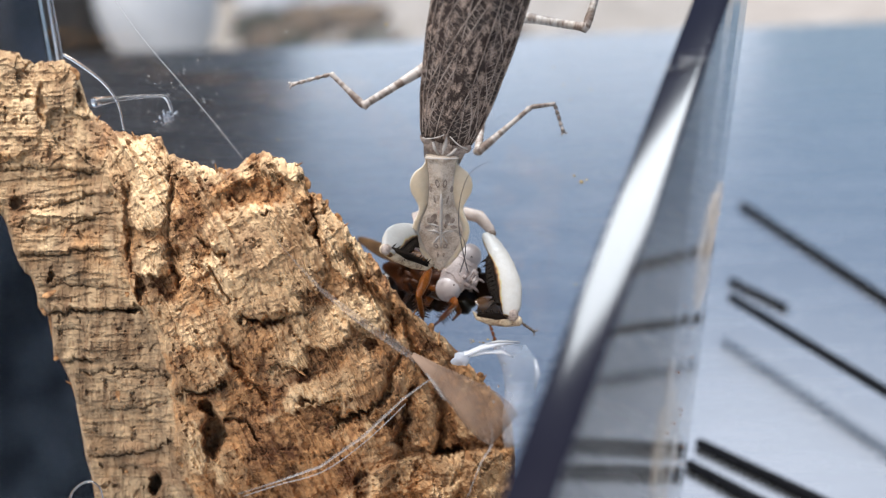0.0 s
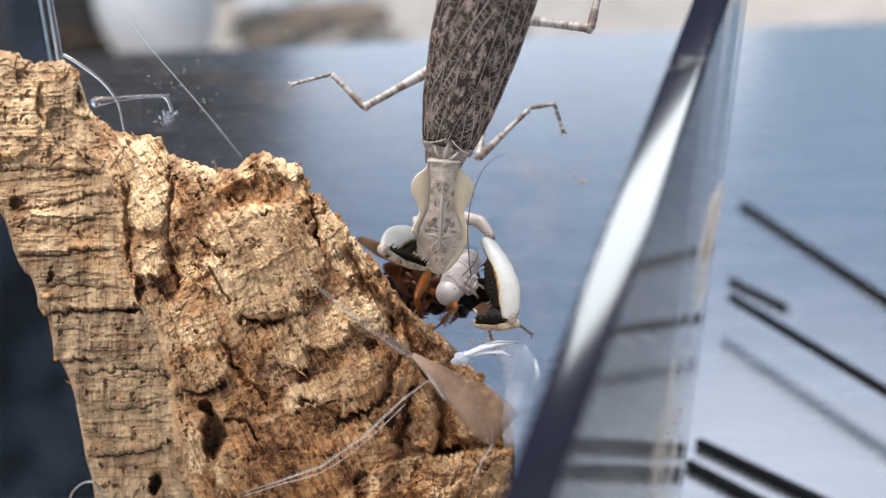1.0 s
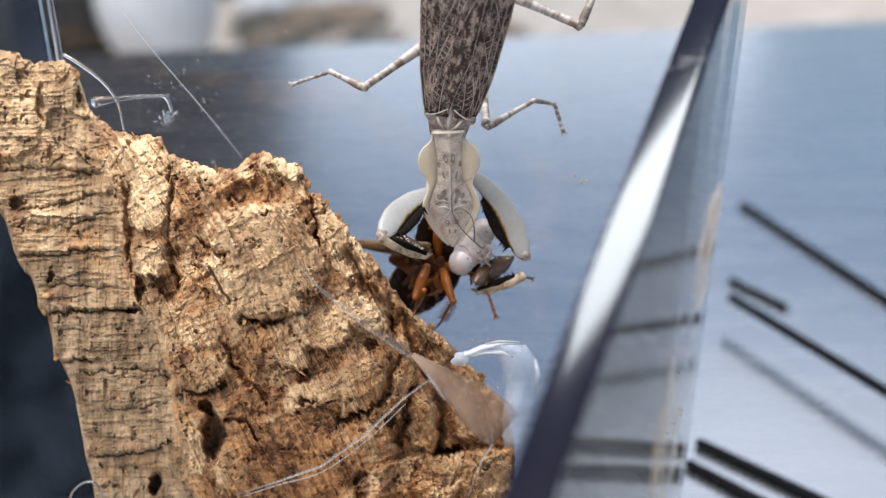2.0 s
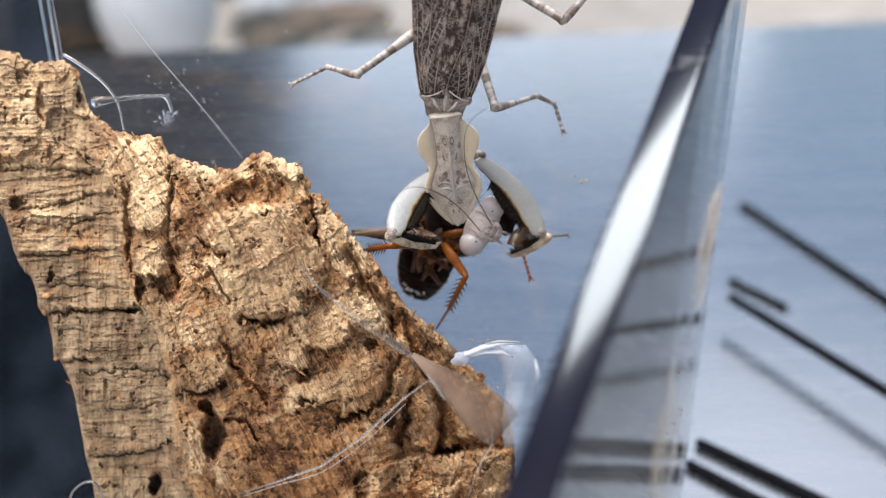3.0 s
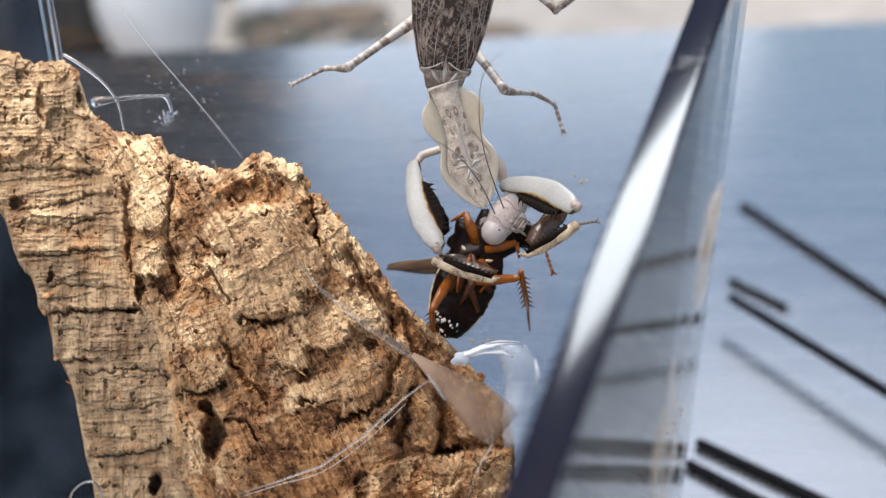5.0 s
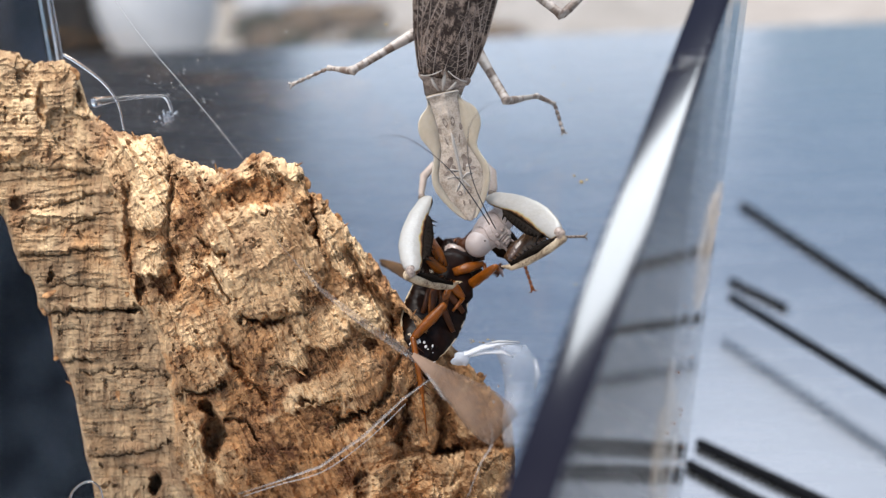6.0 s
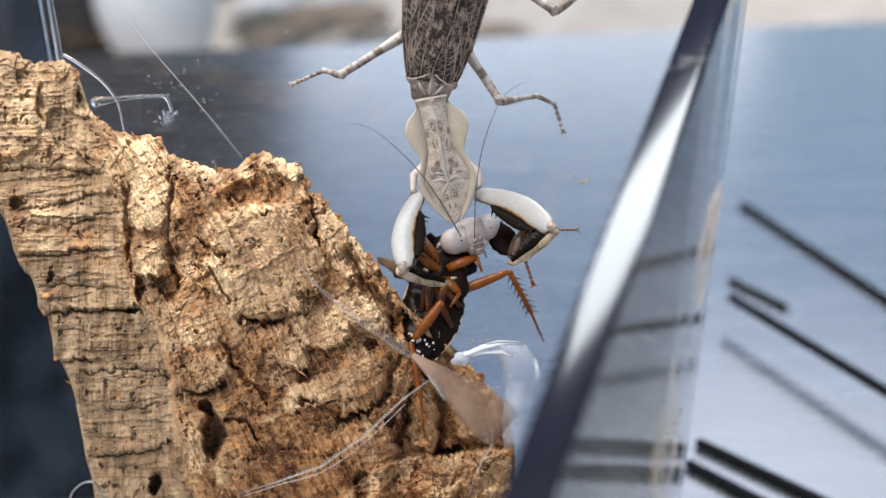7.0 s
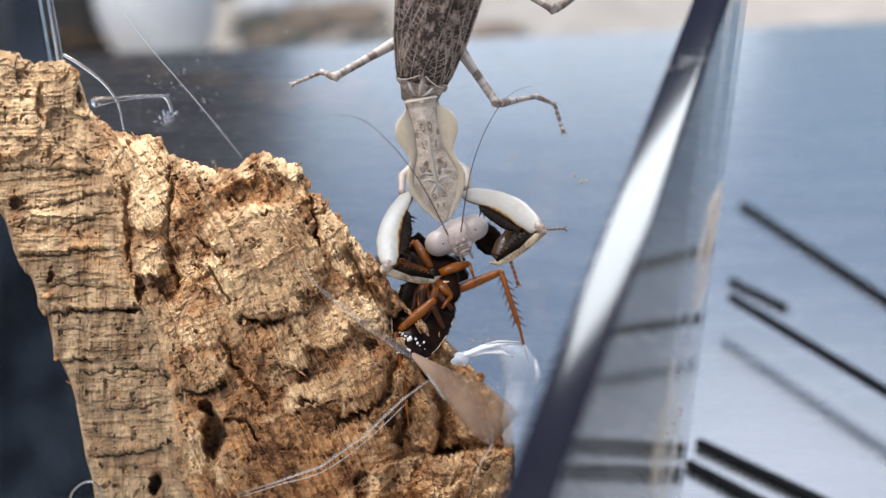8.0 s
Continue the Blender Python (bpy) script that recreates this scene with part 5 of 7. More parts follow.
part("chewed_edge", blob(bmesh.new(), (0.5 * MM, 0.8 * MM, 0.6 * MM), (2.6 * MM, 1.5 * MM, 1.1 * MM), seg=20, rough=0.5, freq=500), FLESH, prey, "pale wet chewed flesh")
prey_wings = []
for side in (-1, 1):
    rows = []
    for s in np.linspace(0, 1, 20):
        y, half = -1 + 20 * s, (1.5 if side < 0 else 1.0) * math.sin(math.pi * min(1, 0.14 + s * 0.84)) ** 0.6
        rows.append([((side * 0.8 + half * math.cos(a)) * MM, y * MM, (side * 0.35 - 0.06 * (half * math.cos(a)) ** 2 + 0.16 * math.sin(a)) * MM) for a in (2 * math.pi * k / 14 for k in range(14))])
    prey_wings.append(part("prey_wing", loft(bmesh.new(), rows), ROACH_WING, prey, "glossy brown folded wing"))
for side in (-1, 1):
    part("cream_margin", tube(bmesh.new(), [(side * 1.2 * MM, 8.8 * MM, 2.0 * MM), (side * 3.2 * MM, 8.0 * MM, 1.5 * MM), (side * 4.9 * MM, 6.4 * MM, 0.4 * MM)], [0.2 * MM, 0.55 * MM, 0.25 * MM], seg=8), ROACH_CREAM, chest)
for side, a, b, c in ((-1, (-1.0, 6.5, 1.9), (-6.4, 2.6, 2.6), (-8.2, 5.2, 1.8)), (1, (1.0, 6.0, 1.9), (5.8, 1.0, 2.8), (7.8, 3.8, 1.6)), (-1, (-0.6, 9, 2.0), (-4.6, 11.5, 2.6), (-3.4, 15, 2.6)), (1, (0.8, 8.6, 2.0), (1.9, 13.5, 2.7), (0.9, 17, 2.6))):
    leg = part("front_leg", tube(bmesh.new(), [Vector(p) * MM for p in (a, ((a[0] + b[0]) / 2, (a[1] + b[1]) / 2, a[2] + 0.6), b)], [0.9 * MM, 1.15 * MM, 0.65 * MM], seg=12, flat=0.75), ROACH_AMBER, prey)
    part("shin", tube(bmesh.new(), [Vector(p) * MM for p in (b, c)], [0.5 * MM, 0.25 * MM], seg=8), ROACH_AMBER, leg)


def shard_mesh(length, half):
    """A torn, curled piece of wing case."""
    rows = []
    for s in np.linspace(0, 1, 14):
        w = half * math.sin(math.pi * (0.12 + 0.8 * s)) ** 0.7 * (1 + 0.25 * noise.noise(Vector((s * 6, half, 0))))
        top = [(x * w * MM, s * length * MM, (0.9 * (1 - x * x) + 0.25 * math.sin(s * 7 + x * 2)) * MM) for x in np.linspace(-1, 1, 9)]
        rows.append(top + [(x, y, z - 0.16 * MM) for x, y, z in top[::-1]])
    return loft(bmesh.new(), rows)


shard_right = part("torn_wing", shard_mesh(11.5, 2.1), WET_SHARD, prey, "torn glossy piece of wing case")
shard_left = part("torn_wing", shard_mesh(12.5, 1.6), WET_SHARD, prey, "torn glossy piece of wing case")
scrap_right = part("torn_scrap", shard_mesh(8, 2.8), ROACH_DARK, prey, "wet black scrap")
scrap_left = part("torn_scrap", shard_mesh(10, 2.6), ROACH_DARK, prey, "wet black scrap")
gnawed = part("gnawed_thorax", blob(bmesh.new(), (0, 6.5 * MM, -1.5 * MM), (3.6 * MM, 7.5 * MM, 2.0 * MM), seg=30, rough=0.6, freq=420), ROACH_BROWN, prey, "gnawed wet red-brown thorax")
for k in range(16):
    x, y = random.uniform(-3, 3), random.uniform(1, 12)
    turn = Euler((0, 0, random.uniform(-1.5, 1.5))).to_matrix()
    part("fibre", blob(bmesh.new(), (x * MM, y * MM, (0.35 - 0.09 * x * x) * MM), (random.uniform(0.3, 0.7) * MM, random.uniform(0.8, 2.0) * MM, 0.45 * MM), turn, seg=10, rough=0.5, freq=900), (ROACH_BROWN, ROACH_AMBER, ROACH_DARK)[k % 3], gnawed)
held_leg = part("held_leg", tube(bmesh.new(), [(0, -0.6 * MM, 0), (0, 0.6 * MM, 0), (0.3 * MM, 3 * MM, 0.3 * MM), (0, 6 * MM, 0), (0, 7 * MM, 0)], [0.45 * MM, 0.85 * MM, 1.05 * MM, 0.85 * MM, 0.45 * MM], seg=12, flat=0.8), ROACH_AMBER, prey, "amber leg pressed against the mantis")
for k in range(4):
    part("spine", tube(bmesh.new(), [(-0.9 * MM, (1.2 + 1.3 * k) * MM, 0.3 * MM), (-1.9 * MM, (0.5 + 1.3 * k) * MM, 0.6 * MM)], [0.17 * MM, 0.03 * MM], seg=5), ROACH_BROWN, held_leg)
prey_foot = part("prey_foot", tarsus_mesh(5.4, 0.42), ROACH_AMBER, prey, "thin amber foot with pale claws")


def prey_leg(thigh, shin):
    f = part("leg_femur", tube(bmesh.new(), [(0, -1 * MM, 0), (0, 0, 0), (0, thigh * 0.4 * MM, 0), (0, thigh * 0.9 * MM, 0), (0, thigh * 1.03 * MM, 0)],
                               [0.6 * MM, 0.85 * MM, 1.08 * MM, 0.8 * MM, 0.5 * MM], seg=14, flat=0.7), ROACH_AMBER, prey, "amber spiny leg")
    t = part("leg_tibia", tube(bmesh.new(), [(0, -0.3 * MM, 0), (0, 0, 0), (0, shin * 0.55 * MM, 0), (0, shin * 0.6 * MM, 0), (0.3 * MM, shin * 0.8 * MM, 0), (0.5 * MM, shin * MM, 0)],
                               [0.4 * MM, 0.6 * MM, 0.56 * MM, 0.32 * MM, 0.27 * MM, 0.14 * MM], seg=10), ROACH_AMBER, prey)
    for k in range(14):
        y, s = shin * (0.06 + 0.039 * k), (-1) ** k
        part("spine", tube(bmesh.new(), [(s * 0.5 * MM, y * MM, 0), (s * 1.6 * MM, (y + 1.3) * MM, 0.1 * MM)], [0.19 * MM, 0.03 * MM], seg=5), ROACH_BROWN, t)
    return f, t


prey_femur_right, prey_tibia_right = prey_leg(11.2, 20.5)
prey_femur_left, prey_tibia_left = prey_leg(8.2, 19.0)

# ---- small things in the box ----


def sheet_to(u, v, base, normal):
    """Where the line of sight through a point of the sheet meets a panel."""
    way = world_at(u, v) - EYE
    return EYE + way * ((base - EYE).dot(normal) / way.dot(normal))


BACK_FACE = Vector((-BACK.y, BACK.x, 0.0))
SIDE_FACE = Vector((SIDE.y, -SIDE.x, 0.0))


def thread(name, label, pts, radii, mat, category="thread"):
    """A fine strand through points of the sheet (u, v, w), rounded between them."""
    pts = [world_at(*p) for p in pts]
    fine, rr = [], []
    for i in range(len(pts) - 1):
        a, b, c, d = pts[max(i - 1, 0)], pts[i], pts[i + 1], pts[min(i + 2, len(pts) - 1)]
        for k in range(6):
            t = k / 6
            fine.append(0.5 * ((2 * b) + (c - a) * t + (2 * a - 5 * b + 4 * c - d) * t * t + (3 * b - a - 3 * c + d) * t ** 3))
            rr.append((radii[i] * (1 - t) + radii[i + 1] * t) * MM)
    fine.append(pts[-1])
    rr.append(radii[-1] * MM)
    return tagged(part(name, tube(bmesh.new(), fine, rr, seg=8), mat), label, category)


def strip_sheet(name, label, pts, widths, mat, category="film"):
    """A thin curling ribbon with thickness through points of the sheet."""
    rows = []
    for i, p in enumerate(pts):
        q = Vector(p)
        way = (Vector(pts[min(i + 1, len(pts) - 1)]) - Vector(pts[max(i - 1, 0)])).normalized()
        across = Vector((-way.y, way.x, 0.0))
        ring = []
        for k in range(7):
            x = -1 + k / 3
            c = q + across * (widths[i] * x) + Vector((0, 0, 0.35 * x * x + 0.5 * noise.noise(q * 0.4 + Vector((x, 0, 0)))))
            ring.append(world_at(*c))
        low = [c + AIM * 0.00012 for c in ring[::-1]]
        rows.append(ring + low)
    return tagged(part(name, loft(bmesh.new(), rows), mat), label, category)


thread("glue_drip", "clear hardened glue drip on the back panel", [(-70, 29.3, -6), (-64, 30.2, -6), (-57, 30.6, -6), (-55.2, 30, -6), (-54.2, 27.4, -6)], [1.2, 0.5, 0.42, 0.42, 0.35], GLUE, "glue")
thread("glue_drip", "clear hardened glue drip on the back panel", [(-76, 39, -5), (-72, 36.5, -5), (-67.7, 33, -5), (-65, 29, -5), (-63.8, 23.5, -5)], [0.35, 0.4, 0.3, 0.24, 0.2], GLUE, "glue")
bm = bmesh.new()
for k in range(60):
    turn = Euler((random.uniform(0, 3), random.uniform(0, 3), random.uniform(0, 3))).to_matrix()
    blob(bm, world_at(-55.0 + 0.95 * random.gauss(0, 1), 26.4 + 0.65 * random.gauss(0, 1), -6 + 0.3 * random.gauss(0, 1)), (0.42 * MM, 0.2 * MM, 0.1 * MM), turn, seg=8, rough=0.9, freq=2300)
tagged(part("glue_lump", bm, BLUE_FILM), "white crusty lump of dried glue", "glue")
thread("silk_thread", "fine grey silk thread stretched to the bark", [(-66.5, 51, -2), (-60, 42, -2), (-48, 28, -3), (-40, 18, -4)], [0.08, 0.08, 0.08, 0.07], SILK)
strip_sheet("silk_ribbon", "translucent silk ribbon across the bark", [(-34.5, 3, 15), (-30, -2, 15.5), (-24.5, -8, 15), (-17, -14, 14), (-9, -19.5, 13), (-3, -24, 12)], [0.05, 0.12, 0.4, 0.75, 0.8, 0.5], FAINT_FILM)
strip_sheet("silk_ribbon", "translucent silk ribbon across the bark", [(-41, -49, 14), (-33, -46.5, 15), (-24.5, -43.5, 15), (-16, -37.5, 14), (-8, -30, 12), (-2.5, -26, 11)], [0.1, 0.15, 0.25, 0.3, 0.2, 0.15], HAZE_FILM)
film = strip_sheet("plastic_film", "torn tan translucent film hanging before the bark", [(-6.1, -21.1, 15), (-1.6, -24.7, 16), (2.9, -28.1, 16.5), (7.5, -32.0, 17), (10.3, -34.5, 17), (12.3, -36.3, 17)], [0.5, 1.8, 3.2, 4.6, 4.8, 4.2], TAN_FILM)
path = [world_at(*q) for q in ((-3.4, -24.8, 16.2), (-1.6, -27.2, 16.6), (-0.2, -29.4, 16.8), (1.6, -31.0, 16.8))]
part("rolled_edge", tube(bmesh.new(), path, [0.12 * MM, 0.32 * MM, 0.3 * MM, 0.15 * MM], seg=8), HAZE_FILM, film)
thread("silk_thread", "fine silk thread across the bark", [(-40, -49.5, 14), (-33, -47.2, 15), (-24, -44.5, 15), (-15.5, -38.5, 14), (-7.5, -31, 12)], [0.05, 0.06, 0.07, 0.06, 0.05], SILK)
thread("silk_thread", "pale silk wisp hanging below the film", [(9.5, -35, 10), (9.8, -39, 10), (7.5, -43, 10), (4.8, -50, 10)], [0.15, 0.28, 0.2, 0.12], HAZE_FILM)
thread("clear_loop", "thin clear plastic loop beside the bark", [(-75, -52, 2), (-74, -48.5, 2), (-71, -46.5, 2), (-68.6, -48, 2), (-68, -52, 2)], [0.2, 0.25, 0.25, 0.22, 0.2], GLUE)


def web_film():
    """Milky sheet of spun film with a thick bright upper hem, drawn out from the bark."""
    t = spot("web_film")
    rows = []
    for s in np.linspace(0, 1, 16):
        v, lo, hi = -19.2 - 20.5 * s, 9.8 + 1.2 * math.sin(s * 5) + 3.6 * s, 15.4 + 4.6 * math.sin(min(1, s * 3 + 0.15) * math.pi / 2) - 3.0 * s
        top = []
        for k in range(9):
            x = k / 8
            bulge = 2.5 * math.sin(math.pi * x) + 0.8 * noise.noise(Vector((x * 3, s * 4, 0)))
            top.append(world_at(lo + (hi - lo) * x, v, -8 + bulge))
        rows.append(top + [q + AIM * 0.00015 for q in top[::-1]])
    part("sheet", loft(bmesh.new(), rows), BLUE_FILM, t, "milky bluish sheet")

    def strand(pts, radii, mat):
        part("strand", tube(bmesh.new(), [world_at(*q) for q in pts], [r * MM for r in radii], seg=10, flat=0.6), mat, t, "bright strand of the film")

    strand([(2.5, -21.5, 0), (5.2, -20.8, 1), (8, -19.6, 1.5), (11, -18.9, 1.5), (15.4, -18.7, 1)], [0.9, 0.7, 0.75, 0.7, 0.25], HEM)
    strand([(5, -21.4, 0.5), (8.5, -20.6, 1), (12, -20.6, 1), (14, -21.6, 1)], [0.5, 0.55, 0.5, 0.2], HEM)
    # opaque pale strand that paints the highlight along the hem
    strand([(8.5, -18.9, 1.9), (11, -18.45, 1.9), (15.2, -18.5, 1.4)], [0.1, 0.3, 0.12], SILK)
    strand([(18.4, -22, 0), (19, -25, 0.5), (18.3, -28, 0)], [0.3, 0.6, 0.2], HEM)
    part("knot", blob(bmesh.new(), world_at(3.6, -22, 0.5), (1.8 * MM, 1.2 * MM, 1.5 * MM), seg=16, rough=0.5, freq=700), BLUE_FILM, t)
    for u, v in ((12.2, -23, ), (11.0, -27.5), (10.2, -30.5), (13.3, -25.4)):
        part("droplet", blob(bmesh.new(), world_at(u, v, 0.8), (0.3 * MM, 0.35 * MM, 0.3 * MM), seg=8), GLUE, t)
    return tagged(t, "milky spun film with a clear hem stuck to the bark", "film")


web_film()
bm = bmesh.new()
for k in range(12):
    blob(bm, world_at(random.uniform(4, 13), -18.4 + random.uniform(-0.4, 0.4), 0), (random.uniform(0.12, 0.4) * MM, 0.14 * MM, 0.2 * MM), seg=6, rough=0.5, freq=1500)
tagged(part("crumbs", bm, GRIT), "brown bark crumbs caught on the cup's lip", "crumbs", kind="stuff")
# glue bead down the far corner of the box
corner_left = CORNER + BACK * 0.1475
bm = tube(bmesh.new(), [corner_left + Vector((0.002, -0.004, z)) for z in (0.008, 0.05, 0.1, 0.14, 0.178)], [0.0005, 0.0007, 0.0006, 0.0008, 0.0006], seg=8)
tagged(part("glue_bead", bm, GLUE), "clear bead of glue down the box corner", "glue")
# dust on the back panel
bm = bmesh.new()
for k in range(300):
    p = sheet_to(random.uniform(-70, 30) if k % 2 else random.uniform(-64, -34), random.uniform(-20, 46) if k % 2 else random.gauss(30, 7), CORNER, BACK_FACE) - BACK_FACE * 0.0 + Vector((0, -0.0006, 0))
    r = random.choice((0.03, 0.04, 0.06, 0.07, 0.12)) * MM
    blob(bm, p, (r * random.uniform(0.7, 1.8), r, r * random.uniform(0.8, 1.8)), seg=6)
for k in range(95):
    p = sheet_to(random.gauss(-56, 8), random.gauss(31, 6), CORNER, BACK_FACE) + Vector((0, -0.0006, 0))
    r = random.choice((0.06, 0.08, 0.1, 0.16)) * MM
    blob(bm, p, (r * random.uniform(0.7, 1.6), r, r * random.uniform(0.7, 1.6)), seg=6, rough=0.5, freq=3000)
tagged(part("dust_specks", bm, SPECK_WHITE), "pale dust specks on the clear panel", "dust", kind="stuff")
bm = bmesh.new()
for u0, v0, r in ((27.6, 13.6, 0.55), (26.2, 14.8, 0.35), (28.6, 14.0, 0.3), (26.5, -6.9, 0.3), (-11.3, 45, 0.3), (22, 36.5, 0.22), (24, 33, 0.25), (25.5, 30, 0.2), (27, 34, 0.2), (29.5, 32, 0.2), (-33, 22, 0.25), (10, 1, 0.2)):
    blob(bm, sheet_to(u0, v0, CORNER, BACK_FACE) + Vector((0, -0.0006, 0)), (r * MM, r * MM, r * 0.7 * MM), seg=7, rough=0.5, freq=2500)
tagged(part("frass_specks", bm, GRIT), "yellow and dark droppings stuck on the clear panel", "droppings", kind="stuff")
# stains on the side panel
bm = bmesh.new()
for k in range(44):
    u0, v0 = random.gauss(46, 1.6), random.uniform(-50, -8)
    p = sheet_to(u0 + 0.08 * (v0 + 30), v0, CORNER, SIDE_FACE) + SIDE_FACE * (THICK + 0.0003)
    r = random.choice((0.06, 0.08, 0.1, 0.2)) * MM
    blob(bm, p, (r, r, r * 1.4), seg=6, rough=0.3, freq=2500)
tagged(part("frass_specks", bm, STAIN), "red-brown droppings dried on the side panel", "droppings", kind="stuff")
for u0, v0, v1, w in ((44.5, -28, -52, 0.7), (43.6, -22, -50, 0.5), (42.4, -32, -52, 0.6), (48.3, 9, -10, 1.3), (49.6, 12, 2, 1.1), (46.0, -30, -44, 0.4)):
    pts = [sheet_to(u0 + 0.09 * (v0 + (v1 - v0) * s) + 2.7 + 0.4 * noise.noise(Vector((s * 3, u0, 0))), v0 + (v1 - v0) * s, CORNER, SIDE_FACE) + SIDE_FACE * (THICK + 0.0004) for s in np.linspace(0, 1, 8)]
    bm = tube(bmesh.new(), pts, [6.5 * w * MM * q for q in (0.4, 1, 1.2, 0.9, 1.1, 0.8, 0.9, 0.4)], seg=12, flat=0.03, up=SIDE_FACE)
    tagged(part("dried_drip", bm, SMEAR), "yellowish dried drip down the side panel", "stain", "drips on the side panel")

# ---- how the limbs move: seconds, then u and v of a limb's start and of the point it reaches for ----
PRONOTUM = [
    (0, -0.3, 18.8, -0.5, -4.0), (0.5, 0.3, 19.2, -0.2, -3.6), (1, 0.2, 18.1, -0.9, -5.0), (1.3, -0.5, 20.5, 0.2, -1.8), (1.5, 0.4, 22.2, 1.8, -0.6),
    (1.7, 1.0, 23.0, 2.0, -0.4), (2.8, 0.9, 26.6, 2.6, 4.5), (3, 0.3, 27.2, 3.0, 4.9), (3.5, -0.4, 25.9, 1.8, 2.9), (4, -1.9, 33.4, 2.6, 9.2),
    (4.2, -2.5, 37.6, 1.8, 12.8), (4.5, -3.4, 38.2, -0.2, 13.2), (4.6, -1.5, 37.2, 4.8, 13.2), (4.7, 0.1, 34.5, 8.9, 10.4),
    (5.8, -1.3, 31.9, 4.2, 6.2), (6, -0.2, 31.3, 5.6, 5.8), (6.5, -0.9, 30.9, 4.6, 5.5), (7, -2.5, 30.5, 2.6, 5.3), (7.5, -0.2, 29.5, 5.0, 4.5),
    (8, -4.5, 30.3, 0.2, 5.5),]
THORAX = [
    (0, 0.2, 20.0, 5.7, 43.0), (0.5, 0.7, 20.5, 6.2, 43.5), (1, 0.5, 19.2, 6.6, 42.1), (1.3, -0.2, 21.8, 5.7, 44.8), (1.5, 0.6, 23.7, 6.3, 46.6),
    (1.7, 1.2, 24.4, 6.0, 47.6), (2.8, 0.9, 28.4, 3.3, 51.9), (3, 0.4, 29.0, 2.9, 52.5), (3.5, -0.2, 27.8, 3.0, 51.2), (4, -1.7, 35.2, 3.0, 58.3),
    (4.2, -2.3, 39.4, 3.0, 62.5), (4.5, -3.1, 40.4, 2.4, 63.4), (4.6, -1.3, 39.6, 2.0, 63.0), (4.7, 0.6, 36.4, 2.7, 60.0),
    (5.8, -1.2, 33.4, 2.1, 56.9), (6, 0.1, 33.0, 3.1, 56.5), (6.5, -0.8, 32.6, 2.5, 56.1), (7, -2.5, 32.3, 1.1, 55.7), (7.5, -0.2, 31.2, 4.0, 54.5),
    (8, -4.5, 32.0, -0.2, 55.3),]
FEMUR_R = [
    (0, 9.7, 3.2, 14.8, -13.3), (0.5, 10.5, 4.5, 15.2, -12.1), (1, 9.5, 2.3, 14.6, -14.0), (1.3, 12.1, 8.4, 16.4, -8.9),
    (1.5, 11.9, 10.0, 18.8, -6.5), (1.7, 6.5, 12.8, 15.9, -5.8), (2.8, 8.1, 17.9, 20.3, 2.5), (3, 7.7, 18.7, 20.6, 3.3), (3.5, 8.1, 16.7, 19.6, 0.2),
    (4, 6.5, 19.1, 18.0, 5.3), (4.2, 6.2, 21.4, 17.7, 9.2), (4.5, 6.4, 22.2, 17.2, 10.0), (4.6, 12.1, 16.3, 23.5, 10.8),
    (4.7, 12.9, 14.3, 27.4, 10.4), (5.8, 8.9, 12.0, 23.5, 4.5), (6, 9.7, 11.2, 23.9, 3.7), (6.5, 8.9, 11.2, 23.5, 3.3), (7, 6.9, 12.0, 22.3, 4.9),
    (7.5, 8.9, 10.4, 23.5, 2.5), (8, 4.6, 12.0, 19.8, 4.9),]
FEMUR_L = [
    (0, -4.9, 4.5, -12.0, 0.5), (0.5, -5.3, 4.9, -12.4, 0.9), (1, -4.9, 3.7, -12.4, 0.5), (1.3, -4.5, 7.6, -12.0, 2.1), (1.5, -4.1, 8.4, -12.4, 2.5),
    (1.7, -3.3, 10.0, -12.8, 2.9), (2.8, -2.5, 15.1, -11.0, 2.9), (3, -2.5, 15.5, -11.0, 3.2), (3.5, -3.7, 13.6, -12.1, 2.5),
    (4, -5.3, 15.1, -14.7, 4.9), (4.2, -4.9, 17.1, -15.1, 6.1), (4.5, -6.1, 17.5, -15.5, 6.1), (4.6, -6.7, 15.9, -9.6, 4.5),
    (4.7, -7.0, 17.9, -0.5, 0.5), (5.8, -4.9, 11.2, -7.6, -3.8), (6, -4.1, 10.4, -7.3, -4.6), (6.5, -4.9, 10.4, -7.6, -5.0),
    (7, -5.7, 11.2, -8.8, -3.8), (7.5, -4.9, 10.0, -8.0, -5.0), (8, -8.0, 11.2, -12.0, -3.4),]
TIBIA_R = [
    (0, 15.2, -14.4, 5.8, -13.6), (0.5, 15.6, -13.3, 6.2, -12.9), (1, 14.8, -14.8, 5.6, -15.2), (1.3, 16.8, -9.7, 8.1, -9.7),
    (1.5, 19.2, -7.3, 9.7, -8.1), (1.7, 15.2, -6.9, 4.6, -10.1), (2.8, 20.9, 2.1, 12.1, -1.4), (3, 21.1, 2.5, 12.9, -1.8),
    (3.5, 20.0, -0.4, 10.9, -4.2), (4, 18.4, 4.5, 9.7, 0.9), (4.2, 18.0, 8.8, 8.5, 4.1), (4.5, 17.4, 9.2, 8.5, 4.9), (4.6, 23.5, 10.0, 14.4, 2.1),
    (4.7, 27.4, 8.0, 16.8, 0.2), (5.8, 23.5, 2.7, 12.1, -3.4), (6, 24.1, 2.4, 12.1, -4.6), (6.5, 23.7, 2.0, 11.7, -5.0), (7, 22.5, 3.9, 12.9, -3.8),
    (7.5, 23.7, 1.6, 12.9, -5.4), (8, 20.0, 3.9, 9.7, -3.8),]
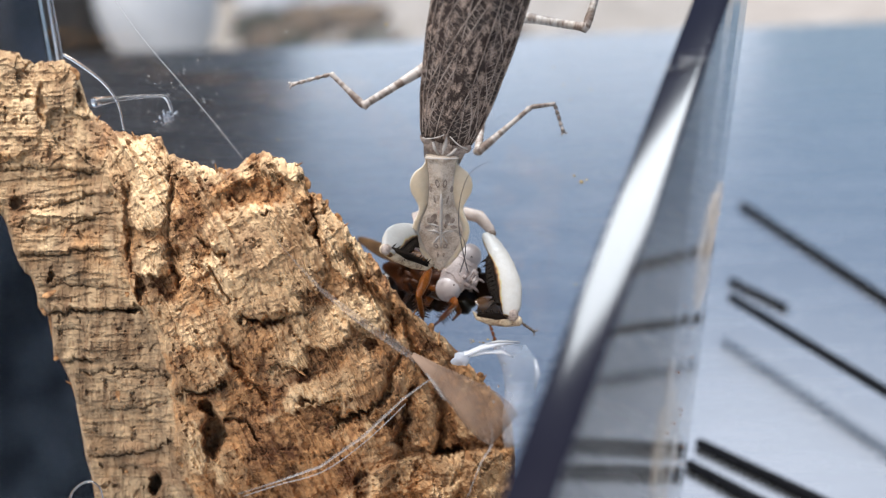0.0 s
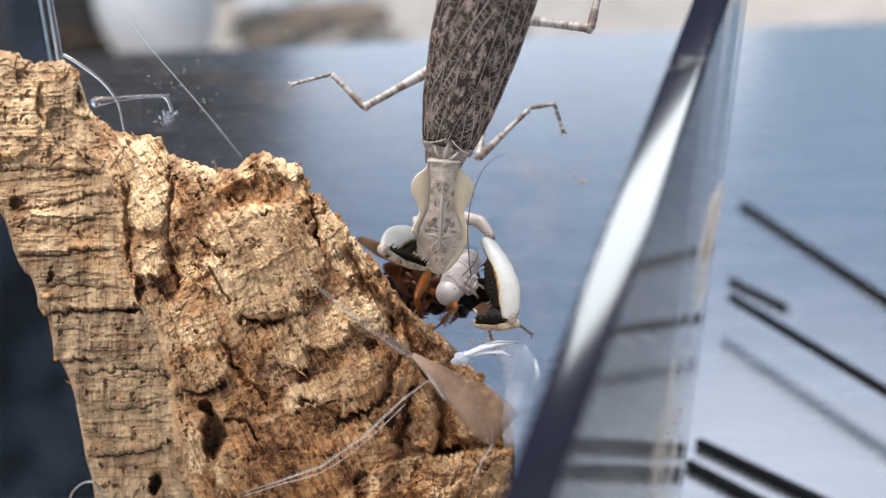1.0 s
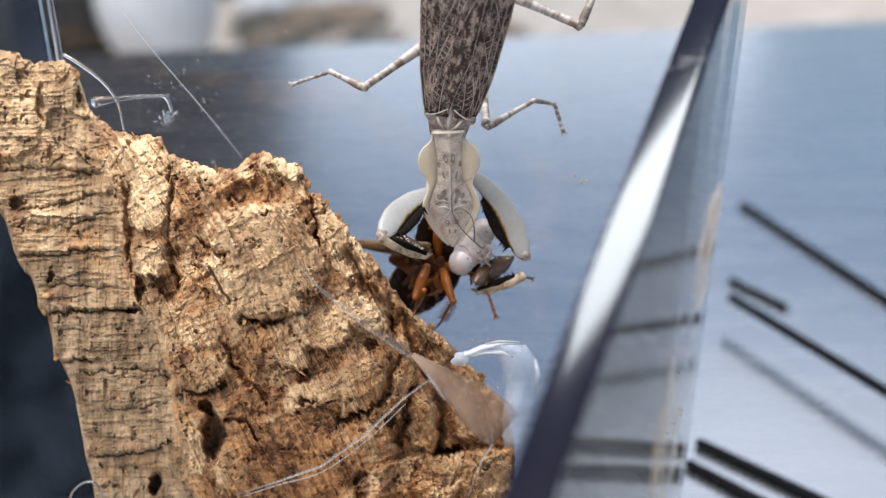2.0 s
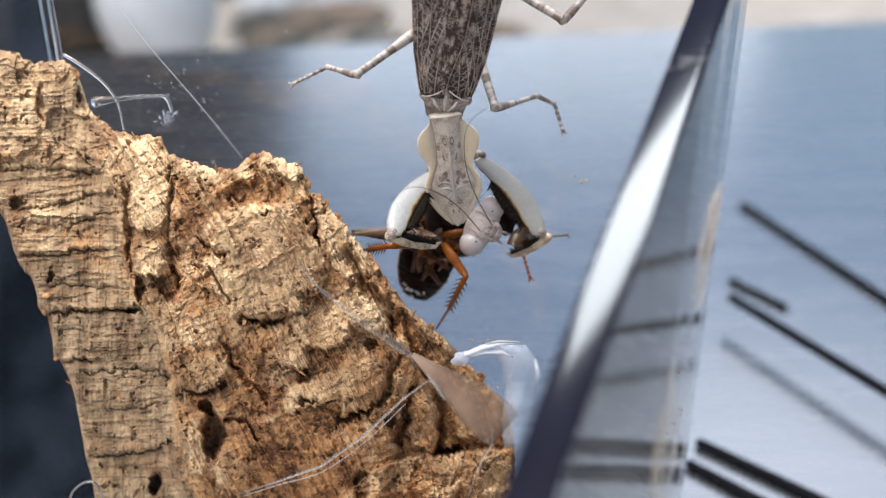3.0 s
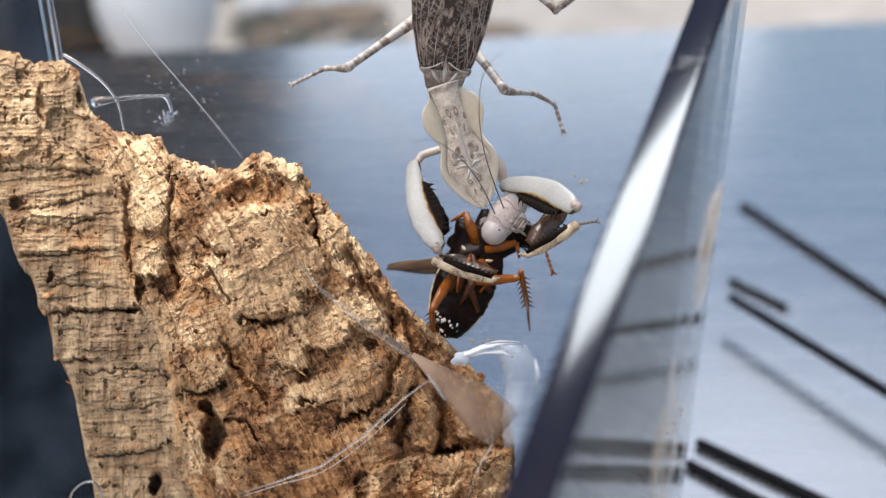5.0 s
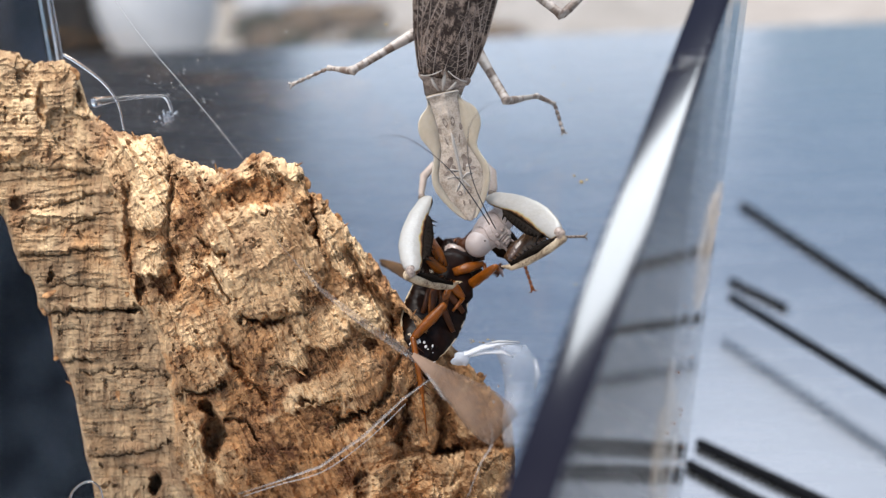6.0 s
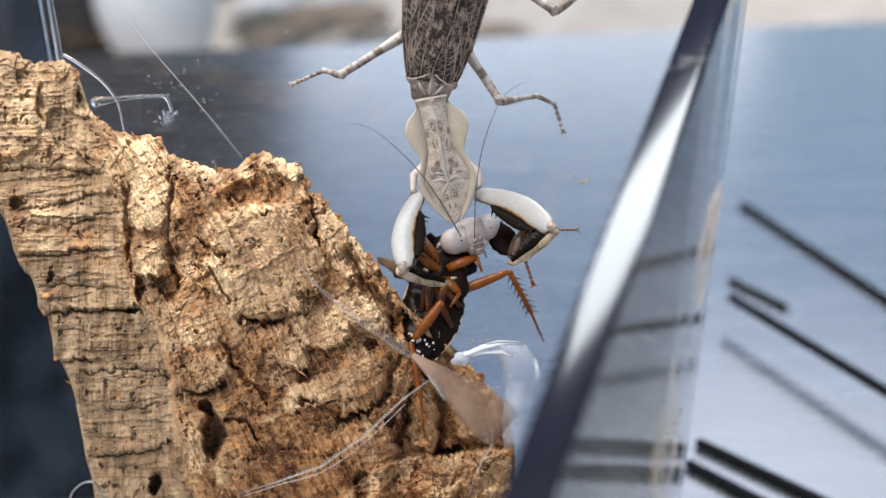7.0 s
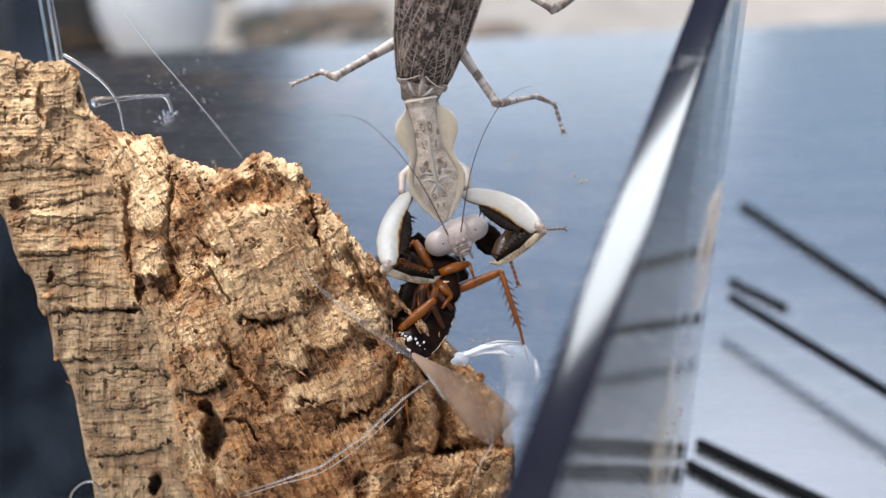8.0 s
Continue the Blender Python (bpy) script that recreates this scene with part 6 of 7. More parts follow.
TIBIA_L = [
    (0, -12.0, 0.1, -2.1, -4.3), (0.5, -12.4, 0.5, -2.5, -3.9), (1, -12.4, 0.1, -2.5, -4.3), (1.3, -12.0, 1.7, -2.5, -1.9),
    (1.5, -12.4, 2.0, -3.3, -2.3), (1.7, -12.8, 2.4, -2.9, -2.7), (2.8, -11.0, 2.4, -0.7, 0.9), (3, -11.0, 2.7, -0.3, 0.3),
    (3.5, -12.1, 2.0, -1.9, -0.7), (4, -14.7, 4.4, -4.1, 1.7), (4.2, -15.1, 5.6, -3.3, 3.2), (4.5, -15.5, 5.6, -3.3, 3.2), (4.6, -9.6, 4.0, 1.8, 0.5),
    (4.7, -0.5, 0.1, 12.9, -4.7), (5.8, -7.6, -4.3, 2.2, -7.0), (6, -7.3, -5.1, 3.0, -7.8), (6.5, -7.6, -5.4, 2.2, -8.2), (7, -8.8, -4.3, 1.4, -7.4),
    (7.5, -8.0, -5.4, 2.2, -8.6), (8, -12.0, -3.9, -0.5, -6.6),]
TARSUS_R = [
    (0, 15.2, -14.4, 18.2, -16.5), (0.5, 15.6, -13.3, 18.6, -15.1), (1, 14.8, -14.8, 17.7, -17.0), (1.3, 16.8, -9.7, 20.3, -11.0),
    (1.5, 19.2, -7.3, 22.6, -8.6), (1.7, 15.2, -6.9, 16.8, -7.6), (2.8, 20.9, 2.1, 24.5, 2.3), (3, 21.1, 2.5, 24.8, 2.8),
    (3.5, 20.0, -0.4, 23.9, -0.6), (4, 18.4, 4.5, 22.2, 4.2), (4.2, 18.0, 8.8, 22.1, 8.2), (4.5, 17.4, 9.2, 21.5, 8.6), (4.6, 23.5, 10.0, 27.4, 10.0),
    (4.7, 27.4, 8.0, 31.4, 8.8), (5.8, 23.5, 2.7, 27.6, 3.0), (6, 24.1, 2.4, 28.3, 2.5), (6.5, 23.7, 2.0, 28.2, 1.8), (7, 22.5, 3.9, 26.7, 3.9),
    (7.5, 23.7, 1.6, 27.9, 1.3), (8, 20.0, 3.9, 24.2, 4.1),]
COXA_R = [
    (0, 1.9, 7.0, 9.7, 3.2), (0.5, 2.4, 7.3, 10.5, 4.5), (1, 2.0, 6.1, 9.5, 2.3), (1.3, 2.2, 8.9, 12.1, 8.4), (1.5, 3.5, 10.3, 11.9, 10.0),
    (1.7, 3.9, 10.8, 6.5, 12.8), (2.8, 4.1, 15.1, 8.1, 17.9), (3, 4.1, 15.6, 7.7, 18.7), (3.5, 3.1, 14.0, 8.1, 16.7), (4, 2.8, 20.8, 6.5, 19.1),
    (4.2, 2.1, 24.7, 6.2, 21.4), (4.5, 0.7, 25.2, 6.4, 22.2), (4.6, 4.2, 24.7, 12.1, 16.3), (4.7, 7.0, 22.0, 12.9, 14.3), (5.8, 3.9, 18.5, 8.9, 12.0),
    (6, 5.2, 18.1, 9.7, 11.2), (6.5, 4.3, 17.7, 8.9, 11.2), (7, 2.5, 17.4, 6.9, 12.0), (7.5, 4.9, 16.5, 8.9, 10.4), (8, 0.3, 17.4, 4.6, 12.0),]
COXA_L = [
    (0, -2.8, 7.0, -4.9, 4.5), (0.5, -2.3, 7.3, -5.3, 4.9), (1, -2.7, 6.1, -4.9, 3.7), (1.3, -2.5, 8.9, -4.5, 7.6), (1.5, -1.2, 10.3, -4.1, 8.4),
    (1.7, -0.8, 10.8, -3.3, 10.0), (2.8, -0.6, 15.1, -2.5, 15.1), (3, -0.7, 15.6, -2.5, 15.5), (3.5, -1.6, 14.0, -3.7, 13.6),
    (4, -1.9, 20.8, -5.3, 15.1), (4.2, -2.6, 24.7, -4.9, 17.1), (4.5, -4.1, 25.2, -6.1, 17.5), (4.6, -0.6, 24.7, -6.7, 15.9),
    (4.7, 2.3, 22.0, -7.0, 17.9), (5.8, -0.8, 18.5, -4.9, 11.2), (6, 0.5, 18.1, -4.1, 10.4), (6.5, -0.4, 17.7, -4.9, 10.4),
    (7, -2.2, 17.4, -5.7, 11.2), (7.5, 0.1, 16.5, -4.9, 10.0), (8, -4.4, 17.4, -8.0, 11.2),]
HEAD = [
    (0, 0.6, -8.5, 5.6, -0.6), (0.5, 1.4, -8.1, 6.2, 0.2), (1, 0.6, -9.3, 5.6, -1.8), (1.3, 2.6, -6.2, 6.9, 2.9), (1.5, 3.2, -4.7, 8.0, 3.3),
    (1.7, 2.6, -4.2, 8.1, 2.9), (2.8, 5.8, 0.2, 10.1, 9.2), (3, 5.4, 0.5, 10.1, 9.2), (3.5, 3.8, -1.0, 8.9, 6.9), (4, 2.6, 4.1, 8.5, 12.0),
    (4.2, 1.8, 8.4, 8.1, 15.5), (4.5, 0.6, 8.8, 7.3, 15.9), (4.6, 6.5, 9.6, 13.0, 16.3), (4.7, 10.5, 5.7, 16.8, 13.6), (5.8, 6.3, 0.9, 11.7, 9.2),
    (6, 6.5, 0.5, 12.9, 7.6), (6.5, 5.0, 0.5, 12.5, 7.3), (7, 1.4, 1.3, 9.7, 4.9), (7.5, 2.2, -0.2, 10.9, 3.3), (8, -1.7, 0.9, 7.3, 4.9),]
ANTENNA_R = [
    (0, 5.0, -4.6, 10.5, 19.9), (0.5, 6.2, -4.6, 15.6, 24.0), (1, 5.6, -5.4, 14.4, 21.8), (1.3, 6.5, -0.6, 7.3, 20.7), (1.5, 7.3, -0.2, 8.9, 22.2),
    (1.7, 7.3, -0.6, 7.3, 19.1), (2.8, 10.1, 4.5, 6.5, 16.7), (3, 9.7, 4.9, 8.4, 30.5), (3.5, 7.7, 2.5, 8.8, 27.4), (4, 7.1, 8.8, 7.6, 34.9),
    (4.2, 6.9, 12.4, 12.1, 44.7), (4.5, 5.8, 12.8, 6.5, 40.4), (4.6, 9.7, 14.3, 10.5, 42.7), (4.7, 12.1, 10.4, 12.9, 45.1),
    (5.8, 11.1, 5.7, 6.2, 33.7), (6, 10.5, 4.1, 9.3, 31.7), (6.5, 10.3, 4.9, 17.6, 39.6), (7, 6.3, 2.1, 18.0, 36.8), (7.5, 8.3, 0.9, 15.2, 27.0),
    (8, 3.6, 3.3, 19.2, 35.2),]
ANTENNA_L = [
    (0, 3.4, -4.6, -2.5, 4.1), (0.5, 4.6, -4.6, -0.5, 5.7), (1, 3.8, -5.4, 1.8, 0.9), (1.3, 5.8, -2.2, -4.5, 3.7), (1.5, 5.8, -1.8, -3.7, 4.9),
    (1.7, 5.8, -0.6, 0.6, 4.5), (2.8, 8.1, 3.7, -10.0, 7.3), (3, 7.3, 3.7, -12.0, 10.8), (3.5, 3.4, 2.5, -2.1, 6.1), (4, 5.4, 6.9, 2.6, 10.4),
    (4.2, 5.0, 10.8, -13.2, 27.9), (4.5, 3.4, 10.8, -16.3, 28.7), (4.6, 6.5, 11.2, -11.6, 27.4), (4.7, 10.5, 10.4, -8.4, 26.2),
    (5.8, 9.3, 4.1, -10.0, 19.5), (6, 9.3, 4.9, -15.9, 24.0), (6.5, 7.7, 3.7, -17.1, 28.1), (7, 3.6, 2.5, -22.6, 27.0), (7.5, 5.0, 1.7, -15.5, 28.9),
    (8, 0.9, 2.9, -23.4, 28.9),]
MID_FEMUR_L = [
    (0, 0.3, 38.6, -15.9, 28.7), (0.5, 0.4, 39.5, -16.0, 29.0), (1, 0.8, 37.6, -15.7, 28.4), (1.3, 0.0, 40.5, -16.6, 30.6),
    (1.5, 0.5, 42.3, -15.9, 31.8), (1.7, 0.4, 42.9, -15.7, 31.8), (2.8, -0.7, 45.7, -17.1, 34.5), (3, -1.5, 46.1, -17.4, 34.8),
    (3.5, -1.3, 45.2, -17.9, 34.2), (4, -2.7, 49.2, -17.4, 38.1), (4.2, -3.4, 50.9, -17.7, 40.6), (4.5, -3.5, 52.1, -18.9, 40.3),
    (4.6, -2.9, 49.9, -20.2, 37.7), (4.7, -2.5, 48.2, -19.1, 36.5), (5.8, -2.3, 46.8, -19.1, 35.8), (6, -1.2, 45.7, -18.3, 35.6),
    (6.5, -2.0, 45.3, -19.0, 35.4), (7, -3.4, 45.5, -20.5, 34.8), (7.5, -0.6, 43.8, -18.2, 34.8), (8, -4.8, 44.0, -21.7, 34.4),]
MID_TIBIA_L = [
    (0, -15.9, 28.7, -22.3, 35.0), (0.5, -16.0, 29.0, -22.3, 35.0), (1, -15.7, 28.4, -22.3, 35.0), (1.3, -16.6, 30.6, -22.4, 35.4),
    (1.5, -15.9, 31.8, -22.4, 35.5), (1.7, -15.7, 31.8, -22.4, 35.4), (2.8, -17.1, 34.5, -23.1, 36.2), (3, -17.4, 34.8, -23.1, 36.4),
    (3.5, -17.9, 34.2, -23.1, 36.0), (4, -17.4, 38.1, -22.8, 37.6), (4.2, -17.7, 40.6, -23.1, 38.5), (4.5, -18.9, 40.3, -23.6, 37.4),
    (4.6, -20.2, 37.7, -23.5, 36.7), (4.7, -19.1, 36.5, -23.3, 36.3), (5.8, -19.1, 35.8, -23.1, 36.2), (6, -18.3, 35.6, -22.8, 36.2),
    (6.5, -19.0, 35.4, -23.1, 36.2), (7, -20.5, 34.8, -23.8, 35.7), (7.5, -18.2, 34.8, -22.7, 35.8), (8, -21.7, 34.4, -24.2, 35.4),]
MID_TARSUS_L = [
    (0, -22.3, 35.0, -30.2, 32.9), (0.5, -22.3, 35.0, -30.2, 32.9), (1, -22.3, 35.0, -30.2, 32.9), (1.3, -22.4, 35.4, -30.2, 32.9),
    (1.5, -22.4, 35.5, -30.2, 32.9), (1.7, -22.4, 35.4, -30.2, 32.9), (2.8, -23.1, 36.2, -30.2, 32.9), (3, -23.1, 36.4, -30.2, 32.9),
    (3.5, -23.1, 36.0, -30.2, 32.9), (4, -22.8, 37.6, -30.2, 32.9), (4.2, -23.1, 38.5, -30.2, 32.9), (4.5, -23.6, 37.4, -30.2, 32.9),
    (4.6, -23.5, 36.7, -30.2, 32.9), (4.7, -23.3, 36.3, -30.2, 32.9), (5.8, -23.1, 36.2, -30.2, 32.9), (6, -22.8, 36.2, -30.2, 32.9),
    (6.5, -23.1, 36.2, -30.2, 32.9), (7, -23.8, 35.7, -30.2, 32.9), (7.5, -22.7, 35.8, -30.2, 32.9), (8, -24.2, 35.4, -30.2, 32.9),]
MID_FEMUR_R = [
    (0, 8.2, 31.6, 7.0, 19.4), (0.5, 8.3, 32.0, 7.2, 19.9), (1, 8.3, 31.1, 7.2, 18.3), (1.3, 7.4, 33.1, 8.2, 21.1), (1.5, 7.3, 33.0, 8.4, 22.9),
    (1.7, 7.5, 34.2, 8.4, 23.5), (2.8, 6.6, 42.5, 10.6, 27.7), (3, 5.4, 44.1, 10.5, 28.1), (3.5, 4.9, 43.0, 11.3, 26.9), (4, 4.1, 47.1, 10.5, 32.7),
    (4.2, 3.7, 51.9, 10.1, 36.2), (4.5, 2.6, 52.6, 9.8, 37.1), (4.6, 2.8, 48.2, 11.1, 35.0), (4.7, 3.0, 44.9, 12.2, 33.1),
    (5.8, 2.5, 44.1, 12.0, 30.3), (6, 4.0, 44.5, 12.8, 29.6), (6.5, 2.9, 44.1, 12.4, 29.2), (7, 0.9, 45.3, 11.5, 29.4), (7.5, 4.3, 42.4, 13.2, 27.8),
    (8, 0.0, 44.8, 10.8, 29.0),]
MID_TIBIA_R = [
    (0, 7.0, 19.4, 17.6, 28.4), (0.5, 7.2, 19.9, 17.6, 28.4), (1, 7.2, 18.3, 17.6, 28.3), (1.3, 8.2, 21.1, 18.0, 29.0), (1.5, 8.4, 22.9, 18.2, 29.4),
    (1.7, 8.4, 23.5, 18.2, 29.5), (2.8, 10.6, 27.7, 18.8, 30.5), (3, 10.5, 28.1, 18.8, 30.6), (3.5, 11.3, 26.9, 18.8, 30.4),
    (4, 10.5, 32.7, 18.8, 31.8), (4.2, 10.1, 36.2, 18.5, 32.7), (4.5, 9.8, 37.1, 18.4, 32.7), (4.6, 11.1, 35.0, 18.5, 32.0),
    (4.7, 12.2, 33.1, 18.5, 31.2), (5.8, 12.0, 30.3, 18.8, 30.7), (6, 12.8, 29.6, 18.8, 30.6), (6.5, 12.4, 29.2, 18.8, 30.6),
    (7, 11.5, 29.4, 18.8, 30.6), (7.5, 13.2, 27.8, 19.0, 30.4), (8, 10.8, 29.0, 18.6, 30.5),]
MID_ANKLE_R = [
    (0, 17.6, 28.4, 22.3, 29.0), (0.5, 17.6, 28.4, 22.3, 29.0), (1, 17.6, 28.3, 22.3, 29.0), (1.3, 18.0, 29.0, 22.3, 29.0),
    (1.5, 18.2, 29.4, 22.3, 29.0), (1.7, 18.2, 29.5, 22.3, 29.0), (2.8, 18.8, 30.5, 22.3, 29.0), (3, 18.8, 30.6, 22.3, 29.0),
    (3.5, 18.8, 30.4, 22.3, 29.0), (4, 18.8, 31.8, 22.3, 29.0), (4.2, 18.5, 32.7, 22.3, 29.0), (4.5, 18.4, 32.7, 22.3, 29.0),
    (4.6, 18.5, 32.0, 22.3, 29.0), (4.7, 18.5, 31.2, 22.3, 29.0), (5.8, 18.8, 30.7, 22.3, 29.0), (6, 18.8, 30.6, 22.3, 29.0),
    (6.5, 18.8, 30.6, 22.3, 29.0), (7, 18.8, 30.6, 22.3, 29.0), (7.5, 19.0, 30.4, 22.3, 29.0), (8, 18.6, 30.5, 22.3, 29.0),]
HIND_FEMUR_R = [
    (0, 8.4, 47.6, 28.6, 44.3), (0.5, 8.9, 48.1, 28.6, 44.4), (1, 9.4, 46.7, 29.5, 44.1), (1.3, 8.5, 49.3, 28.6, 44.6), (1.5, 9.0, 51.2, 28.7, 44.5),
    (1.7, 8.5, 52.2, 28.4, 44.6), (2.8, 5.4, 56.6, 24.6, 45.3), (3, 4.9, 57.3, 24.2, 45.7), (3.5, 5.2, 55.9, 24.7, 45.3), (4, 5.6, 63.0, 22.4, 47.0),
    (4.2, 5.7, 67.1, 21.6, 48.5), (4.5, 5.1, 68.0, 19.9, 49.6), (4.6, 4.2, 67.7, 20.6, 49.0), (4.7, 4.7, 64.7, 21.6, 48.5),
    (5.8, 4.3, 61.5, 23.3, 47.4), (6, 5.3, 61.2, 23.8, 46.8), (6.5, 4.7, 60.8, 23.6, 46.8), (7, 3.4, 60.4, 22.5, 47.5), (7.5, 6.4, 59.2, 25.0, 46.1),
    (8, 2.3, 59.9, 22.3, 47.9),]
HIND_TIBIA_R = [
    (0, 28.6, 44.3, 31.9, 54.4), (0.5, 28.6, 44.4, 31.9, 54.4), (1, 29.5, 44.1, 31.9, 54.4), (1.3, 28.6, 44.6, 31.9, 54.4),
    (1.5, 28.7, 44.5, 31.9, 54.4), (1.7, 28.4, 44.6, 31.9, 54.4), (2.8, 24.6, 45.3, 31.9, 54.4), (3, 24.2, 45.7, 31.9, 54.4),
    (3.5, 24.7, 45.3, 31.9, 54.4), (4, 22.4, 47.0, 31.9, 54.4), (4.2, 21.6, 48.5, 31.9, 54.4), (4.5, 19.9, 49.6, 31.9, 54.4),
    (4.6, 20.6, 49.0, 31.9, 54.4), (4.7, 21.6, 48.5, 31.9, 54.4), (5.8, 23.3, 47.4, 31.9, 54.4), (6, 23.8, 46.8, 31.9, 54.4),
    (6.5, 23.6, 46.8, 31.9, 54.4), (7, 22.5, 47.5, 31.9, 54.4), (7.5, 25.0, 46.1, 31.9, 54.4), (8, 22.3, 47.9, 31.9, 54.4),]
PREY = [
    (0, 6.2, -6.5, -11.9, -7.3), (0.5, 6.6, -5.4, -11.5, -6.9), (1, 5.8, -7.3, -12.3, -7.7), (1.3, 6.0, -1.0, -12.2, -7.8),
    (1.5, 6.0, 0.6, -12.4, -8.5), (1.7, 5.4, 0.6, -11.6, -9.8), (2.8, 0.5, 7.7, -5.4, -11.7), (3, 0.0, 8.5, -5.6, -9.4),
    (3.5, -0.5, 7.9, -5.2, -10.3), (4, -4.6, 8.2, -2.8, -9.4), (4.2, -4.4, 9.3, -1.0, -9.1), (4.5, -3.4, 9.1, -0.1, -9.5),
    (4.6, 3.2, 10.4, -1.5, -14.4), (4.7, 11.3, 8.8, -0.5, -17.2), (5.8, 2.6, 0.9, -4.3, -21.5), (6, 2.6, 0.2, -4.7, -21.5),
    (6.5, 2.6, 0.2, -4.3, -21.1), (7, 1.0, 0.9, -4.3, -21.1), (7.5, 2.6, -0.6, -4.7, -21.9), (8, -0.5, -0.6, -6.2, -20.7),]
PREY_FEMUR_R = [
    (0, -0.5, -6.9, 2.6, -10.9), (0.5, -0.2, -6.5, 2.6, -10.1), (1, -0.5, -7.3, 2.6, -11.7), (1.3, -1.3, -4.6, 1.4, -10.1),
    (1.5, -1.3, -5.4, 3.8, -8.9), (1.7, -0.9, -4.6, 2.6, -10.1), (2.8, 0.6, 0.2, 4.8, -5.4), (3, 0.4, 0.5, 4.6, -5.4), (3.5, -0.5, -0.6, 5.0, -6.9),
    (4, 1.0, -0.6, 3.8, -6.5), (4.2, 0.2, 0.9, 6.9, -2.2), (4.5, -0.2, 2.5, 9.3, -0.6), (4.6, 6.5, -2.6, 15.6, -4.2), (4.7, 6.5, -3.8, 15.2, -3.8),
    (5.8, 4.2, -8.1, 12.4, -5.4), (5.9, 4.2, -8.1, 11.0, -5.0), (6, 4.0, -8.2, 10.5, -3.5), (6.1, 3.8, -8.4, 11.6, -7.1),
    (6.2, 3.8, -8.4, 11.4, -5.4), (6.3, 3.8, -8.6, 13.3, -4.4), (6.4, 3.4, -9.0, 12.4, -6.4), (6.5, 3.2, -9.2, 13.3, -6.4),
    (6.75, 4.6, -9.0, 14.8, -5.2), (7, 2.8, -8.6, 13.3, -4.5), (7.2, 2.8, -8.6, 12.7, -4.0), (7.4, 2.6, -9.0, 11.0, -3.5),
    (7.6, 2.6, -9.6, 12.9, -6.7), (7.8, 2.4, -9.6, 13.7, -6.0), (8, 1.8, -8.6, 11.6, -4.5)]
PREY_TIBIA_R = [
    (0, 2.6, -10.9, -2.5, -16.4), (0.5, 2.6, -10.1, -2.3, -16.0), (1, 2.6, -11.7, -2.1, -16.8), (1.3, 1.4, -10.1, -1.7, -15.6),
    (1.5, 3.8, -8.9, -0.5, -16.8), (1.7, 2.6, -10.1, -0.9, -16.8), (2.8, 4.8, -5.4, -0.9, -16.4), (3, 4.6, -5.4, -1.1, -16.4),
    (3.5, 5.0, -6.9, -0.9, -16.4), (4, 3.8, -6.5, -0.9, -16.8), (4.2, 6.9, -2.2, 3.8, -8.9), (4.5, 9.3, -0.6, 8.9, -14.0),
    (4.6, 15.6, -4.2, 15.2, -15.6), (4.7, 15.2, -3.8, 17.6, -14.0), (5.8, 12.4, -5.4, 14.1, -22.6), (5.9, 11.0, -5.0, 12.8, -13.9),
    (6, 10.5, -3.5, 12.3, -5.2), (6.1, 11.6, -7.1, 12.7, -15.4), (6.2, 11.4, -5.4, 14.0, -12.0), (6.3, 13.3, -4.4, 20.1, -13.9),
    (6.4, 12.4, -6.4, 14.9, -24.3), (6.5, 13.3, -6.4, 16.2, -23.6), (6.75, 14.8, -5.2, 20.5, -18.8), (7, 13.3, -4.5, 20.6, -18.4),
    (7.2, 12.7, -4.0, 21.6, -20.6), (7.4, 11.0, -3.5, 13.0, -6.0), (7.6, 12.9, -6.7, 13.3, -27.0), (7.8, 13.7, -6.0, 17.4, -21.6),
    (8, 11.6, -4.5, 17.9, -23.6)]
PREY_FEMUR_L = [
    (0, -2.9, -4.6, -4.9, -9.3), (0.5, -2.8, -4.2, -4.7, -8.7), (1, -3.1, -5.0, -5.3, -9.7), (1.3, -2.9, -4.6, -4.5, -8.5),
    (1.5, -3.2, -4.6, -2.3, -9.7), (1.7, -2.9, -4.6, -2.5, -10.5), (2.8, -3.4, 1.6, -10.6, 1.0), (3, -3.4, 1.6, -10.8, 0.6),
    (3.5, -3.4, 1.6, -11.4, 0.2), (4, -2.6, 3.6, -1.9, -3.2), (4.2, -2.8, 5.0, -2.0, -2.4), (4.5, -3.0, 5.2, -2.2, -2.4),
    (4.6, 0.2, 0.5, -2.5, -5.4), (4.7, 1.8, -2.2, -1.3, -8.5), (5.8, -0.2, -11.7, -5.8, -17.6), (6, -0.2, -11.7, -6.0, -17.8),
    (6.5, -0.5, -12.1, -6.0, -18.2), (7, -0.7, -11.3, -6.4, -18.8), (7.5, -0.5, -12.5, -7.0, -18.4), (8, -2.3, -10.7, -9.5, -16.9)]
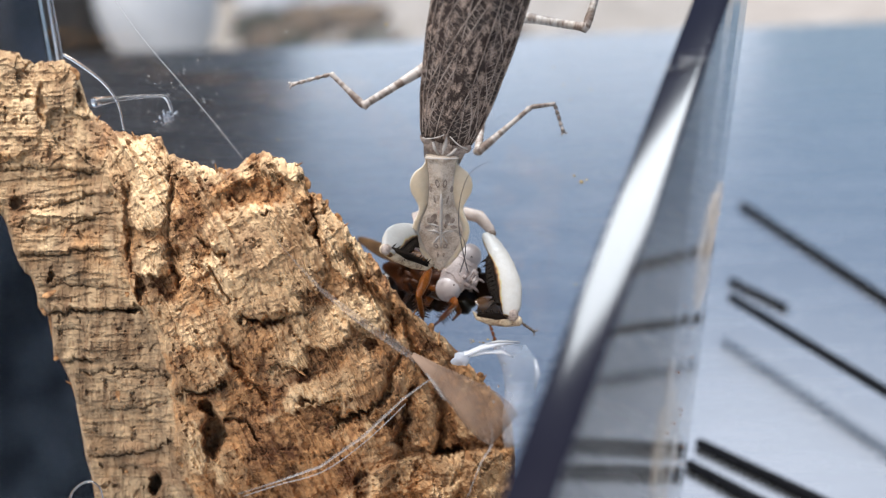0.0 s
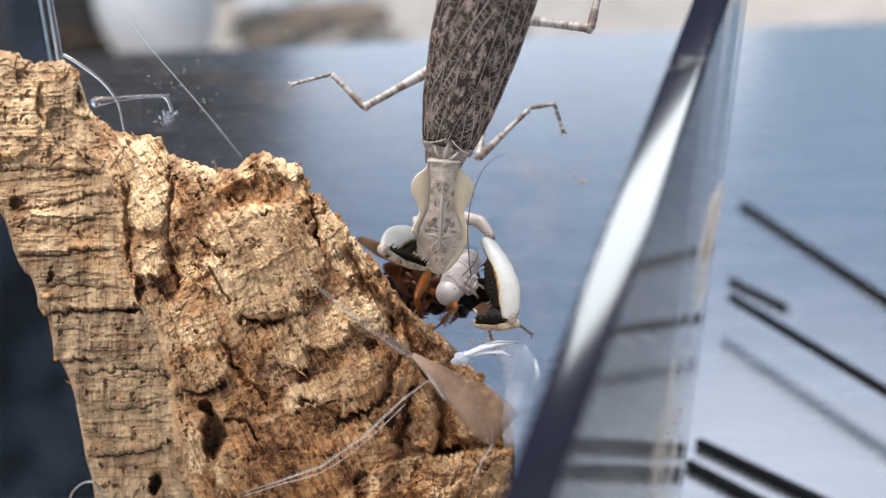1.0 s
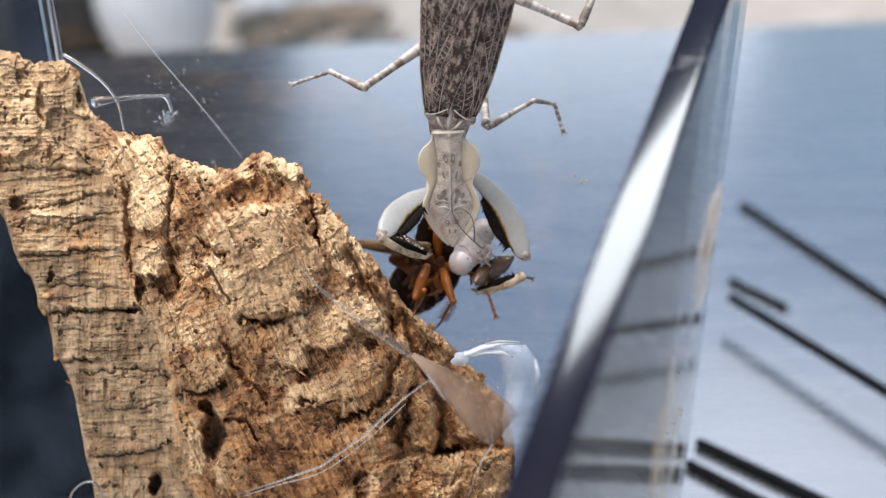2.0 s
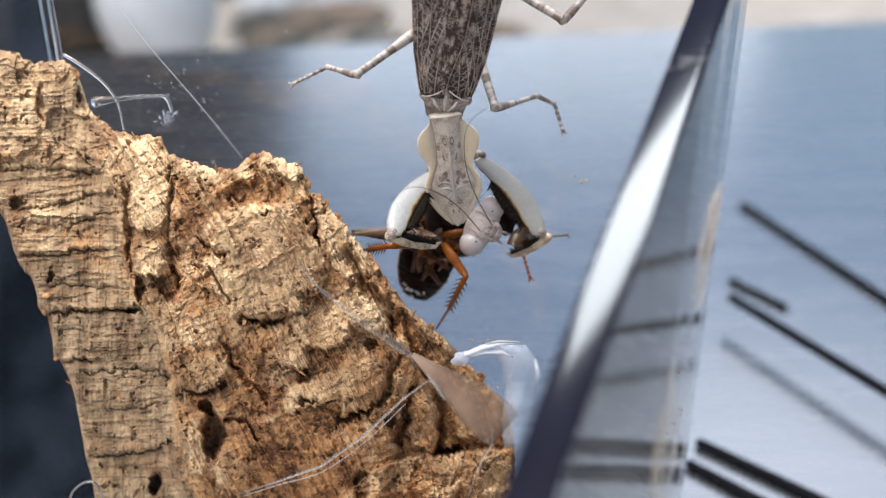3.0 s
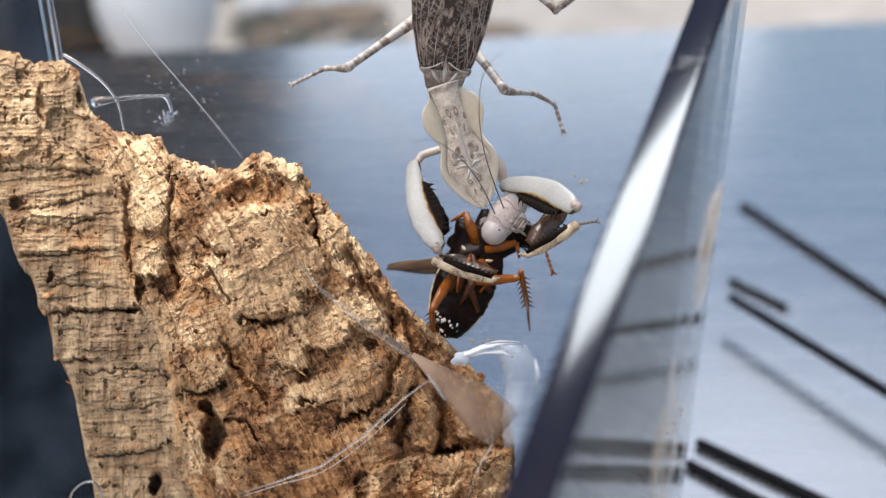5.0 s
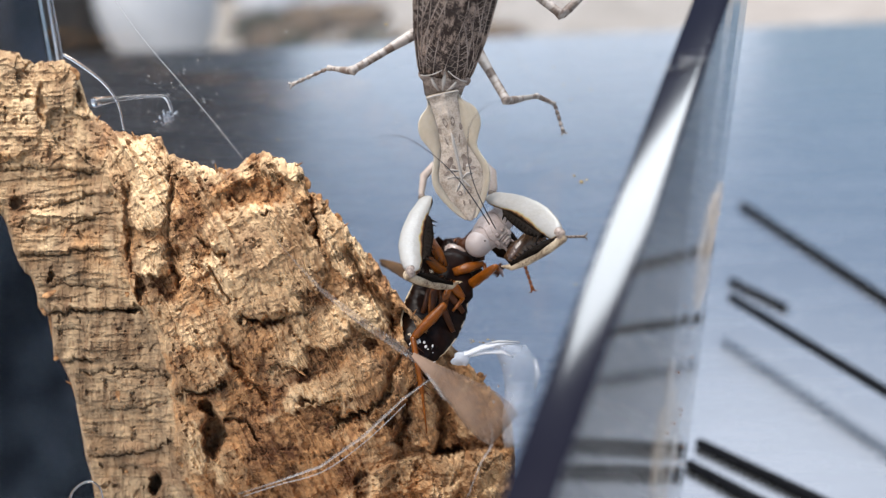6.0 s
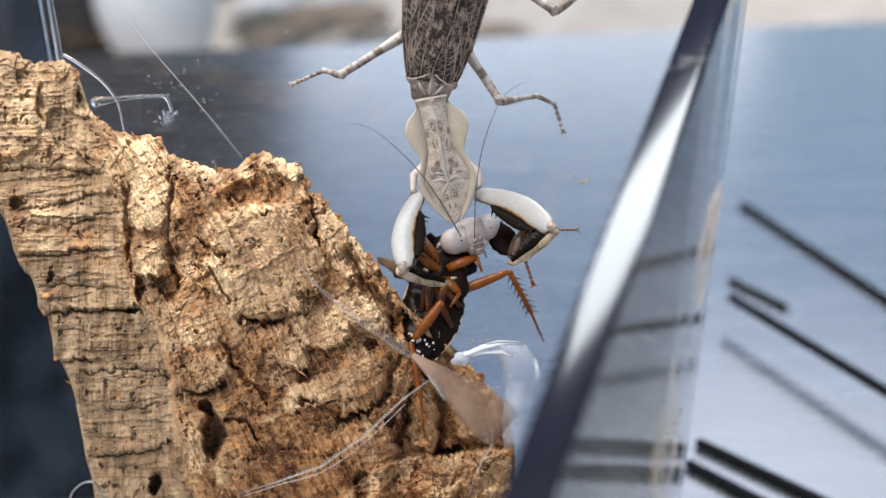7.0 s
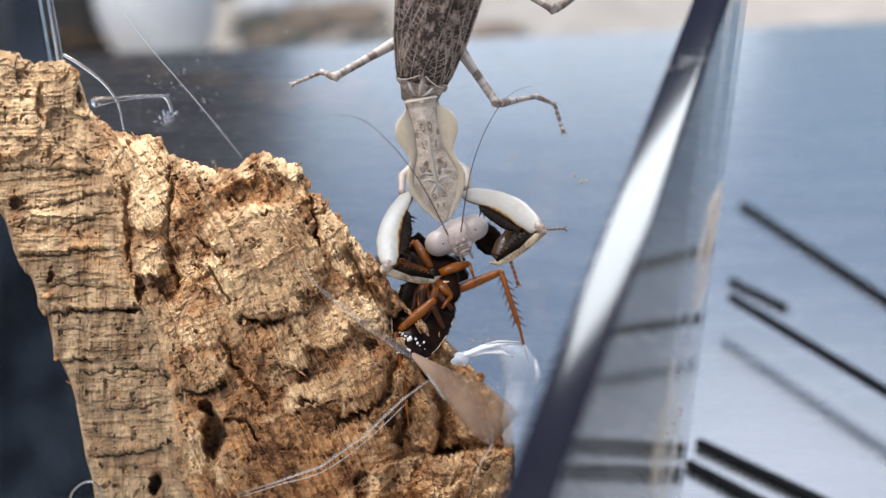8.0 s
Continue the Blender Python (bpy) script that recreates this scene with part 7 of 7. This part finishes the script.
PREY_TIBIA_L = [
    (0, -4.9, -9.3, -3.5, -16.4), (0.5, -4.7, -8.7, -3.3, -16.0), (1, -5.3, -9.7, -3.7, -16.4), (1.3, -4.5, -8.5, -4.9, -14.8),
    (1.5, -2.3, -9.7, -3.5, -15.6), (1.7, -2.5, -10.5, -3.3, -16.4), (2.8, -10.6, 1.0, -17.6, -0.2), (3, -10.8, 0.6, -17.8, -0.6),
    (3.5, -11.4, 0.2, -18.4, -1.0), (4, -1.9, -3.2, -0.9, -6.4), (4.2, -2.0, -2.4, -1.0, -5.6), (4.5, -2.2, -2.4, -1.2, -5.6),
    (4.6, -2.5, -5.4, -4.1, -12.5), (4.7, -1.3, -8.5, -2.9, -15.6), (5.8, -5.8, -17.6, -2.6, -36.2), (6, -6.0, -17.8, -2.8, -36.4),
    (6.5, -6.0, -18.2, -2.8, -36.8), (7, -6.4, -18.8, -3.2, -37.4), (7.5, -7.0, -18.4, -3.8, -37.0), (8, -9.5, -16.9, -6.3, -35.5)]
PREY_WING = [
    (0, -9.5, -1.0, -16.8, 2.9), (0.5, -9.5, -1.0, -16.8, 2.9), (1, -9.5, -1.0, -16.8, 2.9), (1.3, -4.4, -0.5, -18.0, 1.8),
    (1.5, -4.4, -0.5, -18.0, 1.8), (1.7, -3.8, 0.1, -18.0, 2.4), (2.8, -0.5, 2.9, -18.8, 4.4), (3, -1.0, 2.9, -19.4, 4.4),
    (3.5, -1.6, 1.8, -19.1, 4.4), (4, -2.7, 1.8, -13.4, -1.2), (4.2, -3.8, 2.4, -14.0, -2.1), (4.5, -5.0, 2.4, -14.6, -1.6),
    (4.6, -2.1, 1.2, -15.7, 1.0), (4.7, 1.8, 0.1, -10.6, -1.0), (5.8, -1.6, -6.7, -12.3, -1.6), (6, -1.6, -6.7, -12.3, -1.6),
    (6.5, -1.6, -6.7, -12.3, -1.6), (7, -2.1, -6.7, -12.7, -1.2), (7.5, -1.6, -6.7, -11.8, -1.2), (8, -2.7, -6.7, -13.1, -1.0),]
SHARD_R = [
    (0, 6.4, -11.4, 13.5, -11.1), (0.5, 6.8, -10.6, 13.9, -9.9), (1, 6.2, -13.0, 13.1, -11.5), (1.3, 8.8, -7.5, 15.1, -6.4),
    (1.5, 10.3, -5.9, 17.4, -4.0), (1.7, 5.2, -7.9, 13.5, -3.6), (2.8, 12.7, 0.8, 19.2, 5.4), (3, 13.5, 0.4, 19.4, 5.8), (3.5, 11.5, -2.0, 18.2, 2.9),
    (4, 10.3, 3.2, 16.6, 7.8), (4.2, 9.2, 6.3, 16.2, 12.1), (4.5, 9.2, 7.1, 15.7, 12.5), (4.6, 15.1, 4.3, 21.8, 13.3), (4.7, 17.4, 2.4, 25.7, 11.4),
    (5.8, 12.7, -1.2, 21.8, 6.0), (6, 12.7, -2.4, 22.3, 5.7), (6.5, 12.3, -2.8, 22.0, 5.3), (7, 13.5, -1.6, 20.7, 7.3), (7.5, 13.5, -3.2, 21.9, 4.9),
    (8, 10.3, -1.6, 18.2, 7.3),]
SCRAP_R = [
    (0, 7.9, -4.4, 7.2, -10.8), (0.5, 8.5, -3.3, 7.6, -10.0), (1, 7.8, -5.6, 7.0, -12.4), (1.3, 10.3, 0.3, 9.5, -6.9), (1.5, 10.9, 1.8, 11.1, -5.3),
    (1.7, 5.7, 2.5, 6.0, -7.3), (2.8, 9.9, 9.2, 13.5, 1.4), (3, 10.0, 9.5, 14.3, 1.0), (3.5, 9.4, 7.3, 12.3, -1.3), (4, 8.0, 10.9, 11.1, 3.8),
    (4.2, 7.2, 13.6, 9.9, 6.9), (4.5, 7.3, 14.4, 9.9, 7.7), (4.6, 13.1, 9.9, 15.9, 5.0), (4.7, 14.6, 8.0, 18.2, 3.0), (5.8, 10.3, 5.1, 13.5, -0.6),
    (6, 10.8, 4.1, 13.5, -1.7), (6.5, 10.2, 3.9, 13.1, -2.1), (7, 9.6, 4.9, 14.3, -1.0), (7.5, 10.7, 3.3, 14.3, -2.5), (8, 6.9, 4.9, 11.1, -1.0),]
SHARD_L = [
    (0, -2.5, -2.5, -11.4, 1.3), (0.5, -2.9, -2.1, -11.7, 1.7), (1, -2.9, -2.5, -11.7, 1.3), (1.3, -2.9, -0.2, -11.4, 2.9),
    (1.5, -3.7, -0.6, -11.7, 3.3), (1.7, -3.3, -1.0, -12.1, 3.7), (2.8, -1.1, 2.6, -10.3, 3.7), (3, -0.7, 2.0, -10.3, 3.9),
    (3.5, -2.3, 1.0, -11.5, 3.3), (4, -4.5, 3.4, -14.1, 5.7), (4.2, -3.7, 5.0, -14.5, 6.9), (4.5, -3.7, 5.0, -14.9, 6.9), (4.6, 1.4, 2.2, -9.0, 5.3),
    (4.7, 12.5, -2.9, 0.1, 1.3), (5.8, 1.8, -5.3, -7.0, -3.0), (6, 2.6, -6.1, -6.6, -3.8), (6.5, 1.8, -6.5, -7.0, -4.2), (7, 1.0, -5.7, -8.2, -3.0),
    (7.5, 1.8, -6.9, -7.4, -4.2), (8, -0.9, -4.9, -11.4, -2.6),]
SCRAP_L = [
    (0, -2.9, 0.9, -4.9, -2.3), (0.5, -3.3, 1.3, -5.3, -1.9), (1, -2.9, 0.2, -5.3, -2.3), (1.3, -2.5, 4.1, -5.3, 0.1), (1.5, -2.1, 4.9, -6.1, -0.3),
    (1.7, -1.3, 6.5, -5.7, -0.7), (2.8, -0.5, 11.6, -3.5, 2.8), (3, -0.5, 12.0, -3.1, 2.3), (3.5, -1.7, 10.0, -4.7, 1.3), (4, -3.3, 11.6, -6.9, 3.6),
    (4.2, -2.9, 13.6, -6.1, 5.2), (4.5, -4.1, 14.0, -6.1, 5.2), (4.6, -4.7, 12.4, -0.9, 2.4), (4.7, -5.0, 14.3, 10.1, -2.7),
    (5.8, -2.9, 2.9, -0.5, -5.1), (6, -2.1, 2.1, 0.2, -5.8), (6.5, -2.9, 2.1, -0.5, -6.2), (7, -3.7, 2.9, -1.3, -5.4), (7.5, -2.9, 1.7, -0.5, -6.6),
    (8, -6.1, 2.9, -3.3, -4.7),]
GNAWED = [
    (0, 1.4, -7.2, -6.8, -5.2), (0.5, 2.1, -6.7, -6.5, -4.8), (1, 1.4, -8.1, -6.9, -5.5), (1.3, 3.2, -4.5, -5.6, -2.8), (1.5, 3.9, -3.4, -5.4, -2.5),
    (1.7, 3.5, -3.0, -5.9, -2.5), (2.8, 6.4, 1.8, -3.3, 1.4), (3, 6.1, 2.1, -3.5, 1.2), (3.5, 4.6, 0.3, -5.0, -0.1), (4, 3.6, 5.4, -6.7, 3.4),
    (4.2, 2.9, 9.6, -7.3, 6.1), (4.5, 1.8, 10.0, -8.2, 6.3), (4.6, 7.7, 10.7, -2.3, 4.9), (4.7, 11.6, 7.0, 3.7, 0.3), (5.8, 7.2, 2.4, -1.6, -3.0),
    (6, 7.7, 1.7, -1.3, -3.7), (6.5, 6.4, 1.6, -2.4, -3.9), (7, 3.0, 1.6, -5.0, -3.1), (7.5, 3.9, 0.0, -4.3, -4.5), (8, 0.1, 1.3, -8.2, -2.8),]
HELD_LEG = [
    (0, 2.2, -6.4, -2.5, -8.8), (0.5, 2.9, -5.9, -1.8, -8.3), (1, 2.2, -7.3, -2.5, -9.6), (1.3, 4.0, -3.7, -0.7, -6.1), (1.5, 4.7, -2.6, 0.0, -4.9),
    (1.7, 4.3, -2.3, -0.4, -4.6), (2.8, 7.2, 2.6, 2.4, 0.2), (3, 6.9, 2.9, 2.1, 0.5), (3.5, 5.4, 1.1, 0.7, -1.3), (4, 4.4, 6.2, -0.3, 3.9),
    (4.2, 3.7, 10.4, -1.0, 8.0), (4.5, 2.6, 10.8, -2.1, 8.4), (4.6, 8.5, 11.5, 3.7, 9.1), (4.7, 12.4, 7.8, 7.7, 5.4), (5.8, -3.7, -1.0, 1.2, -4.7),
    (6, -3.3, -1.7, 1.6, -5.5), (6.5, -3.7, -2.1, 1.2, -5.9), (7, -4.9, -1.0, 0.0, -4.7), (7.5, -4.1, -2.1, 0.8, -5.9), (8, -8.8, -2.4, -2.6, -5.0)]
PREY_FOOT = [
    (0, 9.2, -14.5, 10.8, -19.4), (0.5, 9.6, -13.6, 11.2, -18.5), (1, 9.0, -15.7, 10.6, -20.6), (1.3, 11.4, -10.3, 12.9, -15.2),
    (1.5, 13.2, -8.5, 14.7, -13.4), (1.7, 8.4, -9.8, 10.0, -14.7), (2.8, 15.3, -1.0, 16.9, -5.9), (3, 16.0, -1.1, 17.5, -6.0),
    (3.5, 14.2, -3.7, 15.8, -8.6), (4, 12.9, 1.4, 14.5, -3.5), (4.2, 12.0, 4.9, 13.6, -0.0), (4.5, 11.8, 5.6, 13.4, 0.7),
    (4.6, 17.8, 3.9, 19.4, -1.0), (4.7, 20.6, 1.9, 22.2, -3.0), (5.8, 16.1, -2.2, 17.7, -7.1), (6, 16.3, -3.1, 17.9, -8.0),
    (6.5, 15.9, -3.5, 17.5, -8.4), (7, 16.4, -2.1, 18.0, -7.0), (7.5, 16.7, -3.9, 18.3, -8.8), (8, 13.4, -2.1, 15.0, -7.0),]


def swung(rows, start, end):
    """Adds the swing of the body between 6.5 and 7 s, which a limb's two ends follow each in its own share."""
    if any(6.5 < r[0] < 7 for r in rows):
        return rows
    a, b = [r for r in rows if r[0] == 6.5][0], [r for r in rows if r[0] == 7][0]
    mid = [(x + y) / 2 for x, y in zip(a, b)]
    return sorted(rows + [(6.75, mid[1] + 2.9 * start, mid[2] + 0.3 * start, mid[3] + 2.9 * end, mid[4] + 0.3 * end)])


PRONOTUM, THORAX, HEAD, ANTENNA_R, ANTENNA_L = [swung(r, 1, 1) for r in (PRONOTUM, THORAX, HEAD, ANTENNA_R, ANTENNA_L)]
FEMUR_R, FEMUR_L, TIBIA_R, TIBIA_L, TARSUS_R, COXA_R, COXA_L = [swung(r, 1, 1) for r in (FEMUR_R, FEMUR_L, TIBIA_R, TIBIA_L, TARSUS_R, COXA_R, COXA_L)]
MID_FEMUR_L, MID_TIBIA_L, MID_TARSUS_L = swung(MID_FEMUR_L, 1, 0.35), swung(MID_TIBIA_L, 0.35, 0.1), swung(MID_TARSUS_L, 0.1, 0)
MID_FEMUR_R, MID_TIBIA_R, MID_ANKLE_R = swung(MID_FEMUR_R, 1, 0.35), swung(MID_TIBIA_R, 0.35, 0.1), swung(MID_ANKLE_R, 0.1, 0)
HIND_FEMUR_R, HIND_TIBIA_R = swung(HIND_FEMUR_R, 1, 0.5), swung(HIND_TIBIA_R, 0.5, 0)
PREY, PREY_WING, PREY_FEMUR_L, PREY_TIBIA_L, PREY_FOOT = [swung(r, 1, 1) for r in (PREY, PREY_WING, PREY_FEMUR_L, PREY_TIBIA_L, PREY_FOOT)]
SHARD_R, SCRAP_R, SHARD_L, SCRAP_L, GNAWED, HELD_LEG = [swung(r, 1, 1) for r in (SHARD_R, SCRAP_R, SHARD_L, SCRAP_L, GNAWED, HELD_LEG)]


def at_times(rows, times):
    """Rows for other times, by going straight from row to row."""
    had = [r[0] for r in rows]
    return [(t, *(float(np.interp(t, had, [r[k] for r in rows])) for k in range(1, len(rows[0])))) for t in times]


def prey_space(rows_of_prey, rows_world):
    """Poses of the prey's legs in the prey's own space."""
    return [(t, a.inverted() @ b) for (t, a), (t2, b) in zip(rows_of_prey, rows_world)]


def motions():
    walk(pronotum, stance(PRONOTUM, 26.4, 4.0, -1.0))
    tip = far_end(PRONOTUM, 26.4, 4.0, -1.0)
    walk(thorax, stance(THORAX, 23.7, 4.0))
    walk(head, stance(HEAD, 10.4, [z - 2.6 for z in tip], -1.0))
    walk(antenna_right, stance(ANTENNA_R, 37, [z + 0.4 for z in tip], 1.0))
    walk(antenna_left, stance(ANTENNA_L, 37, [z + 0.4 for z in tip], 1.0))
    root = [0.55 * z - 4.5 for z in tip]
    for thigh, shin, hip, rows_t, rows_s, rows_h in ((fore_right, tibia_right, coxa_right, FEMUR_R, TIBIA_R, COXA_R), (fore_left, tibia_left, coxa_left, FEMUR_L, TIBIA_L, COXA_L)):
        walk(thigh, stance(rows_t, 20.8, root, 1.0))
        knee = far_end(rows_t, 20.8, root, 1.0)
        walk(shin, stance(rows_s, 14.2, knee, -1.0))
        walk(hip, stance(rows_h, 10.2, [min(a, b - 4.5) for a, b in zip(near_end(rows_h, 10.2, root, 1.0), root)], 1.0))
    wrist = far_end(FEMUR_R, 20.8, root, 1.0)
    walk(tarsus_right, stance(TARSUS_R, 4.6, wrist, -1.0))
    # the standing legs hang from feet that stay where they are
    ankle = near_end(MID_TARSUS_L, 9.2, -11.0, -1.0)
    knee = near_end(MID_TIBIA_L, 9.4, ankle, -1.0)
    walk(mid_tarsus_left, stance(MID_TARSUS_L, 9.2, ankle, -1.0))
    walk(mid_tibia_left, stance(MID_TIBIA_L, 9.4, knee, -1.0))
    walk(mid_femur_left, stance(MID_FEMUR_L, 21.2, near_end(MID_FEMUR_L, 21.2, knee, 1.0), 1.0))
    ankle = near_end(MID_ANKLE_R, 5.3, -13.0, -1.0)
    knee = near_end(MID_TIBIA_R, 14.4, ankle, -1.0)
    walk(ankle_right, stance(MID_ANKLE_R, 5.3, ankle, -1.0))
    walk(mid_tibia_right, stance(MID_TIBIA_R, 14.4, knee, -1.0))
    walk(mid_femur_right, stance(MID_FEMUR_R, 19.0, near_end(MID_FEMUR_R, 19.0, knee, 1.0), 1.0))
    walk(hind_femur, stance(HIND_FEMUR_R, 24.6, near_end(HIND_FEMUR_R, 24.6, -5.0, 1.0), 1.0))
    walk(hind_tibia, stance(HIND_TIBIA_R, 13.0, -5.0, -1.0))
    # the prey, and its limbs in its own space
    def leaning(t):
        return -1.0 if t < 5 else 0.9

    p = stance(PREY, 26.0, [z - 7.0 for z in tip], leaning)
    walk(prey, [(t, SHEET @ m) for t, m in p])
    for k, wing in enumerate(prey_wings):
        walk(wing, prey_space(p, stance([(t, a, b, c, d - 2.2 * k) for t, a, b, c, d in PREY_WING], 18.5, [z - 7.0 for z in tip], -1.0)))
    walk(shard_right, prey_space(p, stance(SHARD_R, 11.5, [z - 2.0 for z in tip], -1.0)))
    walk(shard_left, prey_space(p, stance(SHARD_L, 12.5, [z - 3.2 for z in tip], -1.0)))
    walk(scrap_right, prey_space(p, stance(SCRAP_R, 8, [z - 6.0 for z in tip], -1.0)))
    walk(scrap_left, prey_space(p, stance(SCRAP_L, 10, [z - 6.5 for z in tip], -1.0)))
    walk(gnawed, prey_space(p, stance(GNAWED, 13.0, [z - 7.5 for z in tip], -0.3)))
    held = [z - 9.0 if row[0] < 5 else 0.55 * z - 1.5 for z, row in zip(tip, HELD_LEG)]
    walk(held_leg, prey_space(p, stance(HELD_LEG, 7.0, held, -1.0)))
    walk(prey_foot, prey_space(p, stance(PREY_FOOT, 5.4, [z - 3.5 for z in tip], -1.0)))
    w = [0.6 * z + (1.0 if row[0] < 5 else 4.5) for z, row in zip(tip, PREY)]
    walk(prey_femur_left, prey_space(p, stance(PREY_FEMUR_L, 8.2, w, 1.0)))
    walk(prey_tibia_left, prey_space(p, stance(PREY_TIBIA_L, 19.0, far_end(PREY_FEMUR_L, 8.2, w, 1.0), -1.0)))
    # the free leg kicks more often than the body moves
    times = [row[0] for row in PREY_FEMUR_R]
    depth = [z for t, z in at_times([(row[0], z) for row, z in zip(PREY, tip)], times)]
    q = stance(at_times(PREY, times), 26.0, [z - 7.0 for z in depth], leaning)
    w = [z - (9.5 if t < 2 else 4.5) for z, t in zip(depth, times)]
    walk(prey_femur_right, prey_space(q, stance(PREY_FEMUR_R, 11.2, w, 1.0)))
    walk(prey_tibia_right, prey_space(q, stance(PREY_TIBIA_R, 20.5, far_end(PREY_FEMUR_R, 11.2, w, 1.0), -1.0)))


mid_tarsus_right.matrix_basis = stance([(0, 22.3, 29.0, 24.1, 23.3)], 6.2, -13.0, -0.5)[0][1]
motions()
